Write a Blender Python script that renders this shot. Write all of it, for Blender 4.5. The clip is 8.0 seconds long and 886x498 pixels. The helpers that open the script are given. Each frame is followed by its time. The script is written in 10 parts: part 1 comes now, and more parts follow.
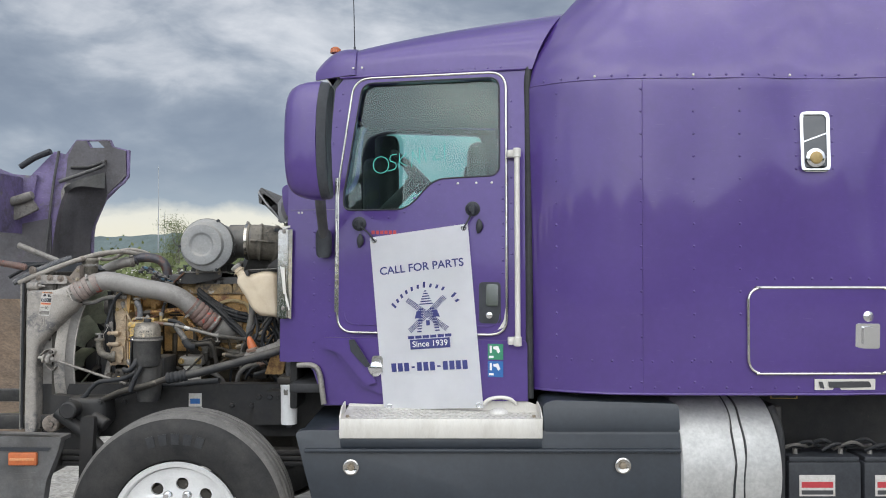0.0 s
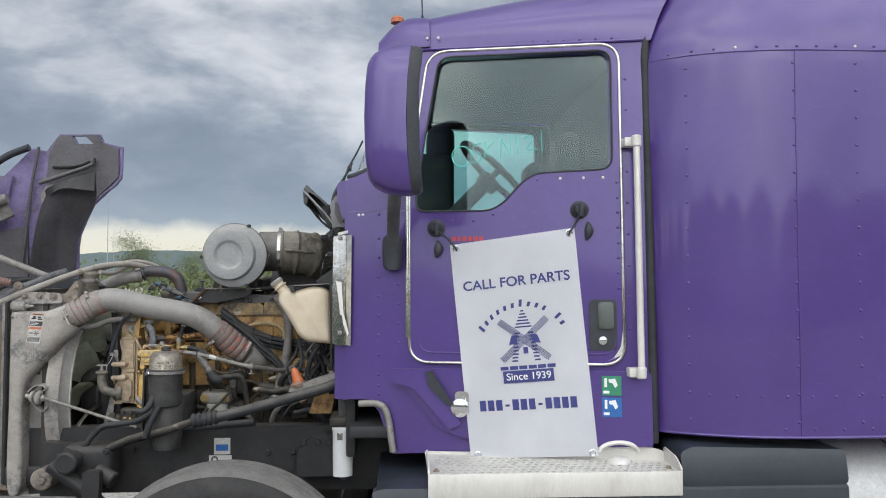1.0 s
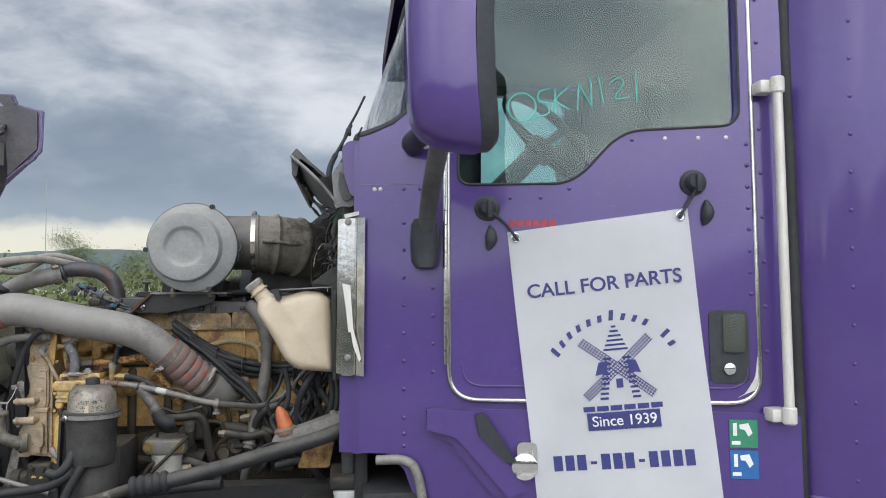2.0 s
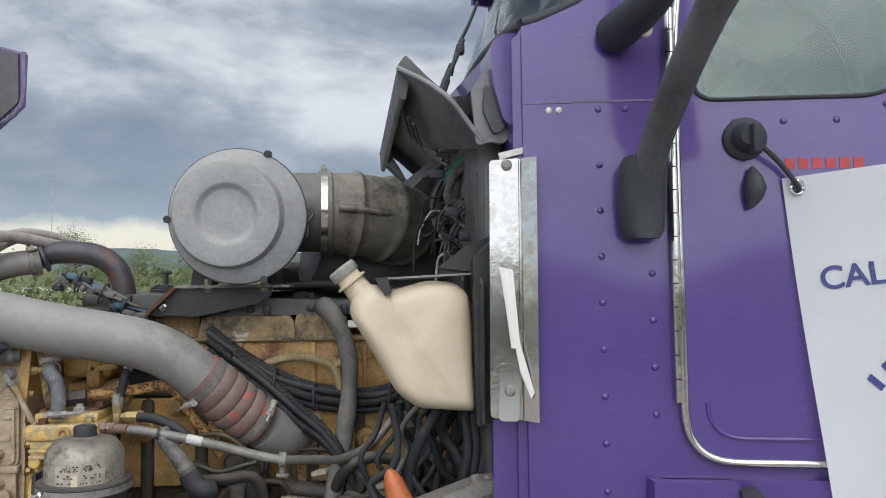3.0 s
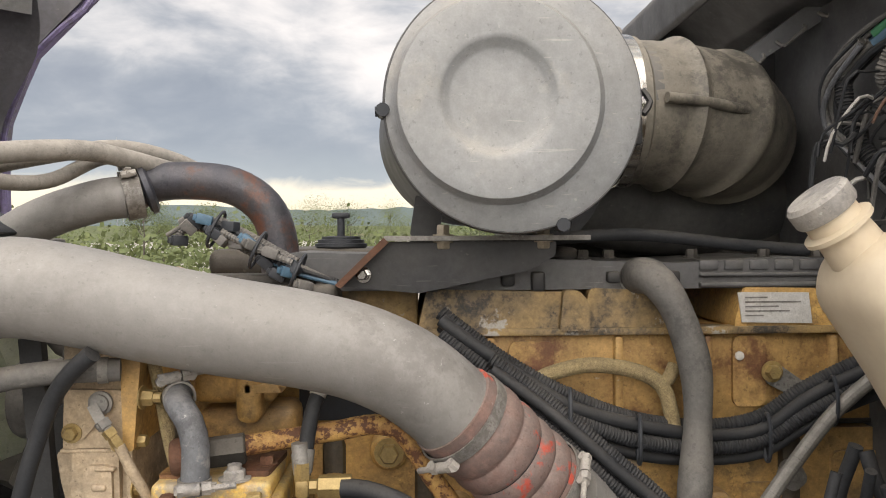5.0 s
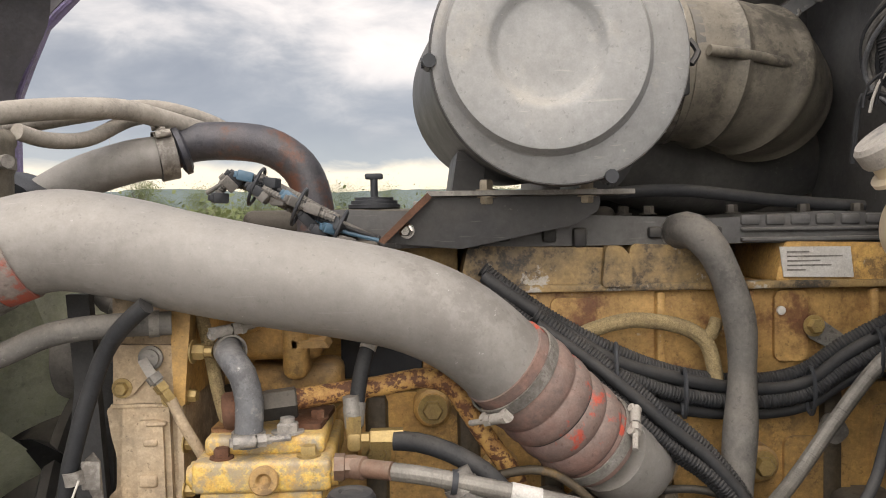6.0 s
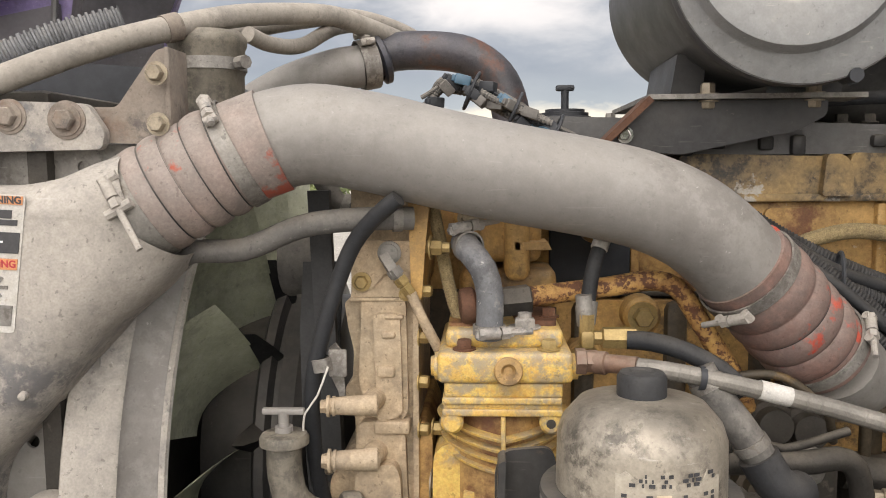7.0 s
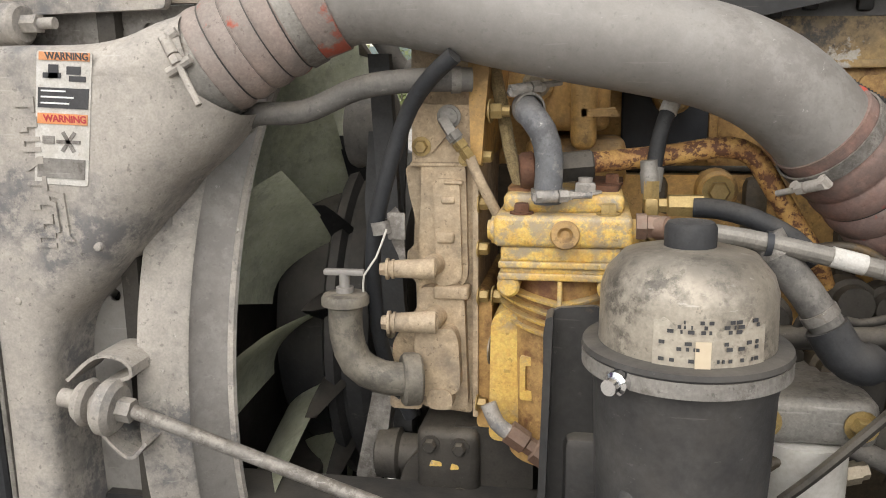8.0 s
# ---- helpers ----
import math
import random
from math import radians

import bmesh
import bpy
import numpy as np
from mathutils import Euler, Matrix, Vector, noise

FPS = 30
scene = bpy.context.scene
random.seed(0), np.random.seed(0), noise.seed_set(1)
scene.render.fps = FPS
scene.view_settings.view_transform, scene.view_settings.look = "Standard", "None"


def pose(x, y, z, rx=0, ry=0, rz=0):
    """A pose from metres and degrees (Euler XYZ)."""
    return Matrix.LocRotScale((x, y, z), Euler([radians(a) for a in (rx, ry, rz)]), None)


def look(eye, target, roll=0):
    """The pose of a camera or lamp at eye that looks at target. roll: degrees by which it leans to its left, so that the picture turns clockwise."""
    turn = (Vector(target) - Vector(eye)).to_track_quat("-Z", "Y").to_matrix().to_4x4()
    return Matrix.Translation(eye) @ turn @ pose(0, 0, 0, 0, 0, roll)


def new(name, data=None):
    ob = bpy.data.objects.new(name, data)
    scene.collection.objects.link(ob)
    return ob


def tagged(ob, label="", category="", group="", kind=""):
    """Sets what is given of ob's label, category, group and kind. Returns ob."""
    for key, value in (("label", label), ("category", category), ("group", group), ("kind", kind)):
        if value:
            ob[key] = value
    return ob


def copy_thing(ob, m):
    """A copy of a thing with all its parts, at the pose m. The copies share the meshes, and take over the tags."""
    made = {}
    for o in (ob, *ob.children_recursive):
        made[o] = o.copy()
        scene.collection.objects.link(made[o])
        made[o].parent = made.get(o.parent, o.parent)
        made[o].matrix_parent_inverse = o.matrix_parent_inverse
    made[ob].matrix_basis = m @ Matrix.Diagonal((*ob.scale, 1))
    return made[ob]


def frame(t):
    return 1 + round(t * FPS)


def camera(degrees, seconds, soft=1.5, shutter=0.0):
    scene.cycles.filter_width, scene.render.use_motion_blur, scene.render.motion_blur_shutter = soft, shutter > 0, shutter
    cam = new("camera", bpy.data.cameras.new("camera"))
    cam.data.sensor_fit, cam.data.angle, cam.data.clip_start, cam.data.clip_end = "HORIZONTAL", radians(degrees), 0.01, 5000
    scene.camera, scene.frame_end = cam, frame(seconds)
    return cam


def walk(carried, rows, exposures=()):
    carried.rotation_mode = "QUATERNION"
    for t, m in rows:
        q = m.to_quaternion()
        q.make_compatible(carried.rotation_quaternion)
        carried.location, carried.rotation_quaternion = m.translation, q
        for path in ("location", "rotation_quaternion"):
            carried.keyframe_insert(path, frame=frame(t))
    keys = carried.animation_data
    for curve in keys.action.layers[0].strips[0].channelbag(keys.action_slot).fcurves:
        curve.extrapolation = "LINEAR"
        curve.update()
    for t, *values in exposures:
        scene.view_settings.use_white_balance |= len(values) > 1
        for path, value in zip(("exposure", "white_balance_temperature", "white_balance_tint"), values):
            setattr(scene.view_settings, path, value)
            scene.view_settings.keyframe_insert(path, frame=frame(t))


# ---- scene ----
cam = camera(57.0, 8.0, soft=1.0)
PATH = [
    (0, (0.007, 0.028, 1.696), (0.002, 2.028, 1.736), 0.0),
    (0.5, (-0.291, 0.425, 1.706), (-0.249, 2.424, 1.769), -0.0),
    (1, (-0.571, 0.804, 1.68), (-0.467, 2.799, 1.764), -0.1),
    (1.2, (-0.63, 0.989, 1.666), (-0.501, 2.983, 1.752), -0.1),
    (2.3, (-0.885, 2.145, 1.696), (-0.636, 4.128, 1.776), -0.2),
    (2.5, (-0.928, 2.348, 1.694), (-0.677, 4.331, 1.761), -0.3),
    (3, (-1.089, 2.815, 1.668), (-0.871, 4.802, 1.744), -0.4),
    (3.5, (-1.301, 3.135, 1.62), (-1.136, 5.127, 1.696), -0.3),
    (4, (-1.418, 3.427, 1.61), (-1.317, 5.423, 1.67), -0.3),
    (4.5, (-1.46, 3.675, 1.632), (-1.383, 5.673, 1.647), -0.3),
    (4.7, (-1.46, 3.697, 1.659), (-1.382, 5.696, 1.647), -0.2),
    (5.8, (-1.483, 3.702, 1.642), (-1.381, 5.698, 1.591), -0.9),
    (6, (-1.52, 3.708, 1.626), (-1.427, 5.704, 1.552), -0.8),
    (6.5, (-1.602, 3.716, 1.595), (-1.571, 5.712, 1.47), -0.6),
    (7, (-1.689, 3.703, 1.577), (-1.79, 5.69, 1.373), -0.4),
    (7.5, (-1.727, 3.672, 1.573), (-1.98, 5.633, 1.274), -0.5),
    (8, (-1.64, 3.709, 1.522), (-1.994, 5.635, 1.114), -0.8),
]
walk(cam, [(t, look(eye, target, roll)) for t, eye, target, roll in PATH], [(0.0, 0.53, 6200, 11), (1.2, 0.51, 6200, 11), (2.5, 0.52, 6150, 11), (3.5, 0.62, 6250, 10), (4.5, 0.92, 6900, 13), (6.5, 0.99, 7150, 16), (8.0, 0.98, 6850, 13)])

# ---- world, sun ----
world = bpy.data.worlds.new("overcast_sky")
scene.world = world
world.use_nodes = True
wt = world.node_tree
wt.nodes.clear()


def wn(kind, **kw):
    n = wt.nodes.new(kind)
    for k, v in kw.items():
        n.inputs[k].default_value = v
    return n


def wmath(op, a, b=None):
    n = wt.nodes.new("ShaderNodeMath")
    n.operation = op
    for i, v in enumerate((a, b)):
        if v is None:
            continue
        if isinstance(v, (int, float)):
            n.inputs[i].default_value = v
        else:
            wt.links.new(v, n.inputs[i])
    return n.outputs[0]


def wramp(fac, stops, smooth=True):
    n = wt.nodes.new("ShaderNodeValToRGB")
    n.color_ramp.interpolation = "B_SPLINE" if smooth else "LINEAR"
    el = n.color_ramp.elements
    while len(el) < len(stops):
        el.new(0.5)
    for e, (p, c) in zip(el, stops):
        e.position, e.color = p, (*c, 1)
    wt.links.new(fac, n.inputs[0])
    return n.outputs[0]


def wmix(fac, a, b, blend="MIX"):
    n = wt.nodes.new("ShaderNodeMix")
    n.data_type, n.blend_type = "RGBA", blend
    if isinstance(fac, (int, float)):
        n.inputs[0].default_value = fac
    else:
        wt.links.new(fac, n.inputs[0])
    wt.links.new(a, n.inputs[6])
    wt.links.new(b, n.inputs[7])
    return n.outputs[2]


SUN_EL, SUN_AZ = radians(38), radians(185)
tc = wt.nodes.new("ShaderNodeTexCoord")
sep = wt.nodes.new("ShaderNodeSeparateXYZ")
wt.links.new(tc.outputs["Generated"], sep.inputs[0])
zz = wmath("MAXIMUM", sep.outputs[2], 0.0)
comb = wt.nodes.new("ShaderNodeCombineXYZ")
wt.links.new(sep.outputs[0], comb.inputs[0])
wt.links.new(sep.outputs[1], comb.inputs[1])
wt.links.new(wmath("MULTIPLY", sep.outputs[2], 2.3), comb.inputs[2])
big = wn("ShaderNodeTexNoise", Scale=3.4, Detail=7.0, Roughness=0.52, Distortion=0.25)
fine = wn("ShaderNodeTexNoise", Scale=11.0, Detail=6.0, Roughness=0.58, Distortion=0.4)
wt.links.new(comb.outputs[0], big.inputs["Vector"])
wt.links.new(comb.outputs[0], fine.inputs["Vector"])
cloud = wmath("ADD", wmath("MULTIPLY", big.outputs[0], 0.78), wmath("MULTIPLY", fine.outputs[0], 0.22))
deck = wramp(cloud, [(0.38, (0.21, 0.245, 0.30)), (0.47, (0.33, 0.37, 0.42)), (0.54, (0.54, 0.565, 0.59)), (0.64, (0.95, 0.94, 0.92))])
wisp = wmath("ADD", zz, wmath("MULTIPLY", wmath("SUBTRACT", fine.outputs[0], 0.5), 0.045))
low = wramp(wisp, [(0.0, (0.66, 0.68, 0.64)), (0.02, (0.92, 0.86, 0.66)), (0.058, (0.90, 0.86, 0.72)), (0.074, (0.34, 0.40, 0.46)), (0.11, (0.25, 0.30, 0.37)), (0.20, (0.30, 0.35, 0.42))], False)
blend = wramp(wisp, [(0.0, (0, 0, 0)), (0.085, (0, 0, 0)), (0.20, (1, 1, 1))])
sky = wt.nodes.new("ShaderNodeTexSky")
sky.sky_type, sky.sun_disc, sky.sun_elevation, sky.sun_rotation = "NISHITA", False, SUN_EL, SUN_AZ
thin = wt.nodes.new("ShaderNodeVectorMath")
thin.operation = "SCALE"
thin.inputs[3].default_value = 0.08
wt.links.new(sky.outputs[0], thin.inputs[0])
clouds = wmix(blend, low, deck)
# an overcast sky is brightest overhead
clouds = wmix(1.0, clouds, wramp(zz, [(0.0, (1, 1, 1)), (0.42, (1, 1, 1)), (0.75, (2.0, 2.0, 2.0)), (1.0, (2.4, 2.4, 2.4))]), "MULTIPLY")
# the cloud is brighter towards the hidden sun
sun_dir = wt.nodes.new("ShaderNodeVectorMath")
sun_dir.operation = "DOT_PRODUCT"
sun_dir.inputs[1].default_value = (math.sin(SUN_AZ) * math.cos(SUN_EL), math.cos(SUN_AZ) * math.cos(SUN_EL), math.sin(SUN_EL))
wt.links.new(tc.outputs["Generated"], sun_dir.inputs[0])
halo = wmath("POWER", wmath("MAXIMUM", sun_dir.outputs["Value"], 0.0), 1.7)
clouds = wmix(1.0, clouds, wramp(halo, [(0.0, (1, 1, 1)), (1.0, (6.0, 5.8, 5.35))], False), "MULTIPLY")
air = wmix(0.12, clouds, thin.outputs[0])
bg = wt.nodes.new("ShaderNodeBackground")
bg.inputs[1].default_value = 0.71
wt.links.new(air, bg.inputs[0])
out = wt.nodes.new("ShaderNodeOutputWorld")
wt.links.new(bg.outputs[0], out.inputs[0])

sun = new("sun", bpy.data.lights.new("sun", "SUN"))
sun.data.energy, sun.data.angle, sun.data.color = 0.6, radians(85), (1.0, 0.95, 0.87)
sun.matrix_world = look((0, 0, 0), (math.sin(SUN_AZ) * -math.cos(SUN_EL), -math.cos(SUN_AZ) * math.cos(SUN_EL), -math.sin(SUN_EL)))

# ---- materials ----
def material(name, col, rough=0.5, metal=0.0, col2=None, scale=6.0, amount=0.6, spot=None, spot_scale=9.0, spot_at=0.6, spot_soft=0.08,
             bump=0.15, bump_scale=120.0, coat=0.0, fine=0.12, streak=1.0, dust=None, dust_amount=0.0,
             grime=0.0, grime_col=(0.05, 0.045, 0.04), grime_scale=5.0, speck=0.0, speck_col=(0.62, 0.60, 0.56), pit=0.0, scratch=0.0, gloss=0.5, coat_rough=0.06):
    """A weathered surface: two tones, grain, patches of wear of another colour, and fine relief. dust settles on what faces up."""
    m = bpy.data.materials.new(name)
    m.use_nodes = True
    t = m.node_tree
    p = t.nodes["Principled BSDF"]

    def noise_tex(s, detail=6.0, rough_=0.6, vec=None):
        n = t.nodes.new("ShaderNodeTexNoise")
        n.inputs["Scale"].default_value, n.inputs["Detail"].default_value, n.inputs["Roughness"].default_value = s, detail, rough_
        t.links.new(vec, n.inputs["Vector"])
        return n.outputs[0]

    def ramp(fac, a, b):
        n = t.nodes.new("ShaderNodeMapRange")
        n.inputs[1].default_value, n.inputs[2].default_value = a, b
        t.links.new(fac, n.inputs[0])
        return n.outputs[0]

    def mix(fac, a, b, blend="MIX"):
        n = t.nodes.new("ShaderNodeMix")
        n.data_type, n.blend_type = "RGBA", blend
        for sock, v in ((n.inputs[0], fac), (n.inputs[6], a), (n.inputs[7], b)):
            if isinstance(v, tuple):
                sock.default_value = (*v, 1)
            elif isinstance(v, (int, float)):
                sock.default_value = v
            else:
                t.links.new(v, sock)
        return n.outputs[2]

    def times(a, k):
        n = t.nodes.new("ShaderNodeMath")
        n.operation = "MULTIPLY"
        t.links.new(a, n.inputs[0])
        if isinstance(k, (int, float)):
            n.inputs[1].default_value = k
        else:
            t.links.new(k, n.inputs[1])
        return n.outputs[0]

    tcn = t.nodes.new("ShaderNodeTexCoord")
    mp = t.nodes.new("ShaderNodeMapping")
    mp.inputs["Scale"].default_value = (1, 1, streak)
    t.links.new(tcn.outputs["Object"], mp.inputs[0])
    vec = mp.outputs[0]
    c2 = col2 or tuple(v * 0.72 for v in col)
    colour = mix(times(ramp(noise_tex(scale, vec=vec), 0.35, 0.68), amount), col, c2)
    grain = ramp(noise_tex(scale * 17, 4.0, vec=vec), 0.3, 0.7)
    colour = mix(fine, colour, mix(grain, (0.0, 0.0, 0.0), (1.0, 1.0, 1.0)), "OVERLAY")
    mott = ramp(noise_tex(scale * 4.3, 5.0, 0.7, vec=vec), 0.25, 0.75)
    colour = mix(min(0.5, fine * 2.2), colour, mix(mott, (0.18, 0.18, 0.18), (0.80, 0.80, 0.80)), "OVERLAY")
    rgh = None
    if spot:
        mask = ramp(noise_tex(spot_scale, 9.0, 0.65, vec=vec), spot_at, spot_at + spot_soft)
        colour = mix(mask, colour, spot)
        rgh = mask
    if dust:
        g = t.nodes.new("ShaderNodeNewGeometry")
        sx = t.nodes.new("ShaderNodeSeparateXYZ")
        t.links.new(g.outputs["Normal"], sx.inputs[0])
        up = times(times(ramp(sx.outputs[2], -0.2, 0.9), ramp(noise_tex(scale * 2.3, vec=vec), 0.25, 0.6)), dust_amount)
        colour = mix(up, colour, dust)
    if grime:
        big = ramp(noise_tex(grime_scale, 10.0, 0.72, vec=vec), 0.47, 0.58)
        small = ramp(noise_tex(grime_scale * 6.5, 8.0, 0.75, vec=vec), 0.44, 0.54)
        colour = mix(times(times(big, small), grime), colour, grime_col)
        colour = mix(times(ramp(noise_tex(grime_scale * 2.1 + 3.0, 9.0, 0.7, vec=vec), 0.52, 0.72), grime * 0.35), colour, grime_col)
    if pit:
        colour = mix(times(ramp(noise_tex(140.0, 3.0, 0.6, vec=vec), 0.63, 0.68), pit), colour, tuple(v * 0.25 for v in col))
        colour = mix(times(ramp(noise_tex(420.0, 2.0, 0.5, vec=vec), 0.40, 0.62), pit * 0.45), colour, tuple(v * 0.45 for v in col))
    if speck:
        where = ramp(noise_tex(7.0, 3.0, vec=vec), 0.42, 0.62)
        colour = mix(times(times(ramp(noise_tex(95.0, 5.0, 0.7, vec=vec), 0.665, 0.69), where), speck), colour, speck_col)
    if scratch:
        m2 = t.nodes.new("ShaderNodeMapping")
        m2.inputs["Rotation"].default_value, m2.inputs["Scale"].default_value = (0.4, 0.7, 0.3), (14, 160, 220)
        t.links.new(tcn.outputs["Object"], m2.inputs[0])
        colour = mix(times(ramp(noise_tex(1.0, 4.0, vec=m2.outputs[0]), 0.66, 0.70), scratch), colour, speck_col)
    t.links.new(colour, p.inputs["Base Color"])
    rv = ramp(noise_tex(scale * 3.1, vec=vec), 0.2, 0.8)
    mr = t.nodes.new("ShaderNodeMapRange")
    t.links.new(rv, mr.inputs[0])
    mr.inputs[3].default_value, mr.inputs[4].default_value = max(0.02, rough * 0.8), min(1.0, rough * 1.2)
    t.links.new(mr.outputs[0], p.inputs["Roughness"])
    p.inputs["Metallic"].default_value = metal
    if rgh is not None and metal > 0:
        inv = t.nodes.new("ShaderNodeMapRange")
        inv.inputs[3].default_value, inv.inputs[4].default_value = metal, metal * 0.3
        t.links.new(rgh, inv.inputs[0])
        t.links.new(inv.outputs[0], p.inputs["Metallic"])
    p.inputs["Coat Weight"].default_value = coat
    p.inputs["Coat Roughness"].default_value = coat_rough
    p.inputs["Specular IOR Level"].default_value = gloss
    if bump > 0:
        bm_ = t.nodes.new("ShaderNodeBump")
        bm_.inputs["Strength"].default_value, bm_.inputs["Distance"].default_value = bump, 0.002
        t.links.new(noise_tex(bump_scale, 5.0, vec=vec), bm_.inputs["Height"])
        t.links.new(bm_.outputs[0], p.inputs["Normal"])
    return m


DUST = (0.34, 0.295, 0.24)
PURPLE = material("purple_paint", (0.064, 0.031, 0.185), 0.38, 0.1, (0.053, 0.023, 0.150), 2.0, 0.5, spot=(0.12, 0.08, 0.25), spot_scale=3.0, spot_at=0.66, spot_soft=0.2, bump=0.012, bump_scale=14, coat=0.62, fine=0.04, pit=0.0, speck=0.08, scratch=0.04, coat_rough=0.08)
PURPLE_DULL = material("dull_purple_paint", (0.19, 0.145, 0.31), 0.5, 0.0, (0.115, 0.10, 0.155), 5.0, 0.7, spot=(0.18, 0.165, 0.18), spot_at=0.6, bump=0.1, grime=0.5, speck=0.3, scratch=0.25)
BLACK_PLASTIC = material("black_plastic", (0.034, 0.037, 0.043), 0.45, 0.0, (0.054, 0.056, 0.061), 4.0, 0.6, bump=0.12, bump_scale=400, gloss=0.25)
BLACK_FAIRING = material("navy_black_fairing", (0.017, 0.022, 0.030), 0.38, 0.0, (0.026, 0.032, 0.041), 3.0, 0.6, bump=0.1, bump_scale=260)
GREY_PLASTIC = material("sun_faded_black_plastic", (0.105, 0.105, 0.108), 0.55, 0.0, (0.034, 0.034, 0.036), 7.0, 0.8, bump=0.2, bump_scale=300, dust=DUST, dust_amount=0.3, grime=0.4, speck=0.25, scratch=0.25, speck_col=(0.3, 0.29, 0.27))
HOOD_GREY = material("grey_moulded_liner", (0.105, 0.10, 0.112), 0.6, 0.0, (0.075, 0.072, 0.082), 4.0, 0.8, spot=(0.15, 0.12, 0.20), spot_scale=3.0, spot_at=0.62, spot_soft=0.2, bump=0.15, bump_scale=60, dust=DUST, dust_amount=0.3, grime=0.4, speck=0.2)
RUBBER = material("black_rubber", (0.023, 0.025, 0.029), 0.6, 0.0, (0.042, 0.043, 0.046), 9.0, 0.7, bump=0.2, bump_scale=220, dust=DUST, dust_amount=0.12, pit=0.3, speck=0.15, speck_col=(0.25, 0.24, 0.22), gloss=0.25)
HOSE_BLUE = material("blue_grey_hose_rubber", (0.175, 0.18, 0.195), 0.7, 0.0, (0.105, 0.11, 0.12), 18.0, 0.9, spot=(0.26, 0.255, 0.25), spot_scale=30.0, spot_at=0.60, bump=0.25, bump_scale=160, dust=DUST, dust_amount=0.3, grime=0.6, pit=0.4, speck=0.5, grime_col=(0.05, 0.05, 0.055))
RUBBER_GREY = material("dusty_grey_rubber", (0.155, 0.146, 0.136), 0.75, 0.0, (0.095, 0.092, 0.088), 11.0, 0.8, bump=0.25, bump_scale=160, dust=DUST, dust_amount=0.4, grime=0.6, pit=0.4, speck=0.3, speck_col=(0.34, 0.32, 0.29), grime_col=(0.045, 0.044, 0.043))
FADED = material("sun_bleached_grey_plastic", (0.21, 0.212, 0.22), 0.5, 0.0, (0.155, 0.157, 0.163), 5.0, 0.8, bump=0.1, bump_scale=260, dust=DUST, dust_amount=0.2, grime=0.25, speck=0.2, scratch=0.2, speck_col=(0.34, 0.33, 0.31))
BOOT = material("dusty_intake_rubber", (0.185, 0.165, 0.132), 0.6, 0.0, (0.115, 0.106, 0.09), 9.0, 0.8, spot=(0.22, 0.20, 0.165), spot_scale=14, spot_at=0.58, spot_soft=0.15, bump=0.2, bump_scale=150, dust=DUST, dust_amount=0.5, grime=0.75, pit=0.35, speck=0.3, speck_col=(0.32, 0.28, 0.22), scratch=0.35, grime_col=(0.04, 0.037, 0.033))
TYRE = material("tyre_rubber", (0.02, 0.02, 0.021), 0.7, 0.0, (0.05, 0.048, 0.046), 7.0, 0.7, bump=0.25, bump_scale=180, dust=DUST, dust_amount=0.05, pit=0.3, gloss=0.25)
TREAD = material("dusty_tread_rubber", (0.16, 0.15, 0.14), 0.85, 0.0, (0.09, 0.085, 0.08), 14.0, 0.7, bump=0.3, pit=0.5, speck=0.3)
CHROME = material("chrome", (0.72, 0.72, 0.73), 0.12, 1.0, (0.6, 0.6, 0.62), 5.0, 0.5, spot=(0.25, 0.2, 0.15), spot_scale=40, spot_at=0.7, bump=0.02, fine=0.04)
BRIGHT_STEEL = material("polished_stainless", (0.60, 0.575, 0.53), 0.14, 0.95, (0.44, 0.44, 0.45), 7.0, 0.8, spot=(0.30, 0.26, 0.21), spot_scale=16, spot_at=0.64, bump=0.5, bump_scale=9, fine=0.06, grime=0.45, scratch=0.2, speck_col=(0.9, 0.88, 0.85), grime_col=(0.32, 0.27, 0.2), grime_scale=3.0)
ALU = material("brushed_aluminium", (0.66, 0.635, 0.59), 0.42, 0.2, (0.55, 0.525, 0.485), 6.0, 0.6, bump=0.06, bump_scale=200, fine=0.05, streak=0.3, grime=0.18, grime_col=(0.30, 0.26, 0.21), pit=0.1, scratch=0.2)
TANK_ALU = material("polished_tank_aluminium", (0.44, 0.437, 0.427), 0.40, 0.25, (0.37, 0.367, 0.36), 3.0, 0.6, bump=0.05, bump_scale=20)
WHITE_METAL = material("off_white_painted_metal", (0.62, 0.60, 0.56), 0.45, 0.1, (0.5, 0.48, 0.44), 9.0, 0.6, bump=0.05)
RIM = material("polished_wheel_aluminium", (0.80, 0.80, 0.80), 0.32, 0.35, (0.66, 0.66, 0.67), 6.0, 0.5, bump=0.03)
PIPE_ALU = material("dusty_grey_pipe", (0.272, 0.258, 0.244), 0.58, 0.15, (0.222, 0.21, 0.2), 5.0, 0.8, spot=(0.105, 0.088, 0.082), spot_scale=7.0, spot_at=0.70, spot_soft=0.06, bump=0.12, bump_scale=130, fine=0.07, dust=(0.36, 0.332, 0.295), dust_amount=0.35, grime=0.45, grime_col=(0.15, 0.135, 0.125), grime_scale=4.0, pit=0.2, speck=0.5, scratch=0.10)
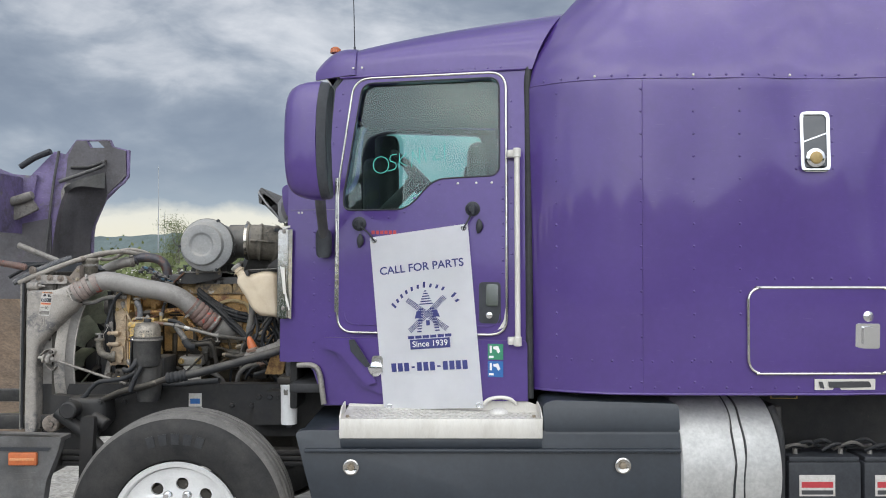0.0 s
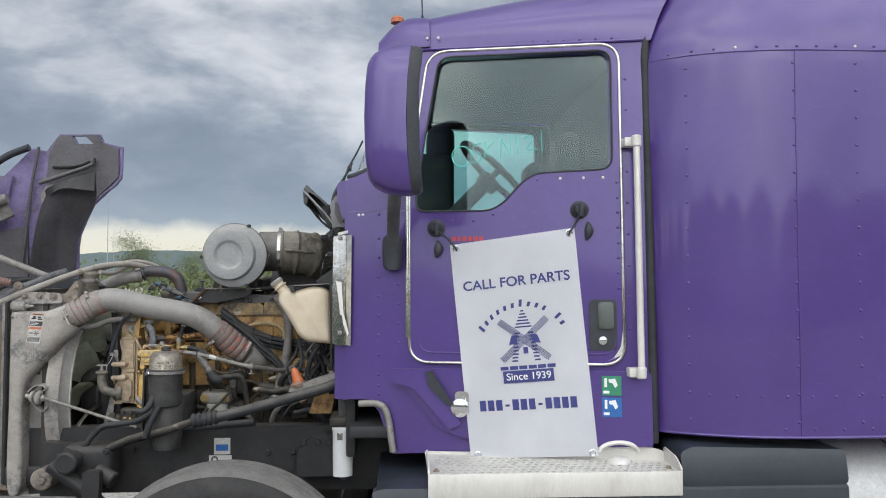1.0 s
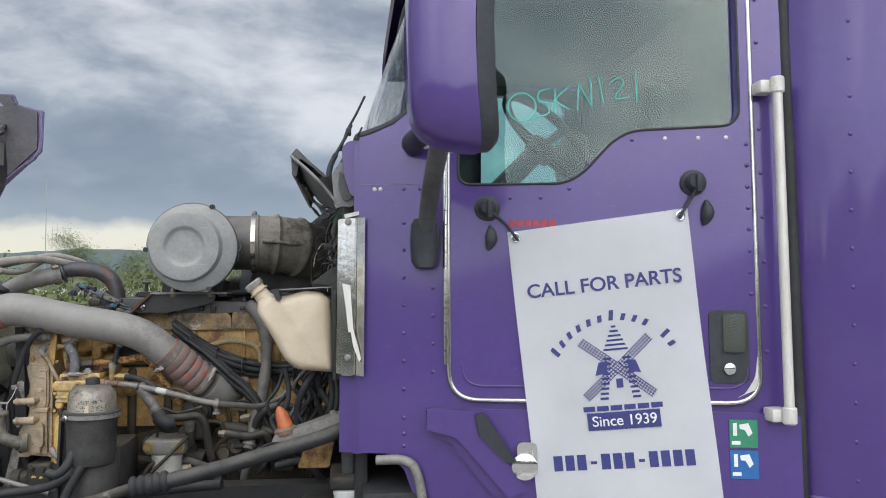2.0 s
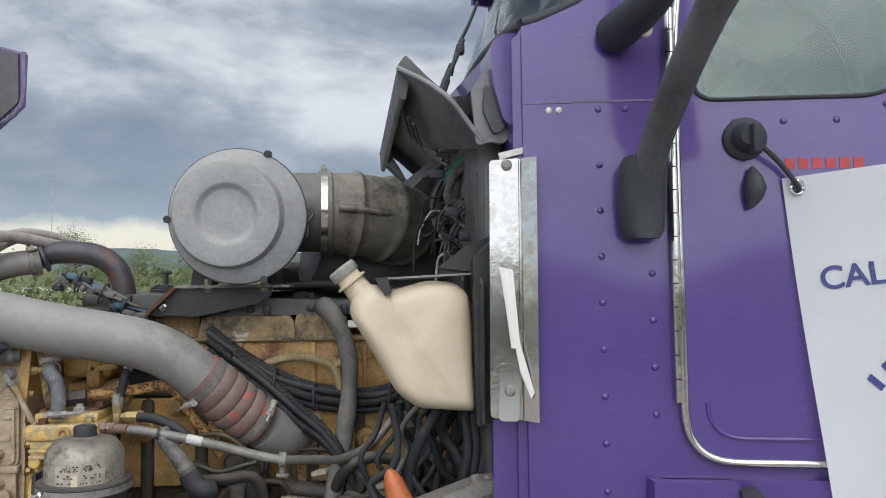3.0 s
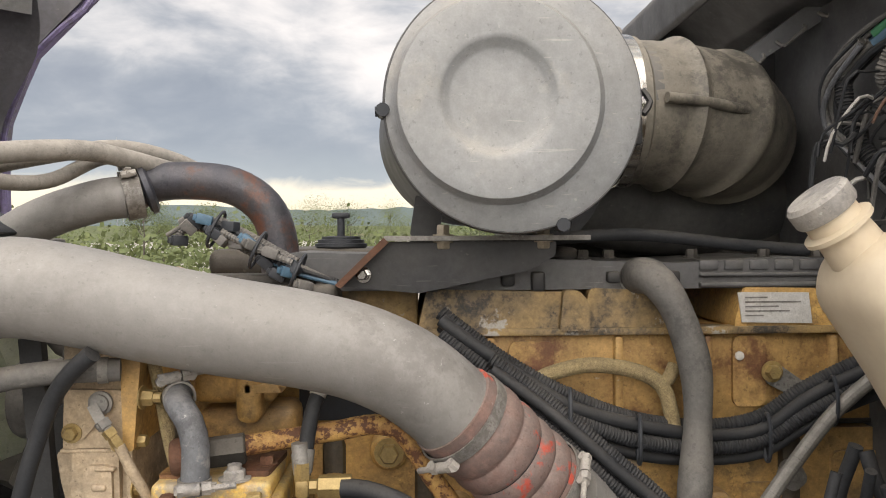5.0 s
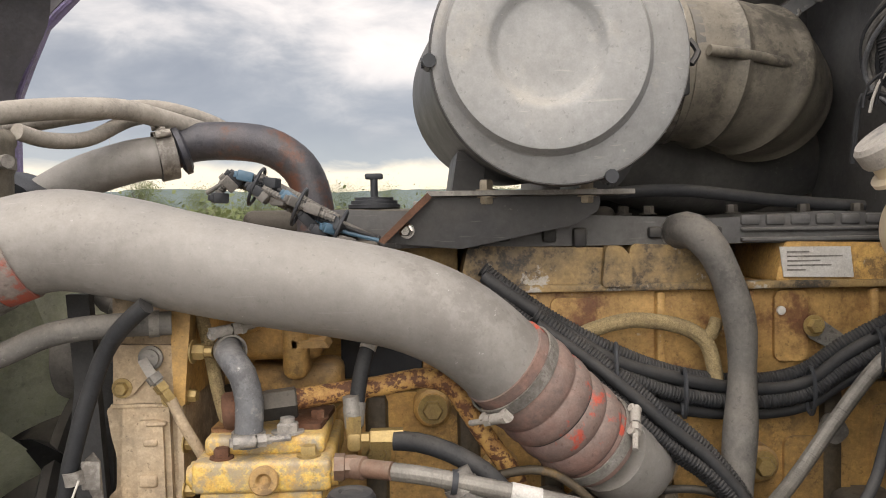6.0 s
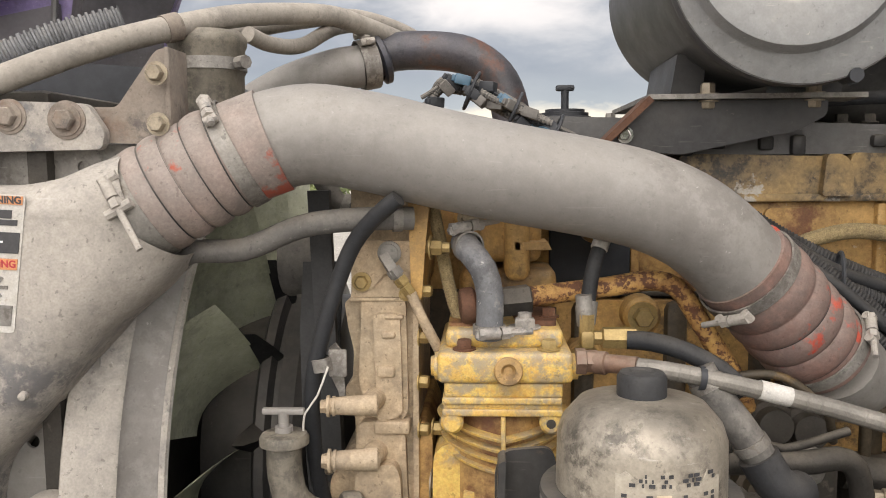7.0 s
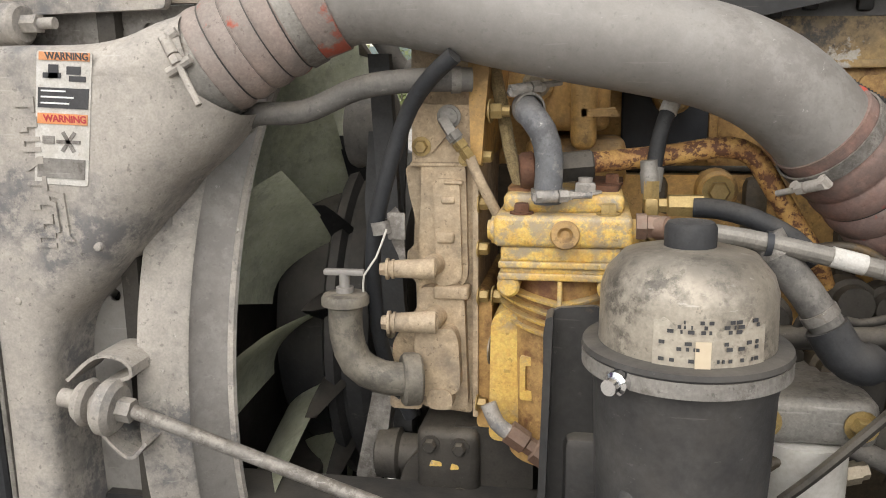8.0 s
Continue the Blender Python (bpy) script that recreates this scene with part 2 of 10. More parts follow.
CAST_ALU = material("dusty_cast_aluminium", (0.385, 0.355, 0.322), 0.7, 0.1, (0.31, 0.284, 0.256), 7.0, 0.9, spot=(0.15, 0.14, 0.13), spot_scale=9.0, spot_at=0.62, spot_soft=0.14, bump=0.3, bump_scale=110, fine=0.1, dust=(0.44, 0.405, 0.355), dust_amount=0.45, grime=0.75, grime_col=(0.085, 0.09, 0.105), grime_scale=4.5, pit=0.5, speck=0.5, scratch=0.15)
TAN_CAST = material("dusty_tan_casting", (0.5, 0.37, 0.235), 0.72, 0.0, (0.36, 0.295, 0.215), 8.0, 0.9, spot=(0.16, 0.13, 0.10), spot_scale=13.0, spot_at=0.57, spot_soft=0.18, bump=0.3, bump_scale=130, fine=0.2, dust=(0.52, 0.41, 0.3), dust_amount=0.5, grime=0.6, grime_col=(0.14, 0.11, 0.085), grime_scale=7.0, pit=0.6, speck=0.5, speck_col=(0.6, 0.42, 0.2))
YELLOW = material("worn_yellow_paint", (0.55, 0.325, 0.10), 0.55, 0.0, (0.38, 0.235, 0.095), 9.0, 0.9, spot=(0.085, 0.06, 0.04), spot_scale=9.0, spot_at=0.60, spot_soft=0.14, bump=0.25, bump_scale=100, fine=0.2, dust=DUST, dust_amount=0.3, grime=0.8, grime_col=(0.1, 0.065, 0.04), grime_scale=7.0, pit=0.5, speck=0.4, speck_col=(0.5, 0.46, 0.38))
# much darker, browner version of the yellow, for the lower block and low fittings
YELLOW_DARK = material("dark_brown_yellow_casting", (0.075, 0.056, 0.034), 0.6, 0.0, (0.055, 0.045, 0.034), 8.0, 0.9, spot=(0.27, 0.16, 0.055), spot_scale=9.0, spot_at=0.6, spot_soft=0.12, bump=0.4, bump_scale=110, fine=0.25, pit=0.4, speck=0.4, speck_col=(0.46, 0.3, 0.1))
YELLOW_BRIGHT = material("yellow_pump_paint", (0.70, 0.45, 0.105), 0.5, 0.0, (0.55, 0.36, 0.10), 14.0, 0.8, spot=(0.27, 0.25, 0.22), spot_scale=19.0, spot_at=0.635, spot_soft=0.03, bump=0.3, bump_scale=140, fine=0.2, dust=(0.42, 0.36, 0.28), dust_amount=0.45, grime=0.8, grime_col=(0.24, 0.22, 0.19), grime_scale=9.0, pit=0.5, speck=0.5, speck_col=(0.55, 0.5, 0.4))
YELLOW_RUST = material("rusting_yellow_paint", (0.46, 0.28, 0.10), 0.62, 0.0, (0.34, 0.20, 0.075), 8.0, 0.8, spot=(0.15, 0.06, 0.03), spot_scale=8.0, spot_at=0.545, spot_soft=0.08, bump=0.3, bump_scale=120, fine=0.18, grime=0.7, grime_col=(0.11, 0.04, 0.018), grime_scale=8.0, pit=0.5, speck=0.6, speck_col=(0.5, 0.46, 0.38))
BURNT = material("burnt_flaking_yellow", (0.36, 0.24, 0.10), 0.6, 0.0, (0.13, 0.10, 0.07), 9.0, 1.0, spot=(0.42, 0.39, 0.35), spot_scale=24.0, spot_at=0.585, spot_soft=0.03, bump=0.4, bump_scale=90, fine=0.2, grime=1.0, grime_col=(0.035, 0.032, 0.03), grime_scale=9.0, pit=0.4)
RUST = material("rusty_steel", (0.145, 0.060, 0.030), 0.8, 0.1, (0.085, 0.045, 0.03), 16.0, 0.9, spot=(0.25, 0.17, 0.10), spot_scale=22, spot_at=0.6, bump=0.4, bump_scale=180, grime=0.6, grime_col=(0.04, 0.025, 0.018), pit=0.5, speck=0.4, speck_col=(0.36, 0.27, 0.2))
RUST_TUBE = material("rusting_yellow_tube", (0.52, 0.31, 0.10), 0.7, 0.0, (0.30, 0.14, 0.05), 60.0, 1.0, spot=(0.11, 0.045, 0.022), spot_scale=120.0, spot_at=0.5, spot_soft=0.06, bump=0.4, bump_scale=260, grime=0.5, grime_col=(0.1, 0.035, 0.015), grime_scale=14.0)
RUST_BLUE = material("heat_blued_rusty_pipe", (0.055, 0.058, 0.075), 0.5, 0.3, (0.10, 0.085, 0.085), 12.0, 0.9, spot=(0.12, 0.05, 0.032), spot_scale=12.0, spot_at=0.57, spot_soft=0.06, bump=0.3, bump_scale=140, grime=0.5, grime_col=(0.03, 0.035, 0.04), grime_scale=9.0, pit=0.4, speck=0.5, speck_col=(0.2, 0.17, 0.15))
ENGINE_DARK = material("oily_black_casting", (0.032, 0.030, 0.028), 0.55, 0.1, (0.052, 0.047, 0.041), 8.0, 0.9, spot=(0.18, 0.16, 0.135), spot_scale=18, spot_at=0.63, bump=0.4, bump_scale=120, dust=DUST, dust_amount=0.35, pit=0.3, speck=0.4, speck_col=(0.25, 0.23, 0.2), gloss=0.25)
BLACK_STEEL = material("black_painted_steel", (0.028, 0.029, 0.032), 0.45, 0.1, (0.052, 0.051, 0.050), 8.0, 0.8, spot=(0.11, 0.08, 0.06), spot_scale=20, spot_at=0.66, bump=0.2, bump_scale=150, dust=DUST, dust_amount=0.25, speck=0.25, speck_col=(0.22, 0.2, 0.18), scratch=0.15, gloss=0.25)
GREY_STEEL = material("dusty_grey_steel", (0.29, 0.275, 0.255), 0.6, 0.35, (0.185, 0.178, 0.17), 13.0, 0.8, spot=(0.10, 0.075, 0.055), spot_scale=25, spot_at=0.62, bump=0.3, bump_scale=150, dust=DUST, dust_amount=0.45, grime=0.6, grime_col=(0.07, 0.055, 0.045), grime_scale=10.0, pit=0.5, speck=0.4, scratch=0.2)
BOLT = material("dull_zinc_bolt", (0.34, 0.29, 0.22), 0.5, 0.5, (0.22, 0.18, 0.13), 30.0, 0.8, bump=0.2, pit=0.4)
GOLD_BOLT = material("yellow_coated_bolt", (0.40, 0.29, 0.12), 0.45, 0.4, (0.26, 0.18, 0.08), 30.0, 0.8, bump=0.2, pit=0.4)
LID = material("grey_plastic_lid", (0.27, 0.275, 0.28), 0.55, 0.0, (0.25, 0.253, 0.255), 5.0, 0.8, spot=(0.42, 0.395, 0.355), spot_scale=12, spot_at=0.58, spot_soft=0.2, bump=0.1, bump_scale=200, fine=0.1, dust=(0.40, 0.36, 0.30), dust_amount=0.6, grime=0.35, grime_col=(0.17, 0.165, 0.155), grime_scale=6.0, pit=0.25, speck=0.5, scratch=0.3, speck_col=(0.5, 0.47, 0.42))
CAN = material("charcoal_canister_plastic", (0.06, 0.06, 0.061), 0.5, 0.0, (0.13, 0.126, 0.118), 8.0, 0.8, bump=0.15, bump_scale=200, dust=DUST, dust_amount=0.4, grime=0.4, speck=0.3, speck_col=(0.25, 0.24, 0.22), scratch=0.3)
BOTTLE = material("yellowed_white_plastic", (0.60, 0.51, 0.385), 0.42, 0.0, (0.52, 0.425, 0.30), 7.0, 0.8, spot=(0.42, 0.31, 0.18), spot_scale=5.0, spot_at=0.62, spot_soft=0.25, bump=0.03, bump_scale=60, fine=0.03, grime=0.15, grime_col=(0.36, 0.26, 0.15), grime_scale=4.0, pit=0.0, scratch=0.1, speck_col=(0.7, 0.62, 0.5))
SILVER_DIRTY = material("greasy_silver_canister", (0.43, 0.385, 0.32), 0.34, 0.35, (0.29, 0.255, 0.21), 10.0, 0.9, spot=(0.06, 0.05, 0.04), spot_scale=14.0, spot_at=0.61, spot_soft=0.07, bump=0.25, bump_scale=150, dust=(0.17, 0.15, 0.125), dust_amount=0.9, grime=0.9, grime_col=(0.07, 0.063, 0.055), grime_scale=9.0, pit=0.5, speck=0.4, scratch=0.25)
DARK_CAN = material("sooty_canister", (0.03, 0.03, 0.032), 0.6, 0.1, (0.09, 0.087, 0.083), 10.0, 0.8, bump=0.2, bump_scale=150, dust=DUST, dust_amount=0.2, grime=0.4, speck=0.3, speck_col=(0.2, 0.19, 0.18), scratch=0.2, gloss=0.25)
SILICONE = material("worn_red_silicone", (0.30, 0.235, 0.21), 0.75, 0.0, (0.215, 0.195, 0.18), 14.0, 0.9, spot=(0.4, 0.08, 0.045), spot_scale=14.0, spot_at=0.585, spot_soft=0.05, bump=0.25, bump_scale=200, dust=(0.34, 0.31, 0.27), dust_amount=0.35, grime=0.5, pit=0.4, speck=0.3, grime_col=(0.1, 0.09, 0.085))
SILICONE_RED = material("red_silicone_hose", (0.24, 0.135, 0.11), 0.7, 0.0, (0.17, 0.14, 0.13), 16.0, 1.0, spot=(0.52, 0.055, 0.022), spot_scale=16.0, spot_at=0.575, spot_soft=0.05, bump=0.25, bump_scale=200, dust=(0.34, 0.31, 0.27), dust_amount=0.3, grime=0.55, pit=0.4, speck=0.3, grime_col=(0.085, 0.075, 0.07))
BRAID = material("braided_steel_hose", (0.25, 0.232, 0.208), 0.55, 0.3, (0.15, 0.14, 0.126), 25.0, 0.8, bump=0.2, bump_scale=700)
TAN_BRAID = material("tan_braided_sleeve", (0.34, 0.26, 0.135), 0.85, 0.0, (0.22, 0.165, 0.09), 40.0, 0.9, bump=1.0, bump_scale=650, fine=0.3)
FAN_GREEN = material("grey_green_fan_plastic", (0.72, 0.74, 0.60), 0.5, 0.0, (0.42, 0.45, 0.34), 9.0, 0.8, spot=(0.09, 0.085, 0.075), spot_scale=15.0, spot_at=0.66, bump=0.2, bump_scale=200, dust=(0.34, 0.33, 0.27), dust_amount=0.45, grime=0.25, grime_col=(0.08, 0.08, 0.065), grime_scale=7.0, pit=0.3, speck=0.3)
BELT = material("worn_belt_rubber", (0.05, 0.051, 0.053), 0.6, 0.0, (0.055, 0.055, 0.056), 20.0, 0.7, bump=0.2, speck=0.2, speck_col=(0.15, 0.15, 0.15), gloss=0.25)
DARK = material("dark_cab_trim", (0.022, 0.022, 0.024), 0.7, 0.0, (0.035, 0.034, 0.034), 5.0, 0.6, bump=0.1)
BANNER = material("white_vinyl_banner", (0.90, 0.90, 0.91), 0.5, 0.0, (0.80, 0.80, 0.815), 5.0, 0.6, spot=(0.70, 0.62, 0.48), spot_scale=9.0, spot_at=0.73, spot_soft=0.06, bump=0.08, bump_scale=30, fine=0.03)
INK = material("navy_ink", (0.028, 0.032, 0.16), 0.5, 0.0, (0.035, 0.04, 0.18), 20, 0.5, bump=0.0)
WHITE = material("white_print", (0.74, 0.74, 0.74), 0.5, 0.0, (0.66, 0.66, 0.65), 20, 0.6, bump=0.02)
PAPER = material("grubby_white_label", (0.56, 0.545, 0.52), 0.6, 0.0, (0.46, 0.44, 0.41), 30, 0.8, spot=(0.33, 0.29, 0.24), spot_scale=40, spot_at=0.6, bump=0.05, pit=0.3, grime=0.3, grime_col=(0.3, 0.26, 0.2))
ORANGE = material("orange_plastic", (0.46, 0.12, 0.035), 0.4, 0.0, (0.36, 0.11, 0.045), 10, 0.6, bump=0.05)
ORANGE_INK = material("faded_orange_print", (0.60, 0.25, 0.10), 0.6, 0.0, (0.5, 0.25, 0.13), 30, 0.8, bump=0.02)
BLACK_INK = material("black_print", (0.035, 0.035, 0.04), 0.6, 0.0, (0.06, 0.06, 0.06), 30, 0.6, bump=0.02)
RED_INK = material("red_lettering", (0.42, 0.035, 0.045), 0.5, 0.0, (0.35, 0.04, 0.05), 20, 0.6, bump=0.02)
DARK_GLASS = material("dark_side_glass", (0.018, 0.020, 0.024), 0.04, 0.0, (0.03, 0.03, 0.035), 6.0, 0.5, bump=0.0, fine=0.0, coat=1.0, coat_rough=0.02)
FRAME_BLACK = material("black_chassis_paint", (0.019, 0.020, 0.023), 0.5, 0.0, (0.034, 0.033, 0.033), 6.0, 0.8, spot=(0.07, 0.055, 0.045), spot_scale=16, spot_at=0.66, bump=0.2, bump_scale=120, dust=DUST, dust_amount=0.15, grime=0.3, speck=0.2, speck_col=(0.16, 0.15, 0.14), gloss=0.3)
GREEN_STICKER = material("green_sticker", (0.03, 0.22, 0.12), 0.45, 0.0, (0.03, 0.18, 0.10), 20, 0.6, bump=0.02)
BLUE_STICKER = material("blue_sticker", (0.02, 0.12, 0.36), 0.45, 0.0, (0.02, 0.10, 0.3), 20, 0.6, bump=0.02)
WIRE_BLUE = material("blue_wire", (0.065, 0.13, 0.19), 0.5, 0.0, bump=0.05)
WIRE_GREEN = material("green_wire", (0.04, 0.20, 0.09), 0.5, 0.0, bump=0.05)
HOSE_DUSTY = material("mud-dusted_hose_rubber", (0.33, 0.30, 0.265), 0.8, 0.0, (0.25, 0.23, 0.205), 9.0, 0.8, bump=0.2, bump_scale=160, dust=(0.42, 0.38, 0.33), dust_amount=0.5, grime=0.5, grime_col=(0.10, 0.095, 0.09), pit=0.3, speck=0.3)
BRACKET = material("dusty_rusting_bracket", (0.25, 0.215, 0.185), 0.75, 0.1, (0.19, 0.15, 0.12), 10.0, 0.9, spot=(0.15, 0.085, 0.055), spot_scale=12.0, spot_at=0.56, spot_soft=0.12, bump=0.3, bump_scale=140, dust=DUST, dust_amount=0.5, grime=0.7, grime_col=(0.06, 0.055, 0.055), grime_scale=8.0, pit=0.4, speck=0.3)
CAN_LABEL = material("flaking_cream_print", (0.44, 0.40, 0.335), 0.5, 0.0, (0.34, 0.30, 0.245), 14.0, 0.8, spot=(0.10, 0.085, 0.07), spot_scale=22.0, spot_at=0.56, spot_soft=0.05, bump=0.1, grime=0.5, grime_col=(0.16, 0.13, 0.10), pit=0.4)
COPPER = material("brownish_fitting", (0.20, 0.115, 0.08), 0.6, 0.2, (0.13, 0.085, 0.065), 40, 0.8, bump=0.2, dust=DUST, dust_amount=0.35)
MARKER_INK = material("teal_marker_ink", (0.10, 0.52, 0.44), 0.6, 0.0, (0.08, 0.45, 0.38), 30, 0.5, bump=0.0)
GRAVEL = material("grey_gravel", (0.40, 0.375, 0.34), 0.9, 0.0, (0.31, 0.29, 0.26), 1.5, 0.8, spot=(0.12, 0.13, 0.07), spot_scale=0.3, spot_at=0.6, bump=0.8, bump_scale=60, fine=0.4, speck=0.5)
EARTH = material("brown_earth", (0.15, 0.105, 0.07), 0.95, 0.0, (0.095, 0.07, 0.05), 2.0, 0.8, spot=(0.09, 0.10, 0.045), spot_scale=1.2, spot_at=0.6, bump=0.9, bump_scale=12, fine=0.3)
LEAF = material("spring_leaves", (0.115, 0.135, 0.045), 0.7, 0.0, (0.07, 0.095, 0.035), 0.8, 0.8, bump=0.0)
LEAF_DARK = material("dark_leaves", (0.055, 0.078, 0.030), 0.7, 0.0, (0.035, 0.055, 0.025), 0.8, 0.8, bump=0.0)
BARK = material("grey_bark", (0.10, 0.085, 0.07), 0.9, 0.0, (0.06, 0.05, 0.042), 5, 0.8, bump=0.6, bump_scale=30)
MEADOW = material("meadow", (0.105, 0.125, 0.045), 0.9, 0.0, (0.075, 0.085, 0.04), 0.05, 0.8, spot=(0.13, 0.11, 0.06), spot_scale=0.02, spot_at=0.58, bump=0.0)
# the haze of distance is put into the blue-green base colour
HILL = material("haze_tinted_woodland", (0.105, 0.135, 0.135), 0.95, 0.0, (0.08, 0.105, 0.105), 0.01, 0.8, bump=0.0)
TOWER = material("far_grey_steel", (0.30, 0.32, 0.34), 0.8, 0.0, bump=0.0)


def glass(name, tint):
    """A thin tinted pane: clear straight through, with a reflection that grows towards grazing."""
    m = bpy.data.materials.new(name)
    m.use_nodes = True
    t = m.node_tree
    t.nodes.clear()
    clear, shine = t.nodes.new("ShaderNodeBsdfTransparent"), t.nodes.new("ShaderNodeBsdfGlossy")
    clear.inputs[0].default_value, shine.inputs[0].default_value, shine.inputs[1].default_value = (*tint, 1), (1, 1, 1, 1), 0.01
    fres, both, end = t.nodes.new("ShaderNodeFresnel"), t.nodes.new("ShaderNodeMixShader"), t.nodes.new("ShaderNodeOutputMaterial")
    fres.inputs[0].default_value = 1.5
    t.links.new(fres.outputs[0], both.inputs[0])
    t.links.new(clear.outputs[0], both.inputs[1])
    t.links.new(shine.outputs[0], both.inputs[2])
    t.links.new(both.outputs[0], end.inputs[0])
    return m


GLASS = glass("green_tinted_glass", (0.80, 0.95, 0.92))
SHIELD = glass("windscreen_glass", (0.93, 0.985, 0.975))

# ---- builders ----
from mathutils.geometry import tessellate_polygon

MID = 4.97  # the truck's centre line


def cab_y(x, z):
    return 4.19 - 0.21 * (x + 0.66) + 0.0375 * (z - 1.67)


def part(name, bm, mat, parent=None, label="", smooth=True):
    me = bpy.data.meshes.new(name)
    bmesh.ops.recalc_face_normals(bm, faces=bm.faces)
    bm.to_mesh(me)
    bm.free()
    if smooth:
        me.shade_smooth()
        me.set_sharp_from_angle(angle=radians(38))
    me.materials.append(mat)
    ob = new(name, me)
    if parent:
        ob.parent = parent
        if parent.type == "EMPTY":
            ob.matrix_parent_inverse = Matrix.Translation(-parent.location)
    if label:
        ob["label"] = label
    return ob


def thing(name, at, label, category, group="", kind=""):
    ob = new(name)
    ob.location = at
    ob.empty_display_size = 0.05
    return tagged(ob, label, category, group, kind)


def box(bm, x0, x1, y0, y1, z0, z1, bevel=0.0, seg=2):
    c = bmesh.ops.create_cube(bm, size=1.0)
    vs = c["verts"]
    for v in vs:
        v.co = Vector(((x0 + x1) / 2 + v.co.x * (x1 - x0), (y0 + y1) / 2 + v.co.y * (y1 - y0), (z0 + z1) / 2 + v.co.z * (z1 - z0)))
    if bevel:
        es = list({e for v in vs for e in v.link_edges})
        bmesh.ops.bevel(bm, geom=es, offset=bevel, segments=seg, affect="EDGES", profile=0.5)
    return bm


def nb():
    return bmesh.new()


def frame_of(d):
    d = Vector(d).normalized()
    a = Vector((0, 0, 1)) if abs(d.z) < 0.9 else Vector((1, 0, 0))
    u = d.cross(a).normalized()
    return u, d.cross(u).normalized(), d


def lathe(bm, base, axis, profile, seg=40, caps=True):
    """Rings of (distance along axis, radius) about a line."""
    u, w, d = frame_of(axis)
    base = Vector(base)
    rings = []
    for h, r in profile:
        c = base + d * h
        rings.append([bm.verts.new(c + (u * math.cos(a) + w * math.sin(a)) * max(r, 1e-4)) for a in (2 * math.pi * k / seg for k in range(seg))])
    for a, b in zip(rings, rings[1:]):
        for k in range(seg):
            bm.faces.new((a[k], a[(k + 1) % seg], b[(k + 1) % seg], b[k]))
    if caps:
        bm.faces.new(rings[0])
        bm.faces.new(list(reversed(rings[-1])))
    return bm


def cyl(bm, p0, p1, r0, r1=None, seg=20, edge=0.0):
    r1 = r0 if r1 is None else r1
    d = Vector(p1) - Vector(p0)
    n = d.length
    pr = [(0, r0), (n, r1)]
    if edge:
        pr = [(0, r0 - edge), (edge, r0), (n - edge, r1), (n, r1 - edge)]
    return lathe(bm, p0, d, pr, seg)


def spline(pts, step=0.012):
    """Points of a smooth curve through pts, evenly close."""
    p = [Vector(q) for q in pts]
    if len(p) == 2:
        n = max(2, int((p[1] - p[0]).length / step))
        return [p[0].lerp(p[1], k / n) for k in range(n + 1)]
    p = [2 * p[0] - p[1]] + p + [2 * p[-1] - p[-2]]
    res = []
    for a, b, c, d in zip(p, p[1:], p[2:], p[3:]):
        n = max(2, int((c - b).length / step))
        for k in range(n):
            t = k / n
            res.append(0.5 * ((2 * b) + (c - a) * t + (2 * a - 5 * b + 4 * c - d) * t * t + (3 * b - a - 3 * c + d) * t ** 3))
    res.append(p[-2])
    return res


def tube(bm, pts, r, seg=14, step=0.012, radius=None, caps=True):
    """A hose along a smooth curve; radius(s, n) may shape it by the way s along its length n."""
    ps = spline(pts, step)
    total = sum((b - a).length for a, b in zip(ps, ps[1:]))
    u, w, d = frame_of(ps[1] - ps[0])
    s, rings = 0.0, []
    for i, c in enumerate(ps):
        if i:
            s += (c - ps[i - 1]).length
        t = (ps[min(i + 1, len(ps) - 1)] - ps[max(i - 1, 0)]).normalized()
        u = (u - t * u.dot(t)).normalized()
        w = t.cross(u)
        rr = radius(s, total) if radius else r
        rings.append([bm.verts.new(c + (u * math.cos(a) + w * math.sin(a)) * rr) for a in (2 * math.pi * k / seg for k in range(seg))])
    for a, b in zip(rings, rings[1:]):
        for k in range(seg):
            bm.faces.new((a[k], a[(k + 1) % seg], b[(k + 1) % seg], b[k]))
    if caps:
        bm.faces.new(rings[0])
        bm.faces.new(list(reversed(rings[-1])))
    return bm


def braid(bm, pts, r, seg=28, cells=9, pitch=0.011, depth=0.0009):
    """A hose with a crossed braid standing proud."""
    ps = spline(pts, 0.0016)
    u, w, d = frame_of(ps[1] - ps[0])
    s, rings = 0.0, []
    for i, c in enumerate(ps):
        if i:
            s += (c - ps[i - 1]).length
        t = (ps[min(i + 1, len(ps) - 1)] - ps[max(i - 1, 0)]).normalized()
        u = (u - t * u.dot(t)).normalized()
        w = t.cross(u)
        ring = []
        for k in range(seg):
            a = 2 * math.pi * k / seg
            rr = r + depth * math.sin(cells * a / 2 * 2 + 2 * math.pi * s / pitch) * math.sin(cells * a - 2 * math.pi * s / pitch)
            ring.append(bm.verts.new(c + (u * math.cos(a) + w * math.sin(a)) * rr))
        rings.append(ring)
    for a, b in zip(rings, rings[1:]):
        for k in range(seg):
            bm.faces.new((a[k], a[(k + 1) % seg], b[(k + 1) % seg], b[k]))
    bm.faces.new(rings[0])
    bm.faces.new(list(reversed(rings[-1])))
    return bm


def ribbed(r, pitch=0.005, depth=0.0007):
    return lambda s, n: r + depth * (1 if (s / pitch) % 1 < 0.5 else -1)


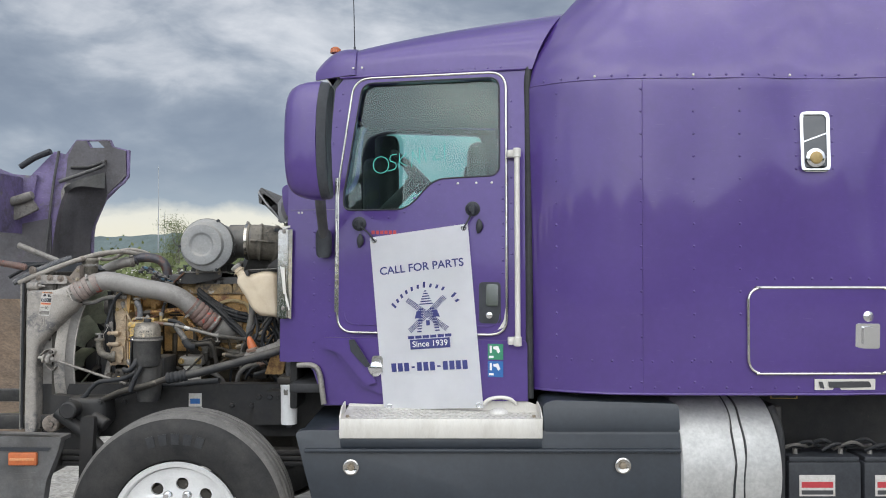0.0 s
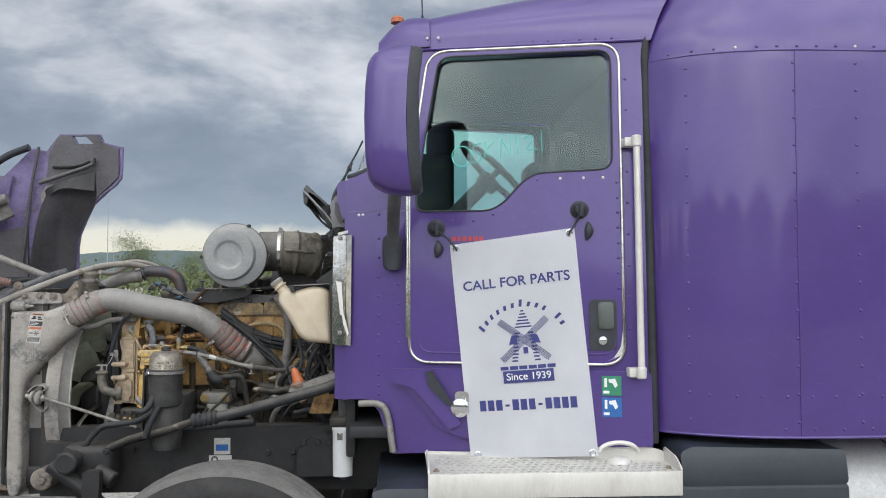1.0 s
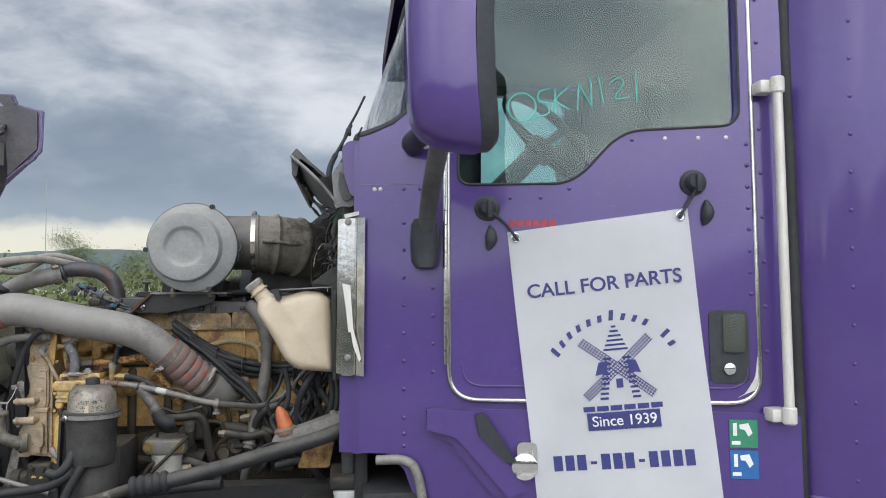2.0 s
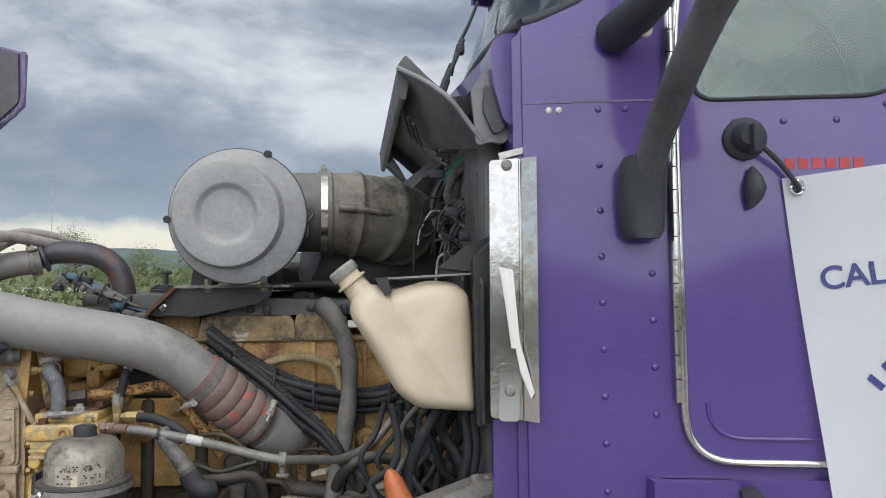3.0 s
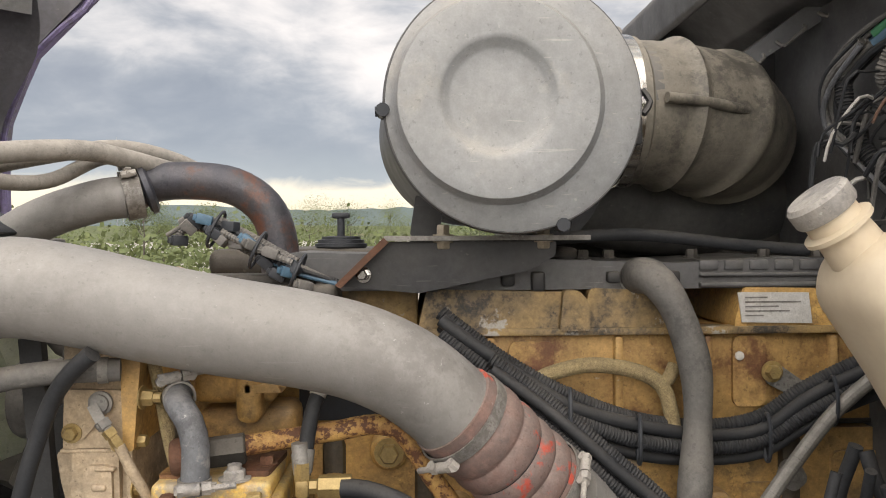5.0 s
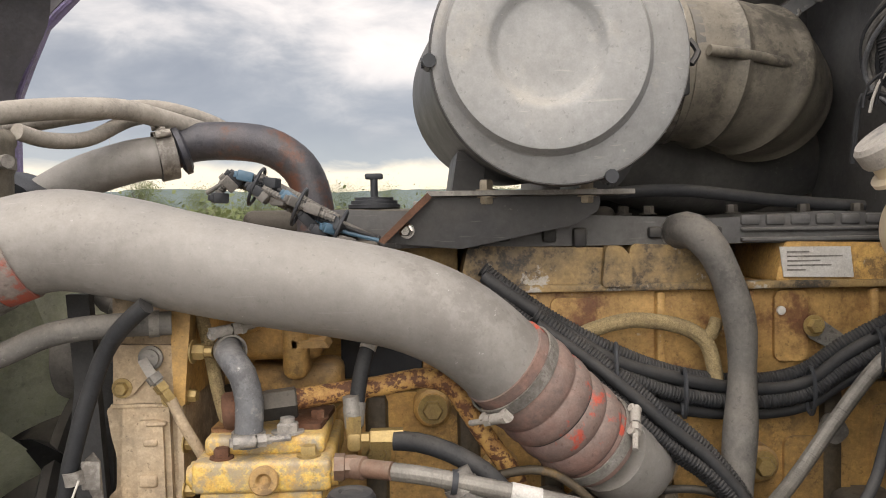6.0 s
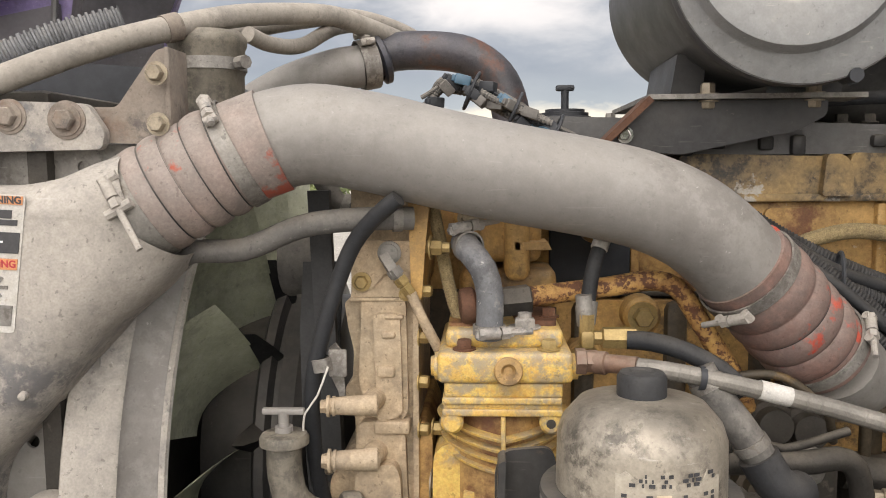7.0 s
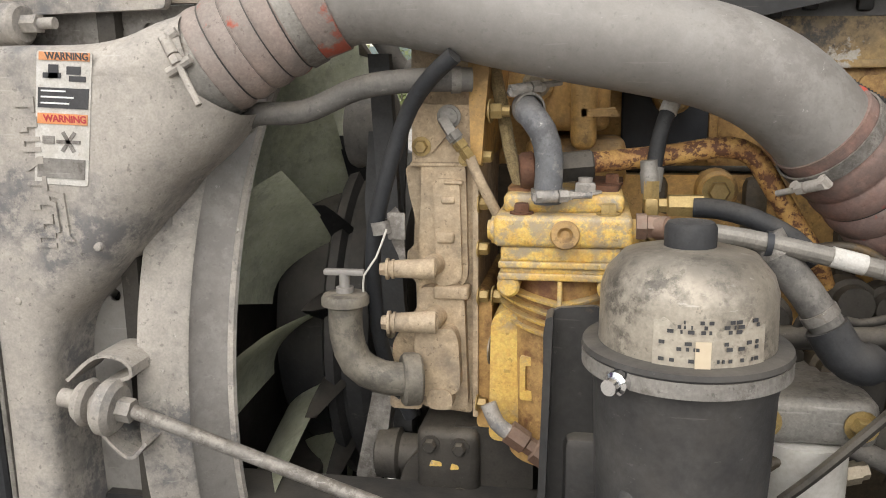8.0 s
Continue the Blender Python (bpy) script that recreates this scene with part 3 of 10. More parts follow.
def slab(bm, outline, depth, place, holes=()):
    """A plate with holes: outline and holes are (a, b) points, place(a, b, d) sets them in the world, d from 0 to depth."""
    loops = [list(outline)] + [list(h) for h in holes]
    tris = tessellate_polygon([[Vector((a, b, 0)) for a, b in lp] for lp in loops])
    flat = [q for lp in loops for q in lp]
    f = [bm.verts.new(place(a, b, 0.0)) for a, b in flat]
    g = [bm.verts.new(place(a, b, depth)) for a, b in flat]
    for t in tris:
        bm.faces.new([f[i] for i in t])
        bm.faces.new([g[i] for i in reversed(t)])
    k = 0
    for lp in loops:
        n = len(lp)
        for i in range(n):
            a, b = k + i, k + (i + 1) % n
            bm.faces.new((f[a], f[b], g[b], g[a]))
        k += n
    return bm


def soft(pts, r, n=5):
    """Rounds the corners of a polygon of (a, b) points."""
    res = []
    m = len(pts)
    for i in range(m):
        p, q, s = Vector(pts[i - 1]), Vector(pts[i]), Vector(pts[(i + 1) % m])
        k = min(r, (p - q).length * 0.48, (s - q).length * 0.48)
        a, b = q + (p - q).normalized() * k, q + (s - q).normalized() * k
        for j in range(n + 1):
            t = j / n
            c = a.lerp(q, t).lerp(q.lerp(b, t), t)
            res.append((c.x, c.y))
    return res


def on_cab(off):
    """Places (x, z) on the cab's side, off metres outside it; depth goes inwards."""
    return lambda x, z, d: Vector((x, cab_y(x, z) - off + d, z))


def in_xz(y):
    return lambda x, z, d: Vector((x, y + d, z))


def in_xy(z):
    return lambda x, y, d: Vector((x, y, z + d))


def in_yz(x):
    return lambda y, z, d: Vector((x + d, y, z))


def hexbolt(bm, at, d, r=0.009, h=0.007, washer=True):
    d = Vector(d).normalized()
    at = Vector(at)
    if washer:
        lathe(bm, at, d, [(0, r * 1.45), (0.0018, r * 1.45)], 16)
    lathe(bm, at + d * 0.0018, d, [(0, r), (h * 0.8, r), (h, r * 0.85)], 6)
    return bm


def text_mesh(body, size, place, mat, name, parent, depth=0.0006, align="CENTER", shear=0.0, bold=0.030):
    cu = bpy.data.curves.new(name, "FONT")
    cu.body, cu.size, cu.align_x, cu.align_y, cu.extrude, cu.shear = body, size, align, "CENTER", depth, shear
    cu.offset = size * bold
    tmp = bpy.data.objects.new(name, cu)
    scene.collection.objects.link(tmp)
    bpy.context.view_layer.update()
    me = bpy.data.meshes.new_from_object(tmp)
    bpy.data.objects.remove(tmp)
    for v in me.vertices:
        v.co = place(v.co.x, v.co.y, v.co.z)
    me.name = name
    me.materials.clear()
    me.materials.append(mat)
    ob = new(name, me)
    ob.parent = parent
    if parent.type == "EMPTY":
        ob.matrix_parent_inverse = Matrix.Translation(-parent.location)
    return ob


def mesh_part(name, me, parent, at, rot=None, scale=1.0):
    """One more piece on shared mesh data."""
    ob = new(name, me)
    ob.parent = parent
    m = Matrix.Translation(at) @ (rot.to_4x4() if rot else Matrix()) @ Matrix.Diagonal((scale, scale, scale, 1))
    if parent.type == "EMPTY":
        ob.matrix_parent_inverse = Matrix.Translation(-parent.location)
    ob.matrix_basis = m
    return ob


def data_of(name, bm, mat):
    me = bpy.data.meshes.new(name)
    bmesh.ops.recalc_face_normals(bm, faces=bm.faces)
    bm.to_mesh(me)
    bm.free()
    me.shade_smooth()
    me.materials.append(mat)
    return me

def loft(edges, n=14, thick=0.006, sag=(0, 0, 0)):
    """A curved sheet through edge curves of the same count of points, sagging between them."""
    lines = [spline(e, 0.004) for e in edges]
    bb = nb()
    rows = []
    for v in range(n + 1):
        t = v / n * (len(lines) - 1)
        i = min(int(t), len(lines) - 2)
        f = t - i
        row = []
        for u in range(n + 1):
            p = lines[i][int(u / n * (len(lines[i]) - 1))].lerp(lines[i + 1][int(u / n * (len(lines[i + 1]) - 1))], f)
            row.append(bb.verts.new(p + Vector(sag) * math.sin(math.pi * v / n)))
        rows.append(row)
    for p, q in zip(rows, rows[1:]):
        for u in range(n):
            bb.faces.new((p[u], p[u + 1], q[u + 1], q[u]))
    bmesh.ops.solidify(bb, geom=bb.faces, thickness=thick)
    return bb


# ---- ground and distance ----
b = nb()
bmesh.ops.create_grid(b, x_segments=60, y_segments=60, size=0.5)
for v in b.verts:
    v.co = Vector((v.co.x * 3600, 1500 + v.co.y * 3600, 0))
    d = math.hypot(v.co.x, v.co.y)
    v.co.z = -0.0 if d < 40 else noise.noise(v.co * 0.004) * 1.5 - 0.6
tagged(part("ground", b, GRAVEL), "grey gravel yard with weeds under the truck", "ground", kind="structure")

# ---- cab ----
cab = thing("truck_cab", (0, MID, 1.05), "purple truck cab with riveted panels and a closed door", "truck cab")
WIN = soft([(-0.412, 2.620), (0.272, 2.620), (0.272, 2.135), (-0.02, 2.125), (-0.075, 2.095), (-0.155, 2.005), (-0.21, 1.975), (-0.505, 1.975), (-0.508, 2.05)], 0.055)
DOOR = soft([(-0.535, 1.36), (0.305, 1.36), (0.305, 2.645), (-0.455, 2.645), (-0.535, 2.10)], 0.085)
WALL = [(-0.79, 1.205), (-0.71, 1.205), (-0.66, 1.16), (-0.60, 0.99), (0.405, 1.045), (0.405, 2.665), (-0.50, 2.665), (-0.555, 2.60), (-0.575, 2.38), (-0.582, 2.31), (-0.597, 2.26), (-0.63, 2.207), (-0.69, 2.158), (-0.76, 2.128), (-0.79, 2.12)]


def mirrored(place):
    def there(a, b_, d):
        v = place(a, b_, d)
        return Vector((v.x, 2 * MID - v.y, v.z))
    return there


part("side_wall", slab(nb(), WALL, 0.05, on_cab(0.0), [WIN]), PURPLE, cab)
part("side_wall", slab(nb(), WALL, 0.05, mirrored(on_cab(0.0)), [WIN]), PURPLE, cab)
door = part("door", slab(nb(), DOOR, 0.012, on_cab(0.0125), [WIN]), PURPLE, cab)
pane = part("window_pane", slab(nb(), WIN, 0.005, on_cab(-0.018)), GLASS, door, "green tinted door glass")
pane.visible_shadow = False
pane = part("window_pane", slab(nb(), WIN, 0.005, mirrored(on_cab(-0.018))), GLASS, cab)
pane.visible_shadow = False


def dense(line, gap):
    """Points along a polyline, no further apart than gap."""
    res = []
    for (a, c), (e, g) in zip(line, line[1:]):
        n = max(1, int(math.hypot(e - a, g - c) / gap))
        res += [(a + (e - a) * k / n, c + (g - c) * k / n) for k in range(n)]
    return res + [line[-1]]


def ring_of(loop, place, off):
    pts = [place(a, c, off) for a, c in dense(list(loop) + [loop[0]], 0.02)]
    return pts + [pts[1]]


part("window_seal", tube(nb(), ring_of(WIN, on_cab(0.0), -0.014), 0.0038, 8, 0.02, caps=False), BLACK_PLASTIC, door)
part("door_trim", tube(nb(), ring_of(DOOR, on_cab(0.0), -0.010), 0.0075, 10, 0.02, caps=False), BRIGHT_STEEL, door, "bright trim round the door edge")
# hinge along the door's front edge
for k in range(17):
    z = 1.46 + k * 0.04
    b = nb()
    cyl(b, (-0.543, cab_y(-0.543, z) - 0.013, z), (-0.543, cab_y(-0.543, z + 0.038) - 0.013, z + 0.038), 0.009, seg=10)
    part("hinge_knuckle", b, BRIGHT_STEEL, door)
# inner door shut line, a shallow swage along the bottom and rear edges
part("door_swage", tube(nb(), [on_cab(0.014)(x, z, 0) for x, z in dense(soft([(-0.50, 2.0), (-0.50, 1.40), (0.272, 1.40), (0.272, 2.6)], 0.06)[6:18], 0.02)], 0.0035, 6, 0.03), PURPLE, door)
# handle in its black recess
b = slab(nb(), soft([(0.172, 1.415), (0.276, 1.415), (0.276, 1.615), (0.172, 1.615)], 0.02), 0.012, on_cab(0.0165))
hnd = part("handle_recess", b, BLACK_PLASTIC, door)
part("handle_flap", slab(nb(), soft([(0.205, 1.50), (0.262, 1.50), (0.262, 1.605), (0.205, 1.605)], 0.01), 0.012, on_cab(0.026)), CHROME, hnd, "chrome door handle flap")
part("lock_button", lathe(nb(), on_cab(0.016)(0.222, 1.455, 0), (-0.2, -1, 0), [(0, 0.016), (0.010, 0.016), (0.013, 0.012)], 20), CHROME, hnd)
# stains of worn paint by the handle
part("bare_edge", slab(nb(), soft([(0.238, 1.374), (0.296, 1.40), (0.300, 1.50), (0.290, 1.43), (0.262, 1.385)], 0.01), 0.003, on_cab(0.0150)), WHITE_METAL, door, "paint worn to bare metal")
# front corner post and skirts
part("corner_post", slab(nb(), [(-0.805, 1.20), (-0.785, 1.20), (-0.785, 2.118), (-0.805, 2.10)], 0.10, lambda x, z, d: Vector((x + d * 0.02, cab_y(x, z) + 0.012 + d, z))), PURPLE, cab)
part("skirt_flap", slab(nb(), [(-0.845, 1.20), (-0.79, 1.20), (-0.79, 1.42), (-0.845, 1.42)], 0.012, on_cab(-0.03)), PURPLE, cab)
part("panel_seam", slab(nb(), [(-0.788, 1.9785), (-0.545, 1.9785), (-0.545, 1.982), (-0.788, 1.982)], 0.002, on_cab(0.0015)), PURPLE_DULL, cab)
# the swept lower step panel
b = slab(nb(), soft([(-0.60, 1.335), (0.40, 1.335), (0.40, 1.05), (-0.22, 1.03), (-0.42, 1.10), (-0.50, 1.20)], 0.02), 0.03, on_cab(0.022))
part("lower_panel", b, PURPLE, cab)
b = slab(nb(), [(-0.60, 1.335), (-0.47, 1.335), (-0.33, 1.12), (-0.38, 1.10), (-0.52, 1.26), (-0.60, 1.28)], 0.03, on_cab(0.045))
part("fender_bracket", b, PURPLE, cab)
part("bracket_gusset", slab(nb(), [(-0.47, 1.325), (-0.445, 1.33), (-0.36, 1.20), (-0.385, 1.195), (-0.46, 1.27)], 0.02, on_cab(0.058)), BLACK_PLASTIC, cab)
part("arch_edge", tube(nb(), [on_cab(0.02)(x, z, 0) for x, z in ((-0.74, 1.19), (-0.66, 1.19), (-0.625, 1.15), (-0.60, 1.0))], 0.014, 10), GREY_STEEL, cab)
part("filler_latch", slab(nb(), soft([(-0.355, 1.16), (-0.30, 1.16), (-0.30, 1.25), (-0.355, 1.25)], 0.018), 0.014, on_cab(0.04)), CHROME, cab, "small chrome latch")
part("latch_disc", lathe(nb(), on_cab(0.042)(-0.335, 1.185, 0), (-0.2, -1, 0), [(0, 0.036), (0.008, 0.036), (0.012, 0.028)], 24), CHROME, cab)
for (z0, mt, lab) in ((1.243, GREEN_STICKER, "green permit sticker"), (1.160, BLUE_STICKER, "blue permit sticker")):
    st = part("permit_sticker", slab(nb(), [(0.213, z0), (0.286, z0), (0.286, z0 + 0.075), (0.213, z0 + 0.075)], 0.002, on_cab(0.0255)), mt, cab, lab)
    b = slab(nb(), [(0.222, z0 + 0.032), (0.232, z0 + 0.032), (0.232, z0 + 0.066), (0.222, z0 + 0.066)], 0.001, on_cab(0.027))
    slab(b, [(0.238, z0 + 0.062), (0.262, z0 + 0.066), (0.272, z0 + 0.040), (0.262, z0 + 0.030), (0.252, z0 + 0.048), (0.240, z0 + 0.050)], 0.001, on_cab(0.027))
    slab(b, [(0.218, z0 + 0.008), (0.240, z0 + 0.008), (0.240, z0 + 0.018), (0.218, z0 + 0.018)], 0.001, on_cab(0.027))
    part("sticker_print", b, WHITE, st)
# grab rail
gx = 0.352
b = cyl(nb(), (gx, cab_y(gx, 1.35) - 0.062, 1.35), (gx, cab_y(gx, 2.24) - 0.062, 2.24), 0.0135, seg=16)
rail = part("grab_rail", b, ALU, cab, "aluminium grab rail behind the door")
for z in (1.335, 2.235):
    b = cyl(nb(), (gx, cab_y(gx, z) - 0.062, z - 0.022), (gx, cab_y(gx, z) - 0.062, z + 0.024), 0.019, seg=16, edge=0.004)
    box(b, gx - 0.045, gx + 0.005, cab_y(gx, z) - 0.055, cab_y(gx, z) - 0.002, z - 0.018, z + 0.018, 0.006)
    part("rail_bracket", b, WHITE_METAL, rail)
# roof: upright shoulders that roll over to a crown rising towards the sleeper, and the visor brow in front
def roof_ring(x, low, crest, wide=0.0, lean=0.0):
    """Points across the cab at x, from the near gutter over the crown to the far one."""
    y0 = cab_y(x, 2.66) - 0.004 - wide
    ring = []
    for k in range(37):
        a = math.pi * k / 36
        c = -math.copysign(abs(math.cos(a)) ** 0.50, math.cos(a))
        z = low + (crest - low) * abs(math.sin(a)) ** 0.62
        h = max(0.0, z - 2.56)
        ring.append((x + lean * (0.10 * h + 0.9 * h * h), MID + (MID - y0) * c, z))
    return ring


def skin_of(rings, thick):
    bb = nb()
    rr = [[bb.verts.new(q) for q in ring] for ring in rings]
    for p, q in zip(rr, rr[1:]):
        for k in range(len(p) - 1):
            bb.faces.new((p[k], p[k + 1], q[k + 1], q[k]))
    bmesh.ops.recalc_face_normals(bb, faces=bb.faces)
    bmesh.ops.solidify(bb, geom=bb.faces, thickness=thick)
    return bb


part("roof", skin_of([roof_ring(-0.53 + 0.945 * i / 14, 2.655, 2.845 + 0.20 * (i / 14) ** 0.85, 0.0, (i / 14) ** 1.6) for i in range(15)], 0.018), PURPLE, cab)
part("sun_visor", skin_of([roof_ring(-0.45 - 0.215 * t, 2.668 - 0.012 * t, 2.868 + 0.012 * math.sin(3.0 * t) - 0.115 * t ** 3, 0.012 - 0.035 * t ** 2) for t in (i / 10 for i in range(11))], 0.014), PURPLE, cab, "purple visor over the windscreen")
part("roof_gutter", tube(nb(), [(x, cab_y(x, 2.66) - 0.006, 2.657) for x in (-0.53, -0.2, 0.1, 0.40)], 0.006, 8, 0.05), PURPLE, cab)
part("roof_lamp", lathe(nb(), (-0.585, 4.42, 2.845), (0, 0, 1), [(0, 0.03), (0.02, 0.028), (0.03, 0.015)], 16), ORANGE, cab)
# windscreen: curved pane, seal and pillars
EDGE = [(-0.785, 2.128), (-0.76, 2.135), (-0.69, 2.164), (-0.63, 2.213), (-0.597, 2.266), (-0.582, 2.316), (-0.575, 2.386), (-0.565, 2.50), (-0.55, 2.61), (-0.52, 2.655)]
b = nb()
rows = []
for i, (ex, ez) in enumerate(EDGE):
    t = i / (len(EDGE) - 1)
    ring = []
    lift = ez - 2.128
    cx, cz = -0.80 + 0.34 * lift, 2.17 + (2.68 - 2.17) * (lift / 0.527)
    for k in range(25):
        u = -1 + 2 * k / 24
        g = (1 - abs(u) ** 3.0)
        side = MID - cab_y(ex, ez) - 0.012
        ring.append(b.verts.new((ex + (cx - ex) * g, MID + u * side, ez + (cz - ez) * g)))
    rows.append(ring)
for p, q in zip(rows, rows[1:]):
    for k in range(24):
        b.faces.new((p[k], p[k + 1], q[k + 1], q[k]))
rim_low = [v.co.copy() for v in rows[0]]
rim_l = [r[0].co.copy() for r in rows]
rim_r = [r[-1].co.copy() for r in rows]
rim_top = [v.co.copy() for v in rows[-1]]
bmesh.ops.solidify(b, geom=b.faces, thickness=0.006)
ws = part("windscreen", b, SHIELD, cab, "curved green tinted windscreen")
ws.visible_shadow = False
for e in (rim_low, rim_l, rim_r, rim_top):
    part("windscreen_seal", tube(nb(), e, 0.012, 10, 0.03), BLACK_PLASTIC, cab)
# firewall, cowl and cab floor
part("firewall", box(nb(), -0.80, -0.76, 4.28, 5.66, 0.95, 2.12, 0.01), BLACK_STEEL, cab)
part("cowl_top", slab(nb(), soft([(-0.86, 4.75), (-0.82, 4.30), (-0.74, 4.27), (-0.72, 5.67), (-0.82, 5.67), (-0.86, 5.2)], 0.03), 0.04, in_xy(2.07)), PURPLE, cab)
part("cab_floor", box(nb(), -0.78, 0.40, 4.16, 5.78, 1.05, 1.10, 0.01), DARK, cab)
part("inner_trim", slab(nb(), WALL, 0.012, mirrored(on_cab(-0.053)), [WIN]), DARK, cab)
part("rear_wall", box(nb(), 0.37, 0.40, 4.06, 5.88, 1.10, 2.72, 0.005), DARK, cab)
part("headliner", box(nb(), -0.55, 0.37, 4.20, 5.74, 2.655, 2.68, 0.01), DARK, cab)
part("dashboard", box(nb(), -0.74, -0.38, 4.28, 5.66, 1.62, 1.98, 0.06, 3), DARK, cab, "dark moulded dashboard")
b = nb()
wc = Vector((-0.135, 4.56, 2.185))
rim_at = lambda a: wc + Vector((-0.72 * math.cos(a), 0, 0.69 * math.cos(a))) * 0.20 + Vector((0, 0.20 * math.sin(a), 0))
lathe(b, wc + Vector((-0.05, 0, -0.06)), (0.69, 0, 0.72), [(0, 0.0), (0.001, 0.05), (0.05, 0.055), (0.06, 0.04)], 20)
tube(b, [rim_at(2 * math.pi * k / 24) for k in range(26)], 0.016, 10, 0.05, caps=False)
for a in (0.9, 2.6, 4.7):
    cyl(b, wc + Vector((-0.03, 0, -0.03)), rim_at(a), 0.014, seg=8)
cyl(b, wc + Vector((-0.03, 0, -0.03)), (-0.42, 4.56, 1.90), 0.035, seg=12)
part("steering_wheel", b, DARK, cab)
# added dark blocks for an unidentified silhouette behind the door glass
b = box(nb(), -0.50, -0.29, 5.02, 5.34, 1.55, 2.36, 0.05, 3)
box(b, -0.43, -0.285, 5.06, 5.30, 2.34, 2.505, 0.04, 3)
part("seat", b, DARK, cab, "added dark shape for an unidentified silhouette in the cab")
for sy in (4.50, 5.42):
    b = box(nb(), -0.26, 0.20, sy - 0.24, sy + 0.24, 1.45, 1.60, 0.05, 3)
    box(b, 0.10, 0.26, sy - 0.24, sy + 0.24, 1.55, 2.16, 0.06, 3)
    box(b, 0.13, 0.24, sy - 0.14, sy + 0.14, 2.14, 2.36, 0.05, 3)
    box(b, -0.15, 0.12, sy - 0.15, sy + 0.15, 1.10, 1.46, 0.02)
    part("seat", b, DARK, cab, "dark cloth high-backed seat")
# wipers lying at the foot of the screen
for y0 in (0.0, 0.62):
    b = tube(nb(), [(-0.892, y0 + 4.665, 2.03), (-0.886, y0 + 4.683, 2.092), (-0.868, y0 + 4.73, 2.145)], 0.010, 8)
    tube(b, [(-0.868, y0 + 4.73, 2.145), (-0.828, y0 + 4.817, 2.234), (-0.812, y0 + 4.84, 2.275)], 0.006, 8)
    tube(b, [(-0.850, y0 + 4.78, 2.17), (-0.828, y0 + 4.83, 2.25), (-0.795, y0 + 4.87, 2.32), (-0.762, y0 + 4.915, 2.399)], 0.005, 6)
    box(b, -0.832, -0.812, y0 + 4.81, y0 + 4.835, 2.232, 2.258, 0.004)
    part("wiper", b, BLACK_PLASTIC, cab)
# aerial on the roof
b = cyl(nb(), (-0.475, 4.36, 2.80), (-0.475, 4.36, 2.86), 0.009, 0.006, 10)
cyl(b, (-0.475, 4.36, 2.86), (-0.49, 4.36, 3.48), 0.003, 0.0015, 8)
part("aerial", b, BLACK_PLASTIC, cab)

# rivets
RIV = data_of("rivet", lathe(nb(), (0, 0, 0), (0, -1, 0), [(0, 0.0062), (0.0014, 0.0060), (0.0028, 0.0042), (0.0036, 0.0012)], 10), PURPLE)
RIV_BARE = data_of("rivet", lathe(nb(), (0, 0, 0), (0, -1, 0), [(0, 0.0062), (0.0014, 0.0060), (0.0028, 0.0042), (0.0036, 0.0012)], 10), ALU)
for k in range(9):
    z = 1.867 - 0.08 * k
    mesh_part("rivet", RIV, cab, (-0.661, cab_y(-0.661, z), z))
    if k in (2, 3, 4, 5):
        mesh_part("rivet", RIV, cab, (-0.578, cab_y(-0.578, z - 0.03), z - 0.03))
for x, me in ((-0.745, RIV_BARE), (-0.728, RIV_BARE), (-0.661, RIV), (-0.615, RIV)):
    mesh_part("rivet", me, cab, (x, cab_y(x, 1.966), 1.966))
for z in (1.262,):
    mesh_part("rivet", RIV, cab, (-0.661, cab_y(-0.661, z), z))
for x, z in ((-0.44, 1.935), (-0.36, 1.935), (-0.275, 1.935), (-0.195, 1.96), (-0.145, 2.03), (-0.02, 2.098), (0.07, 2.10), (0.16, 2.10), (0.235, 2.10)):
    mesh_part("rivet", RIV if x < 0 else RIV_BARE, door, (x, cab_y(x, z) - 0.0125, z))
for k in range(9):
    mesh_part("rivet", RIV, cab, (0.330, cab_y(0.33, 1.5 + 0.125 * k), 1.5 + 0.125 * k))
for k in range(8):
    mesh_part("rivet", RIV, door, (0.288, cab_y(0.288, 1.66 + 0.06 * k) - 0.0125, 1.66 + 0.06 * k))
for k in range(12):
    x = -0.40 + 0.062 * k
    mesh_part("rivet", RIV, cab, (x, cab_y(x, 2.672), 2.672))
for k in range(6):
    z = 2.15 + 0.085 * k
    x = -0.60 + (z - 2.15) * 0.20
    mesh_part("rivet", RIV, cab, (x, cab_y(x, z), z))
for x in (-0.46, -0.415):
    mesh_part("rivet", RIV_BARE, cab, (x, cab_y(x, 2.70) - 0.022, 2.70))

# ---- mirror ----
mirror = thing("wing_mirror", (-0.60, cab_y(-0.6, 1.8) - 0.02, 1.78), "tall purple wing mirror on a black arm beside the door", "mirror")
b = nb()
rings = []
prof = [(0.0, 0.12), (0.006, 0.34), (0.02, 0.60), (0.045, 0.80), (0.08, 0.93), (0.115, 0.985), (0.142, 1.0)]
for dx, f in prof:
    ring = []
    for k in range(32):
        a = 2 * math.pi * k / 32
        cy = math.copysign(abs(math.cos(a)) ** 0.55, math.cos(a)) * 0.105 * (0.55 + 0.45 * f)
        cz = math.copysign(abs(math.sin(a)) ** 0.50, math.sin(a)) * (0.262 * (0.72 + 0.28 * f))
        ring.append(b.verts.new((-0.695 + dx + 0.02 * (cz / 0.26) ** 2, 3.635 + cy, 2.245 + cz)))
    rings.append(ring)
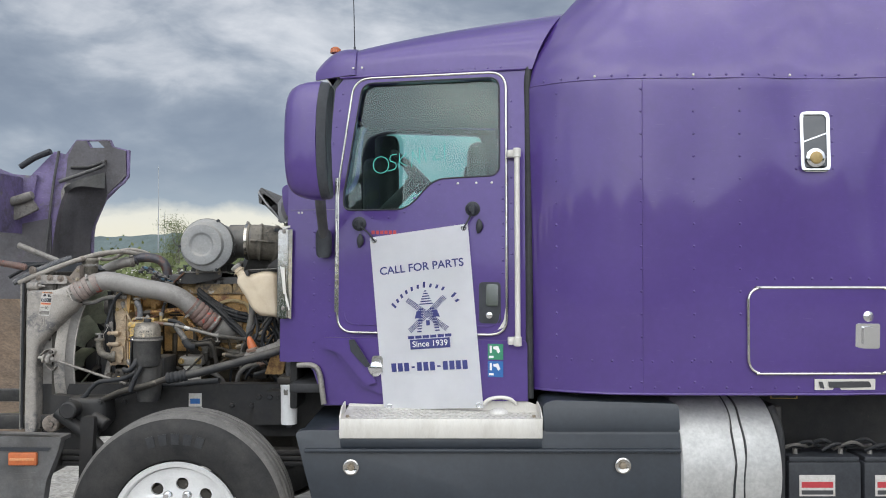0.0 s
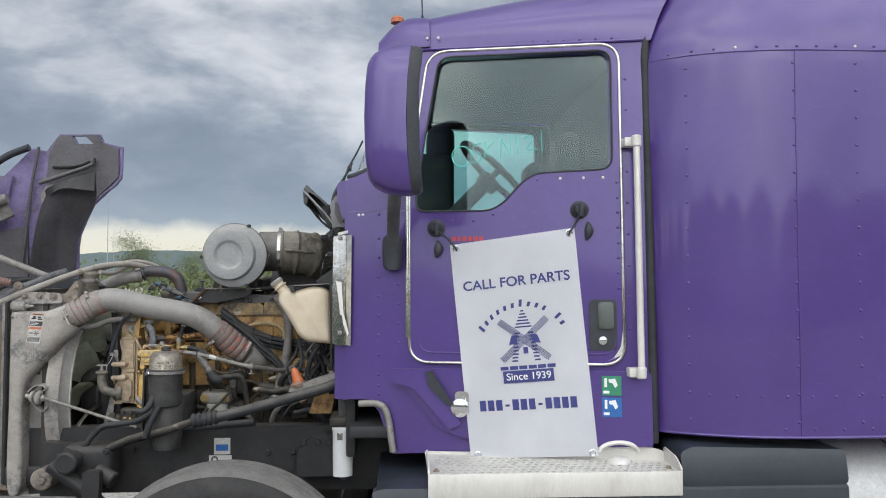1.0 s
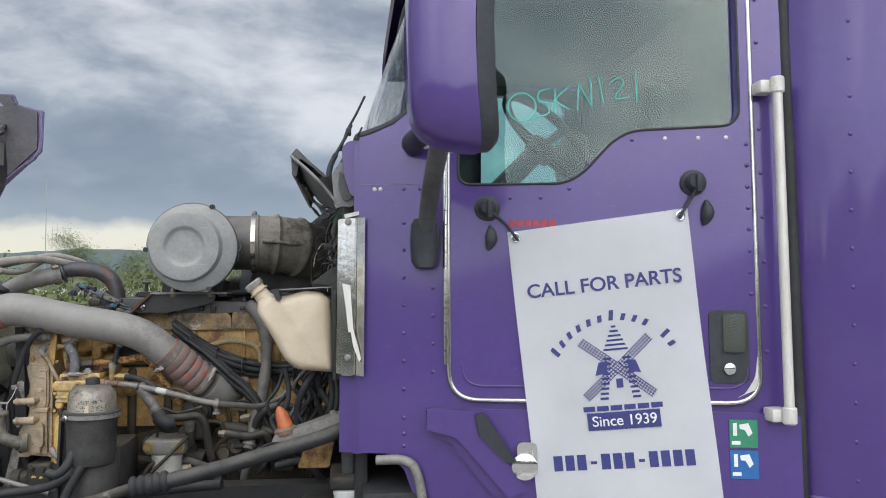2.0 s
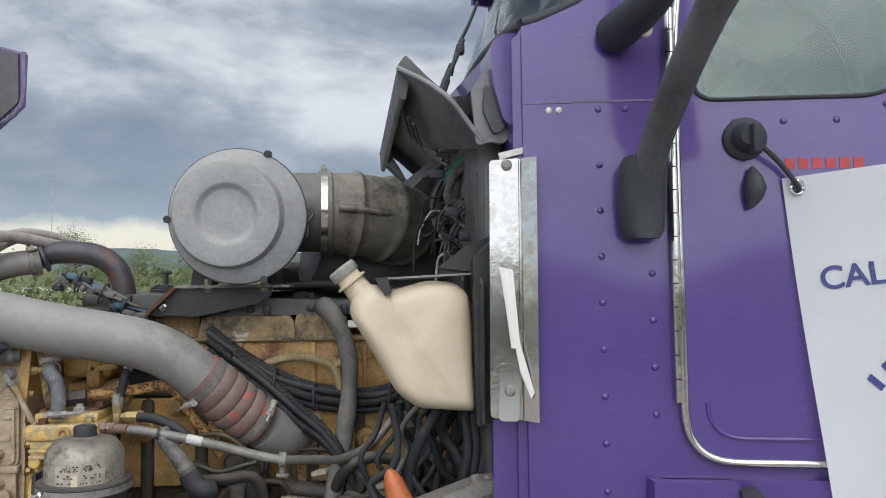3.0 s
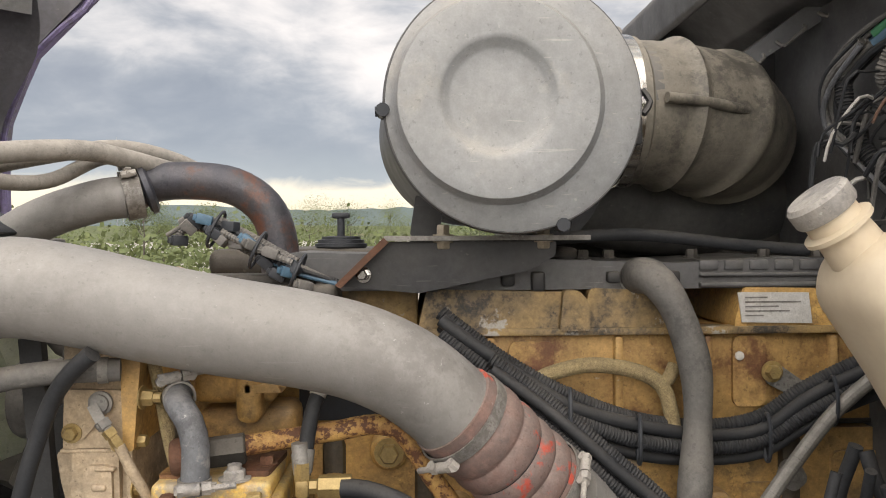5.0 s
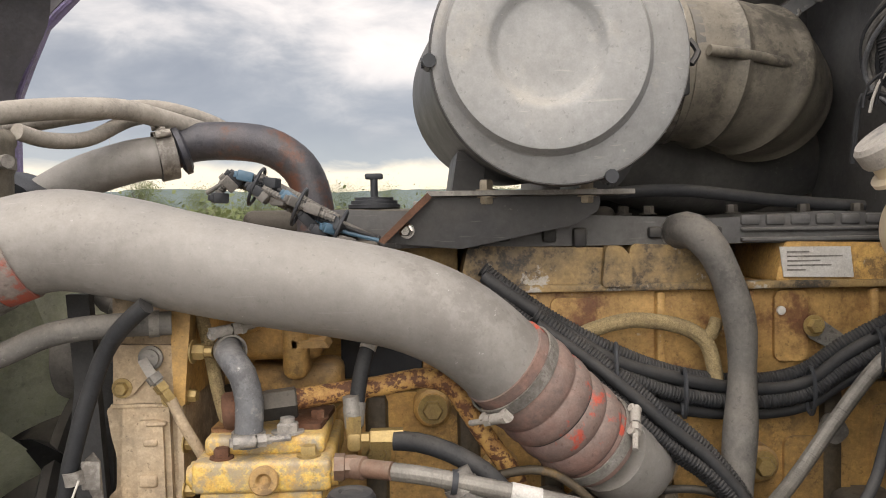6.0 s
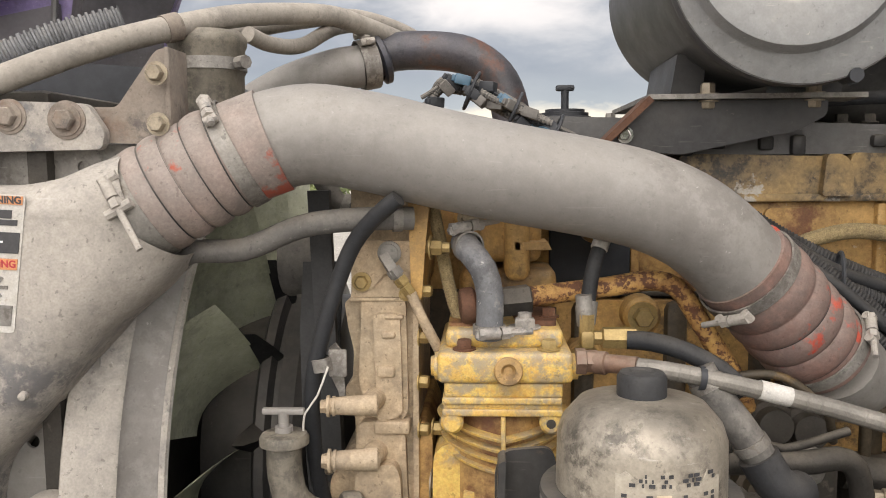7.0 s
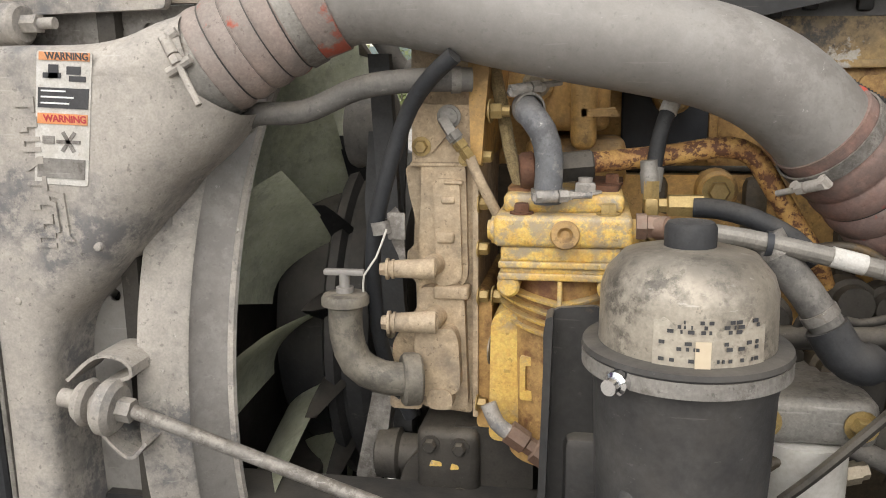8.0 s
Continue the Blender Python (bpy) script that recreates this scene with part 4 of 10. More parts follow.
for p, q in zip(rings, rings[1:]):
    for k in range(32):
        b.faces.new((p[k], p[(k + 1) % 32], q[(k + 1) % 32], q[k]))
b.faces.new(rings[0])
b.faces.new(list(reversed(rings[-1])))
part("mirror_shell", b, PURPLE, mirror)
b = nb()
rings = []
for dx, f in ((0.0, 0.985), (0.03, 0.975), (0.042, 0.93), (0.036, 0.88)):
    ring = []
    for k in range(32):
        a = 2 * math.pi * k / 32
        cy = math.copysign(abs(math.cos(a)) ** 0.55, math.cos(a)) * 0.105 * f
        cz = math.copysign(abs(math.sin(a)) ** 0.50, math.sin(a)) * 0.262 * f
        ring.append(b.verts.new((-0.553 + dx + 0.02 * (cz / 0.26) ** 2, 3.635 + cy, 2.245 + cz)))
    rings.append(ring)
for p, q in zip(rings, rings[1:]):
    for k in range(32):
        b.faces.new((p[k], p[(k + 1) % 32], q[(k + 1) % 32], q[k]))
b.faces.new(list(reversed(rings[-1])))
b.faces.new(rings[0])
part("mirror_bezel", b, BLACK_PLASTIC, mirror)
part("mirror_glass", box(nb(), -0.514, -0.512, 3.560, 3.710, 2.05, 2.44, 0.0), CHROME, mirror, "silvered mirror glass")
AF = Vector((-0.602, cab_y(-0.6, 1.8) - 0.035, 1.80))
b = tube(nb(), [AF + Vector((0, 0, 0.02)), (-0.60, 4.05, 1.92), (-0.59, 3.90, 2.04), (-0.575, 3.74, 2.13)], 0.026, 18, radius=lambda s, n: 0.0245 + 0.003 * s / n)
part("mirror_arm", b, GREY_PLASTIC, mirror, "sun-faded black mirror arm")
b = nb()
rings = []
for z, w, o in ((1.735, 0.026, 0.0), (1.75, 0.037, 0.0), (1.80, 0.041, 0.0), (1.855, 0.040, -0.008), (1.872, 0.032, -0.012)):
    rings.append([b.verts.new((-0.605 + w * math.copysign(abs(math.cos(a)) ** 0.6, math.cos(a)), AF.y + 0.0 + o + 0.038 * math.sin(a), z)) for a in (2 * math.pi * k / 20 for k in range(20))])
for p, q in zip(rings, rings[1:]):
    for k in range(20):
        b.faces.new((p[k], p[(k + 1) % 20], q[(k + 1) % 20], q[k]))
b.faces.new(rings[0])
b.faces.new(list(reversed(rings[-1])))
part("arm_foot", b, BLACK_PLASTIC, mirror)
b = tube(nb(), [(-0.640, cab_y(-0.64, 2.10) + 0.01, 2.094), (-0.632, cab_y(-0.63, 2.10) - 0.03, 2.098), (-0.615, 4.08, 2.110), (-0.598, 4.01, 2.145), (-0.585, 3.94, 2.18), (-0.57, 3.85, 2.22), (-0.56, 3.74, 2.27)], 0.036, 20, radius=lambda s, n: 0.037 * math.sqrt(max(0.02, 1 - (1 - min(1, s / 0.035)) ** 2)) - 0.014 * min(1, s / n * 1.6))
part("arm_brace", b, BLACK_PLASTIC, mirror)
part("arm_screw", lathe(nb(), (-0.604, cab_y(-0.60, 2.09) - 0.075, 2.082), (0, -1, 0), [(0, 0.012), (0.006, 0.011), (0.008, 0.006)], 14), ALU, mirror)

# ---- stainless strip at the cab's front corner ----
strip = thing("corner_guard", (-0.81, 4.21, 1.42), "bent polished stainless strip screwed to the cab corner, torn and scratched", "trim strip")
GP = soft([(-0.851, 1.878), (-0.797, 1.881), (-0.803, 1.427), (-0.855, 1.430)], 0.008)
part("strip_plate", slab(nb(), GP, 0.003, on_cab(0.010)), BRIGHT_STEEL, strip)
part("strip_flange", slab(nb(), [(-0.797, 1.881), (-0.773, 1.881), (-0.776, 1.424), (-0.803, 1.427)], 0.003, lambda x, z, d: Vector((x, cab_y(x, z) - 0.010 - 0.5 * (x + 0.80) + d, z))), BRIGHT_STEEL, strip)
part("strip_rib", tube(nb(), [on_cab(0.012)(x, z, 0) for x, z in ((-0.799, 1.879), (-0.801, 1.66), (-0.804, 1.428))], 0.003, 8), BRIGHT_STEEL, strip)
# paler material than the strip: the tongue's bright reflection is put into its colour
part("torn_tongue", slab(nb(), [(-0.838, 1.69), (-0.815, 1.685), (-0.806, 1.56), (-0.783, 1.475), (-0.789, 1.465), (-0.806, 1.51), (-0.813, 1.55), (-0.820, 1.55), (-0.828, 1.62)], 0.003, lambda x, z, d: Vector((x, cab_y(x, z) - 0.018 - 0.02 * max(0.0, 1.69 - z) + d, z))), ALU, strip)
part("strip_window", slab(nb(), soft([(-0.842, 1.425), (-0.806, 1.425), (-0.803, 1.52), (-0.838, 1.525)], 0.01), 0.002, on_cab(0.0125)), CHROME, strip)
for z in (1.869, 1.640, 1.477):
    b = lathe(nb(), on_cab(0.012)(-0.822, z, 0), (-0.2, -1, 0), [(0, 0.010), (0.002, 0.010), (0.003, 0.007), (0.006, 0.006)], 12)
    part("screw", b, GREY_STEEL, strip)

# ---- banner ----
banner = thing("vinyl_banner", (-0.05, 3.93, 1.0), "white vinyl banner with navy print hung on the door", "banner")
BTL, BTR, BBL, BBR = Vector((-0.371, 4.115, 1.835)), Vector((0.118, 4.008, 1.900)), Vector((-0.293, 4.045, 0.990)), Vector((0.190, 3.94, 1.015))


def on_banner(u, v, off=0.0):
    """u across and v down, both 0 to 1; off lifts towards the viewer."""
    p = BTL.lerp(BTR, u).lerp(BBL.lerp(BBR, u), v)
    p.y += 0.004 * math.sin(7 * v + 5 * u) + 0.004 * math.sin(3.1 * u * math.pi) * v
    p.y -= off
    return p


b = nb()
grid = [[b.verts.new(on_banner(i / 32, j / 48)) for i in range(33)] for j in range(49)]
for j in range(48):
    for i in range(32):
        b.faces.new((grid[j][i], grid[j][i + 1], grid[j + 1][i + 1], grid[j + 1][i]))
bmesh.ops.solidify(b, geom=b.faces, thickness=-0.0012)
part("banner_sheet", b, BANNER, banner)
BW, BH = 0.488, 0.87


def print_at(u0, v0, turn=0.0):
    """Places flat print (metres) on the banner about a point of it."""
    c, s = math.cos(turn), math.sin(turn)
    return lambda x, y, z: on_banner(u0 + (x * c - y * s) / BW, v0 - (x * s + y * c) / BH, 0.0018 + z)


text_mesh("CALL FOR PARTS", 0.0545, print_at(0.50, 0.208), INK, "banner_text", banner, bold=0.014)
text_mesh("Since 1939", 0.040, lambda x, y, z: print_at(0.525, 0.640)(x, y, z + 0.0045), WHITE, "banner_text", banner, depth=0.0008, bold=0.006)


def print_quad(b, pts, place, lift=0.0):
    q = [Vector(p) for p in pts]
    n = max(1, int(max((q[1] - q[0]).length, (q[2] - q[3]).length) / 0.02))
    low, top = [], []
    for k in range(n + 1):
        for row, g, h in ((low, q[0], q[1]), (top, q[3], q[2])):
            p = g.lerp(h, k / n)
            row.append(b.verts.new(place(p.x, p.y, lift)))
    for k in range(n):
        b.faces.new((low[k], low[k + 1], top[k + 1], top[k]))


b = nb()
pl = print_at(0.525, 0.640)
print_quad(b, [(-0.098, -0.024), (0.098, -0.024), (0.098, 0.024), (-0.098, 0.024)], pl, 0.0004)
part("print_panel", b, INK, banner)
b = nb()
for k in range(6):
    print_quad(b, [(-0.106 + k * 0.0365, 0.028), (-0.075 + k * 0.0365, 0.028), (-0.075 + k * 0.0365, 0.042), (-0.106 + k * 0.0365, 0.042)], pl)
pm = print_at(0.52, 0.475)
# windmill: tower, cap and four lattice sails
for sx in (-1, 1):
    for k in range(9):
        y0 = -0.085 + 0.0135 * k
        x0 = 0.055 - 0.0022 * k
        print_quad(b, [(sx * x0, y0), (sx * (x0 - 0.022), y0), (sx * (x0 - 0.022), y0 + 0.0062), (sx * x0, y0 + 0.0062)], pm)
for k in range(6):
    w = 0.034 - 0.0055 * k
    print_quad(b, [(-w, 0.048 + 0.0125 * k), (w, 0.048 + 0.0125 * k), (w * 0.94, 0.0535 + 0.0125 * k), (-w * 0.94, 0.0535 + 0.0125 * k)], pm)
print_quad(b, [(-0.008, -0.055), (0.010, -0.055), (0.010, -0.03), (-0.008, -0.03)], pm)
for sx in (-1, 1):
    print_quad(b, [(sx * 0.030, -0.012), (sx * 0.062, -0.018), (sx * 0.050, 0.018), (sx * 0.026, 0.020)], pm)
for ang in (40, 140, 220, 320):
    a = radians(ang)
    ca, sa = math.cos(a), math.sin(a)

    def sail(l, w, ca=ca, sa=sa):
        return (l * ca - w * sa, l * sa + w * ca)
    for w0 in (-0.0115, -0.004, 0.0035, 0.0105):
        print_quad(b, [sail(0.0, w0 - 0.0010), sail(0.122, w0 - 0.0010), sail(0.122, w0 + 0.0010), sail(0.0, w0 + 0.0010)], pm, 0.0004)
    for k in range(14):
        l0 = 0.008 * k + 0.012
        print_quad(b, [sail(l0, -0.0125), sail(l0 + 0.0022, -0.0125), sail(l0 + 0.0022, 0.0118), sail(l0, 0.0118)], pm, 0.0006)
part("print_mark", b, INK, banner, "navy windmill mark")
# the arched name line and the number line, as plain bars
for k in range(13):
    if k == 10:
        continue
    t = -1 + 2 * k / 12
    a = t * radians(62)
    place = print_at(0.515 + 0.176 * math.sin(a) / BW, 0.502 - 0.165 * math.cos(a) / BH, -a * 0.8)
    h = 0.019 if k in (0, 6, 11) else 0.010
    b = nb()
    print_quad(b, [(-0.0080, -0.011), (0.0035, -0.011), (0.0075, h - 0.002), (-0.0040, h - 0.002)], place)
    part("name_bar", b, INK, banner)
pn = print_at(0.52, 0.765)
for k, w in enumerate((3, 3, 3, 0, 3, 3, 3, 0, 3, 3, 3, 3)):
    x0 = -0.186 + 0.0318 * k
    b = nb()
    if w:
        print_quad(b, [(x0 - 0.012, -0.021), (x0 + 0.012, -0.021), (x0 + 0.012, 0.021), (x0 - 0.012, 0.021)], pn)
    else:
        print_quad(b, [(x0 - 0.008, -0.006), (x0 + 0.008, -0.006), (x0 + 0.008, 0.002), (x0 - 0.008, 0.002)], pn)
    part("number_bar", b, INK, banner)
for u, v in ((0.045, 0.022), (0.955, 0.022), (0.06, 0.985), (0.955, 0.985)):
    b = nb()
    tube(b, [on_banner(u, v, 0.002) + Vector((0.011 * math.cos(a), 0, 0.011 * math.sin(a))) for a in (2 * math.pi * k / 12 for k in range(14))], 0.0035, 6, caps=False)
    part("eyelet", b, CHROME, banner)
for (sx, sz, u) in ((-0.425, 1.905, 0.045), (0.142, 1.972, 0.955)):
    at = Vector((sx, cab_y(sx, sz) - 0.013, sz))
    b = lathe(nb(), at, (-0.2, -1, 0), [(0, 0.037), (0.008, 0.036), (0.014, 0.026), (0.03, 0.022), (0.038, 0.015)], 24)
    box(b, sx - 0.008, sx + 0.008, at.y - 0.05, at.y - 0.02, sz - 0.03, sz + 0.02, 0.004)
    cup = part("suction_cup", b, BLACK_PLASTIC, banner, "black rubber suction cup")
    e = on_banner(u, 0.022, 0.006)
    part("cord", tube(nb(), [at + Vector((0, -0.04, -0.01)), at.lerp(e, 0.5) + Vector((0.005, -0.015, 0.0)), e, e + Vector((0.004, 0.01, -0.006))], 0.0045, 8), BLACK_PLASTIC, cup)
    d = Vector((sx + 0.005 if sx < 0 else sx + 0.03, cab_y(sx, 1.84) - 0.025, sz - 0.085))
    b = nb()
    tube(b, [d + Vector((0, 0, 0.035)), d + Vector((0.003, -0.006, 0)), d + Vector((-0.006, 0, -0.035))], 0.014, 10, radius=lambda s, n: 0.004 + 0.014 * math.sin(math.pi * min(1, s / n)))
    part("pull_tab", b, BLACK_PLASTIC, cup)
for k in range(6):
    x0 = -0.362 + 0.022 * k
    part("letter_bar", slab(nb(), [(x0, 1.852), (x0 + 0.016, 1.852), (x0 + 0.016, 1.870), (x0, 1.870)], 0.0012, on_cab(0.0138)), RED_INK, door, "red lettering half hidden by the banner")
# grease-pencil writing on the window
b = nb()


def stroke(pts):
    tube(b, [on_cab(-0.0165)(x, z, 0) for x, z in pts], 0.0022, 6, 0.01)


stroke([(-0.318 + 0.040 * math.cos(a), 2.205 + 0.042 * math.sin(a)) for a in (2 * math.pi * k / 12 for k in range(13))])
stroke([(-0.238, 2.258), (-0.268, 2.25), (-0.270, 2.222), (-0.245, 2.215), (-0.243, 2.185), (-0.283, 2.172)])
stroke([(-0.222, 2.262), (-0.226, 2.186)])
stroke([(-0.187, 2.262), (-0.222, 2.222), (-0.183, 2.196)])
stroke([(-0.161, 2.192), (-0.156, 2.27)])
stroke([(-0.156, 2.27), (-0.121, 2.205)])
stroke([(-0.121, 2.205), (-0.122, 2.29)])
stroke([(-0.100, 2.29), (-0.088, 2.212)])
stroke([(-0.066, 2.272), (-0.045, 2.286), (-0.030, 2.27), (-0.055, 2.226), (-0.015, 2.228)])
stroke([(0.003, 2.302), (0.006, 2.214)])
part("window_writing", b, MARKER_INK, door, "teal hand writing on the glass")

# ---- sleeper ----
sleeper = thing("sleeper_cab", (1.3, MID, 1.1), "tall purple riveted sleeper cab with a dented side", "sleeper cab")


def sleeper_path(u):
    """The plan of the near side, from the front seam round the corner and along; u in metres."""
    if u < 0.62:
        t = u / 0.62
        return 0.418 + 0.58 * t ** 1.15, 3.985 - 0.20 * (1 - (1 - t) ** 2.2)
    return 0.418 + 0.58 + (u - 0.62), 3.785 - 0.004 * min(1.0, (u - 0.62))


def sleeper_side(u, z, off=0.0):
    x, y = sleeper_path(u)
    if z > 2.56:
        h = z - 2.56
        y += 0.16 * h + 0.30 * h * h
        x += max(0.0, 1 - u / 0.62) * (0.10 * h + 0.9 * h * h)
    dent = max(0.0, min(1.0, (x - 1.15) / 0.5))
    y += dent * (0.026 * noise.noise(Vector((x * 2.6, 7.0, z * 1.5))) + 0.012 * noise.noise(Vector((x * 6.0 + z * 1.6, 2.0, z * 1.2)))) + 0.0035 * noise.noise(Vector((x * 4.5, 3.0, z * 3.0)))
    return Vector((x, y - off, z))


zs = [1.105 + 0.0485 * k for k in range(31)] + [2.585 + 0.06 * k for k in range(1, 12)]
us = [0.031 * k for k in range(21)] + [0.62 + 0.05 * k for k in range(1, 42)]
b = nb()
vv = [[b.verts.new(sleeper_side(u, z)) for u in us] for z in zs]
for p, q in zip(vv, vv[1:]):
    for k in range(len(us) - 1):
        b.faces.new((p[k], p[k + 1], q[k + 1], q[k]))
far = [[b.verts.new((c.co.x, 2 * MID - c.co.y, c.co.z)) for c in row] for row in vv]
for p, q in zip(far, far[1:]):
    for k in range(len(us) - 1):
        b.faces.new((p[k + 1], p[k], q[k], q[k + 1]))
for (p, q), (r, s) in zip(zip(vv, vv[1:]), zip(far, far[1:])):
    b.faces.new((p[0], q[0], s[0], r[0]))
    b.faces.new((p[-1], r[-1], s[-1], q[-1]))
for row, frow in ((vv[0], far[0]), (vv[-1], far[-1])):
    for k in range(len(us) - 1):
        b.faces.new((row[k], row[k + 1], frow[k + 1], frow[k]))
part("sleeper_shell", b, PURPLE, sleeper)
# rubber gaiter between cab and sleeper
part("gap_seal", tube(nb(), [(0.412, cab_y(0.41, z) + 0.012, z) for z in (1.06, 1.5, 2.0, 2.45, 2.62)] + [(0.425, 4.05, 2.74), (0.50, 4.16, 2.88), (0.62, 4.30, 2.99)], 0.020, 10, 0.05), RUBBER, sleeper, "black rubber seal at the cab gap")
part("lower_lip", tube(nb(), [sleeper_side(u, 1.105, 0.0) for u in us[::4]], 0.006, 8, 0.05), PURPLE, sleeper)


def sleeper_rivet(x, z, bare=False):
    u = 0.62 + (x - 0.998)
    if x < 0.998:
        u = 0.62 * ((x - 0.418) / 0.58) ** (1 / 1.15)
    mesh_part("rivet", RIV_BARE if bare else RIV, sleeper, sleeper_side(u, z, 0.0))


for k in range(20):
    sleeper_rivet(0.48 + 0.075 * k, 2.578, k % 6 == 3)
for x in (0.535, 0.911, 1.153, 1.364):
    for k in range(14):
        if x > 1.3 and k in (0, 1, 2):
            continue
        sleeper_rivet(x, 1.16 + 0.104 * k)
for k in range(9):
    sleeper_rivet(0.86 + 0.11 * k, 1.135)
    sleeper_rivet(0.60 + 0.09 * k, 1.255)
b = nb()
zline = [sleeper_side(0.62 + (0.911 + 0.012 - 0.998), 1.11 + 0.0724 * k, 0.0012) for k in range(21)]
part("sheet_edge", tube(nb(), zline, 0.0022, 6, 0.06), PURPLE, sleeper)
part("roof_edge", tube(nb(), [sleeper_side(u, 2.562, 0.001) for u in us[::3]], 0.003, 6, 0.06), PURPLE, sleeper)
# window with its lamp, luggage door with latch, name plate
fx = lambda x, z, off=0.0: sleeper_side(0.62 + (x - 0.998), z, off)
on_slp = lambda off: (lambda x, z, d: fx(x, z, off) + Vector((0, d, 0)))
W2 = soft([(1.642, 2.125), (1.775, 2.125), (1.775, 2.405), (1.642, 2.405)], 0.03)
W2I = soft([(1.657, 2.14), (1.760, 2.14), (1.760, 2.39), (1.657, 2.39)], 0.022)
vent = part("side_window", slab(nb(), W2, 0.014, on_slp(0.014), [W2I]), CHROME, sleeper, "small chrome framed side window")
part("window_pane", slab(nb(), W2I, 0.004, on_slp(0.006)), DARK_GLASS, vent)
part("pane_divider", slab(nb(), [(1.657, 2.262), (1.760, 2.300), (1.760, 2.306), (1.657, 2.268)], 0.004, on_slp(0.009)), CHROME, vent)
b = lathe(nb(), fx(1.709, 2.19, 0.006), (0, -1, 0), [(0, 0.044), (0.012, 0.044), (0.016, 0.036)], 28)
lmp = part("marker_lamp", b, CHROME, vent)
part("lamp_lens", lathe(nb(), fx(1.709, 2.19, 0.020), (0, -1, 0), [(0, 0.030), (0.006, 0.028), (0.010, 0.016)], 24), GOLD_BOLT, lmp, "amber marker lens")
for k in range(5):
    for x in (1.625, 1.792):
        sleeper_rivet(x, 2.14 + 0.062 * k)
LD = soft([(1.395, 1.20), (2.06, 1.20), (2.06, 1.595), (1.395, 1.595)], 0.075, 8)
ld = part("luggage_door", slab(nb(), LD, 0.006, on_slp(0.006)), PURPLE, sleeper)
part("door_trim", tube(nb(), [on_slp(0.008)(a, c, 0) for a, c in LD + LD[:2]], 0.0065, 8, 0.03, caps=False), BRIGHT_STEEL, ld, "bright rubber-lined trim")
b = slab(nb(), soft([(1.885, 1.315), (1.995, 1.315), (1.995, 1.43), (1.885, 1.43)], 0.012), 0.006, on_slp(0.012))
lt = part("latch_plate", b, CHROME, ld)
part("latch_paddle", slab(nb(), soft([(1.915, 1.335), (1.965, 1.335), (1.965, 1.415), (1.915, 1.415)], 0.008), 0.012, on_slp(0.026)), CHROME, lt)
b = lathe(nb(), fx(1.942, 1.462, 0.008), (0, -1, 0), [(0, 0.024), (0.004, 0.024), (0.012, 0.012), (0.016, 0.008)], 18)
part("lock_button", b, CHROME, lt)
for k in range(7):
    for z in (1.635, 1.575):
        sleeper_rivet(1.44 + 0.085 * k, z)
np_ = part("name_plate", slab(nb(), [(1.700, 1.125), (1.982, 1.125), (1.982, 1.175), (1.700, 1.175)], 0.004, on_slp(0.0075)), ALU, sleeper, "small metal name plate")
b = nb()
for x0, x1 in ((1.716, 1.742), (1.758, 1.965)):
    slab(b, [(x0 + 0.008, 1.136), (x1, 1.136), (x1 - 0.008, 1.164), (x0, 1.164)], 0.001, on_slp(0.0088))
part("plate_print", b, BLACK_INK, np_)

# ---- chassis ----
frame_rails = thing("chassis_frame", (0, MID, 0.75), "black steel truck chassis frame with bolted brackets", "truck chassis")
for y0, s in ((4.515, 1), (5.425, -1)):
    b = slab(nb(), [(y0, 0.76), (y0 + s * 0.085, 0.76), (y0 + s * 0.085, 0.772), (y0 + s * 0.012, 0.772), (y0 + s * 0.012, 1.033), (y0 + s * 0.085, 1.033), (y0 + s * 0.085, 1.045), (y0, 1.045)], 5.2, in_yz(-2.2))
    part("rail", b, FRAME_BLACK, frame_rails)
for x in (-2.1, -0.75, 1.0, 2.5):
    part("crossmember", box(nb(), x, x + 0.09, 4.53, 5.41, 0.80, 0.98, 0.01), FRAME_BLACK, frame_rails)
for x, z in ((-1.60, 0.98), (-1.50, 0.86), (-1.16, 0.93), (-1.05, 0.93), (-0.98, 0.83), (-1.75, 0.95)):
    part("frame_bolt", hexbolt(nb(), (x, 4.515, z), (0, -1, 0), 0.013, 0.012), FRAME_BLACK, frame_rails)
lab = part("decal", slab(nb(), [(-1.398, 0.922), (-1.327, 0.922), (-1.327, 0.994), (-1.398, 0.994)], 0.002, in_xz(4.5125)), PAPER, frame_rails, "white frame decal with a blue picture")
part("decal_print", slab(nb(), [(-1.390, 0.938), (-1.336, 0.938), (-1.336, 0.966), (-1.390, 0.966)], 0.001, in_xz(4.5110)), BLUE_STICKER, lab)
lab = part("decal", slab(nb(), [(-1.42, 0.882), (-1.321, 0.882), (-1.321, 0.918), (-1.42, 0.918)], 0.002, in_xz(4.5125)), PAPER, frame_rails)
part("decal_print", tube(nb(), [(-1.395 + 0.012 * math.cos(a), 4.511, 0.90 + 0.012 * math.sin(a)) for a in (2 * math.pi * k / 12 for k in range(14))], 0.003, 6, caps=False), BLACK_INK, lab)
part("front_hanger", slab(nb(), soft([(-2.12, 0.70), (-1.92, 0.70), (-1.86, 0.80), (-1.94, 0.98), (-2.12, 1.0)], 0.02), 0.06, in_xz(4.44)), FRAME_BLACK, frame_rails)
b = cyl(nb(), (-2.075, 4.34, 0.86), (-2.075, 4.46, 0.86), 0.045, seg=24, edge=0.006)
cyl(b, (-2.075, 4.33, 0.86), (-2.075, 4.345, 0.86), 0.02, seg=16)
part("hood_pivot", b, BRACKET, frame_rails, "rusty hood hinge bush")
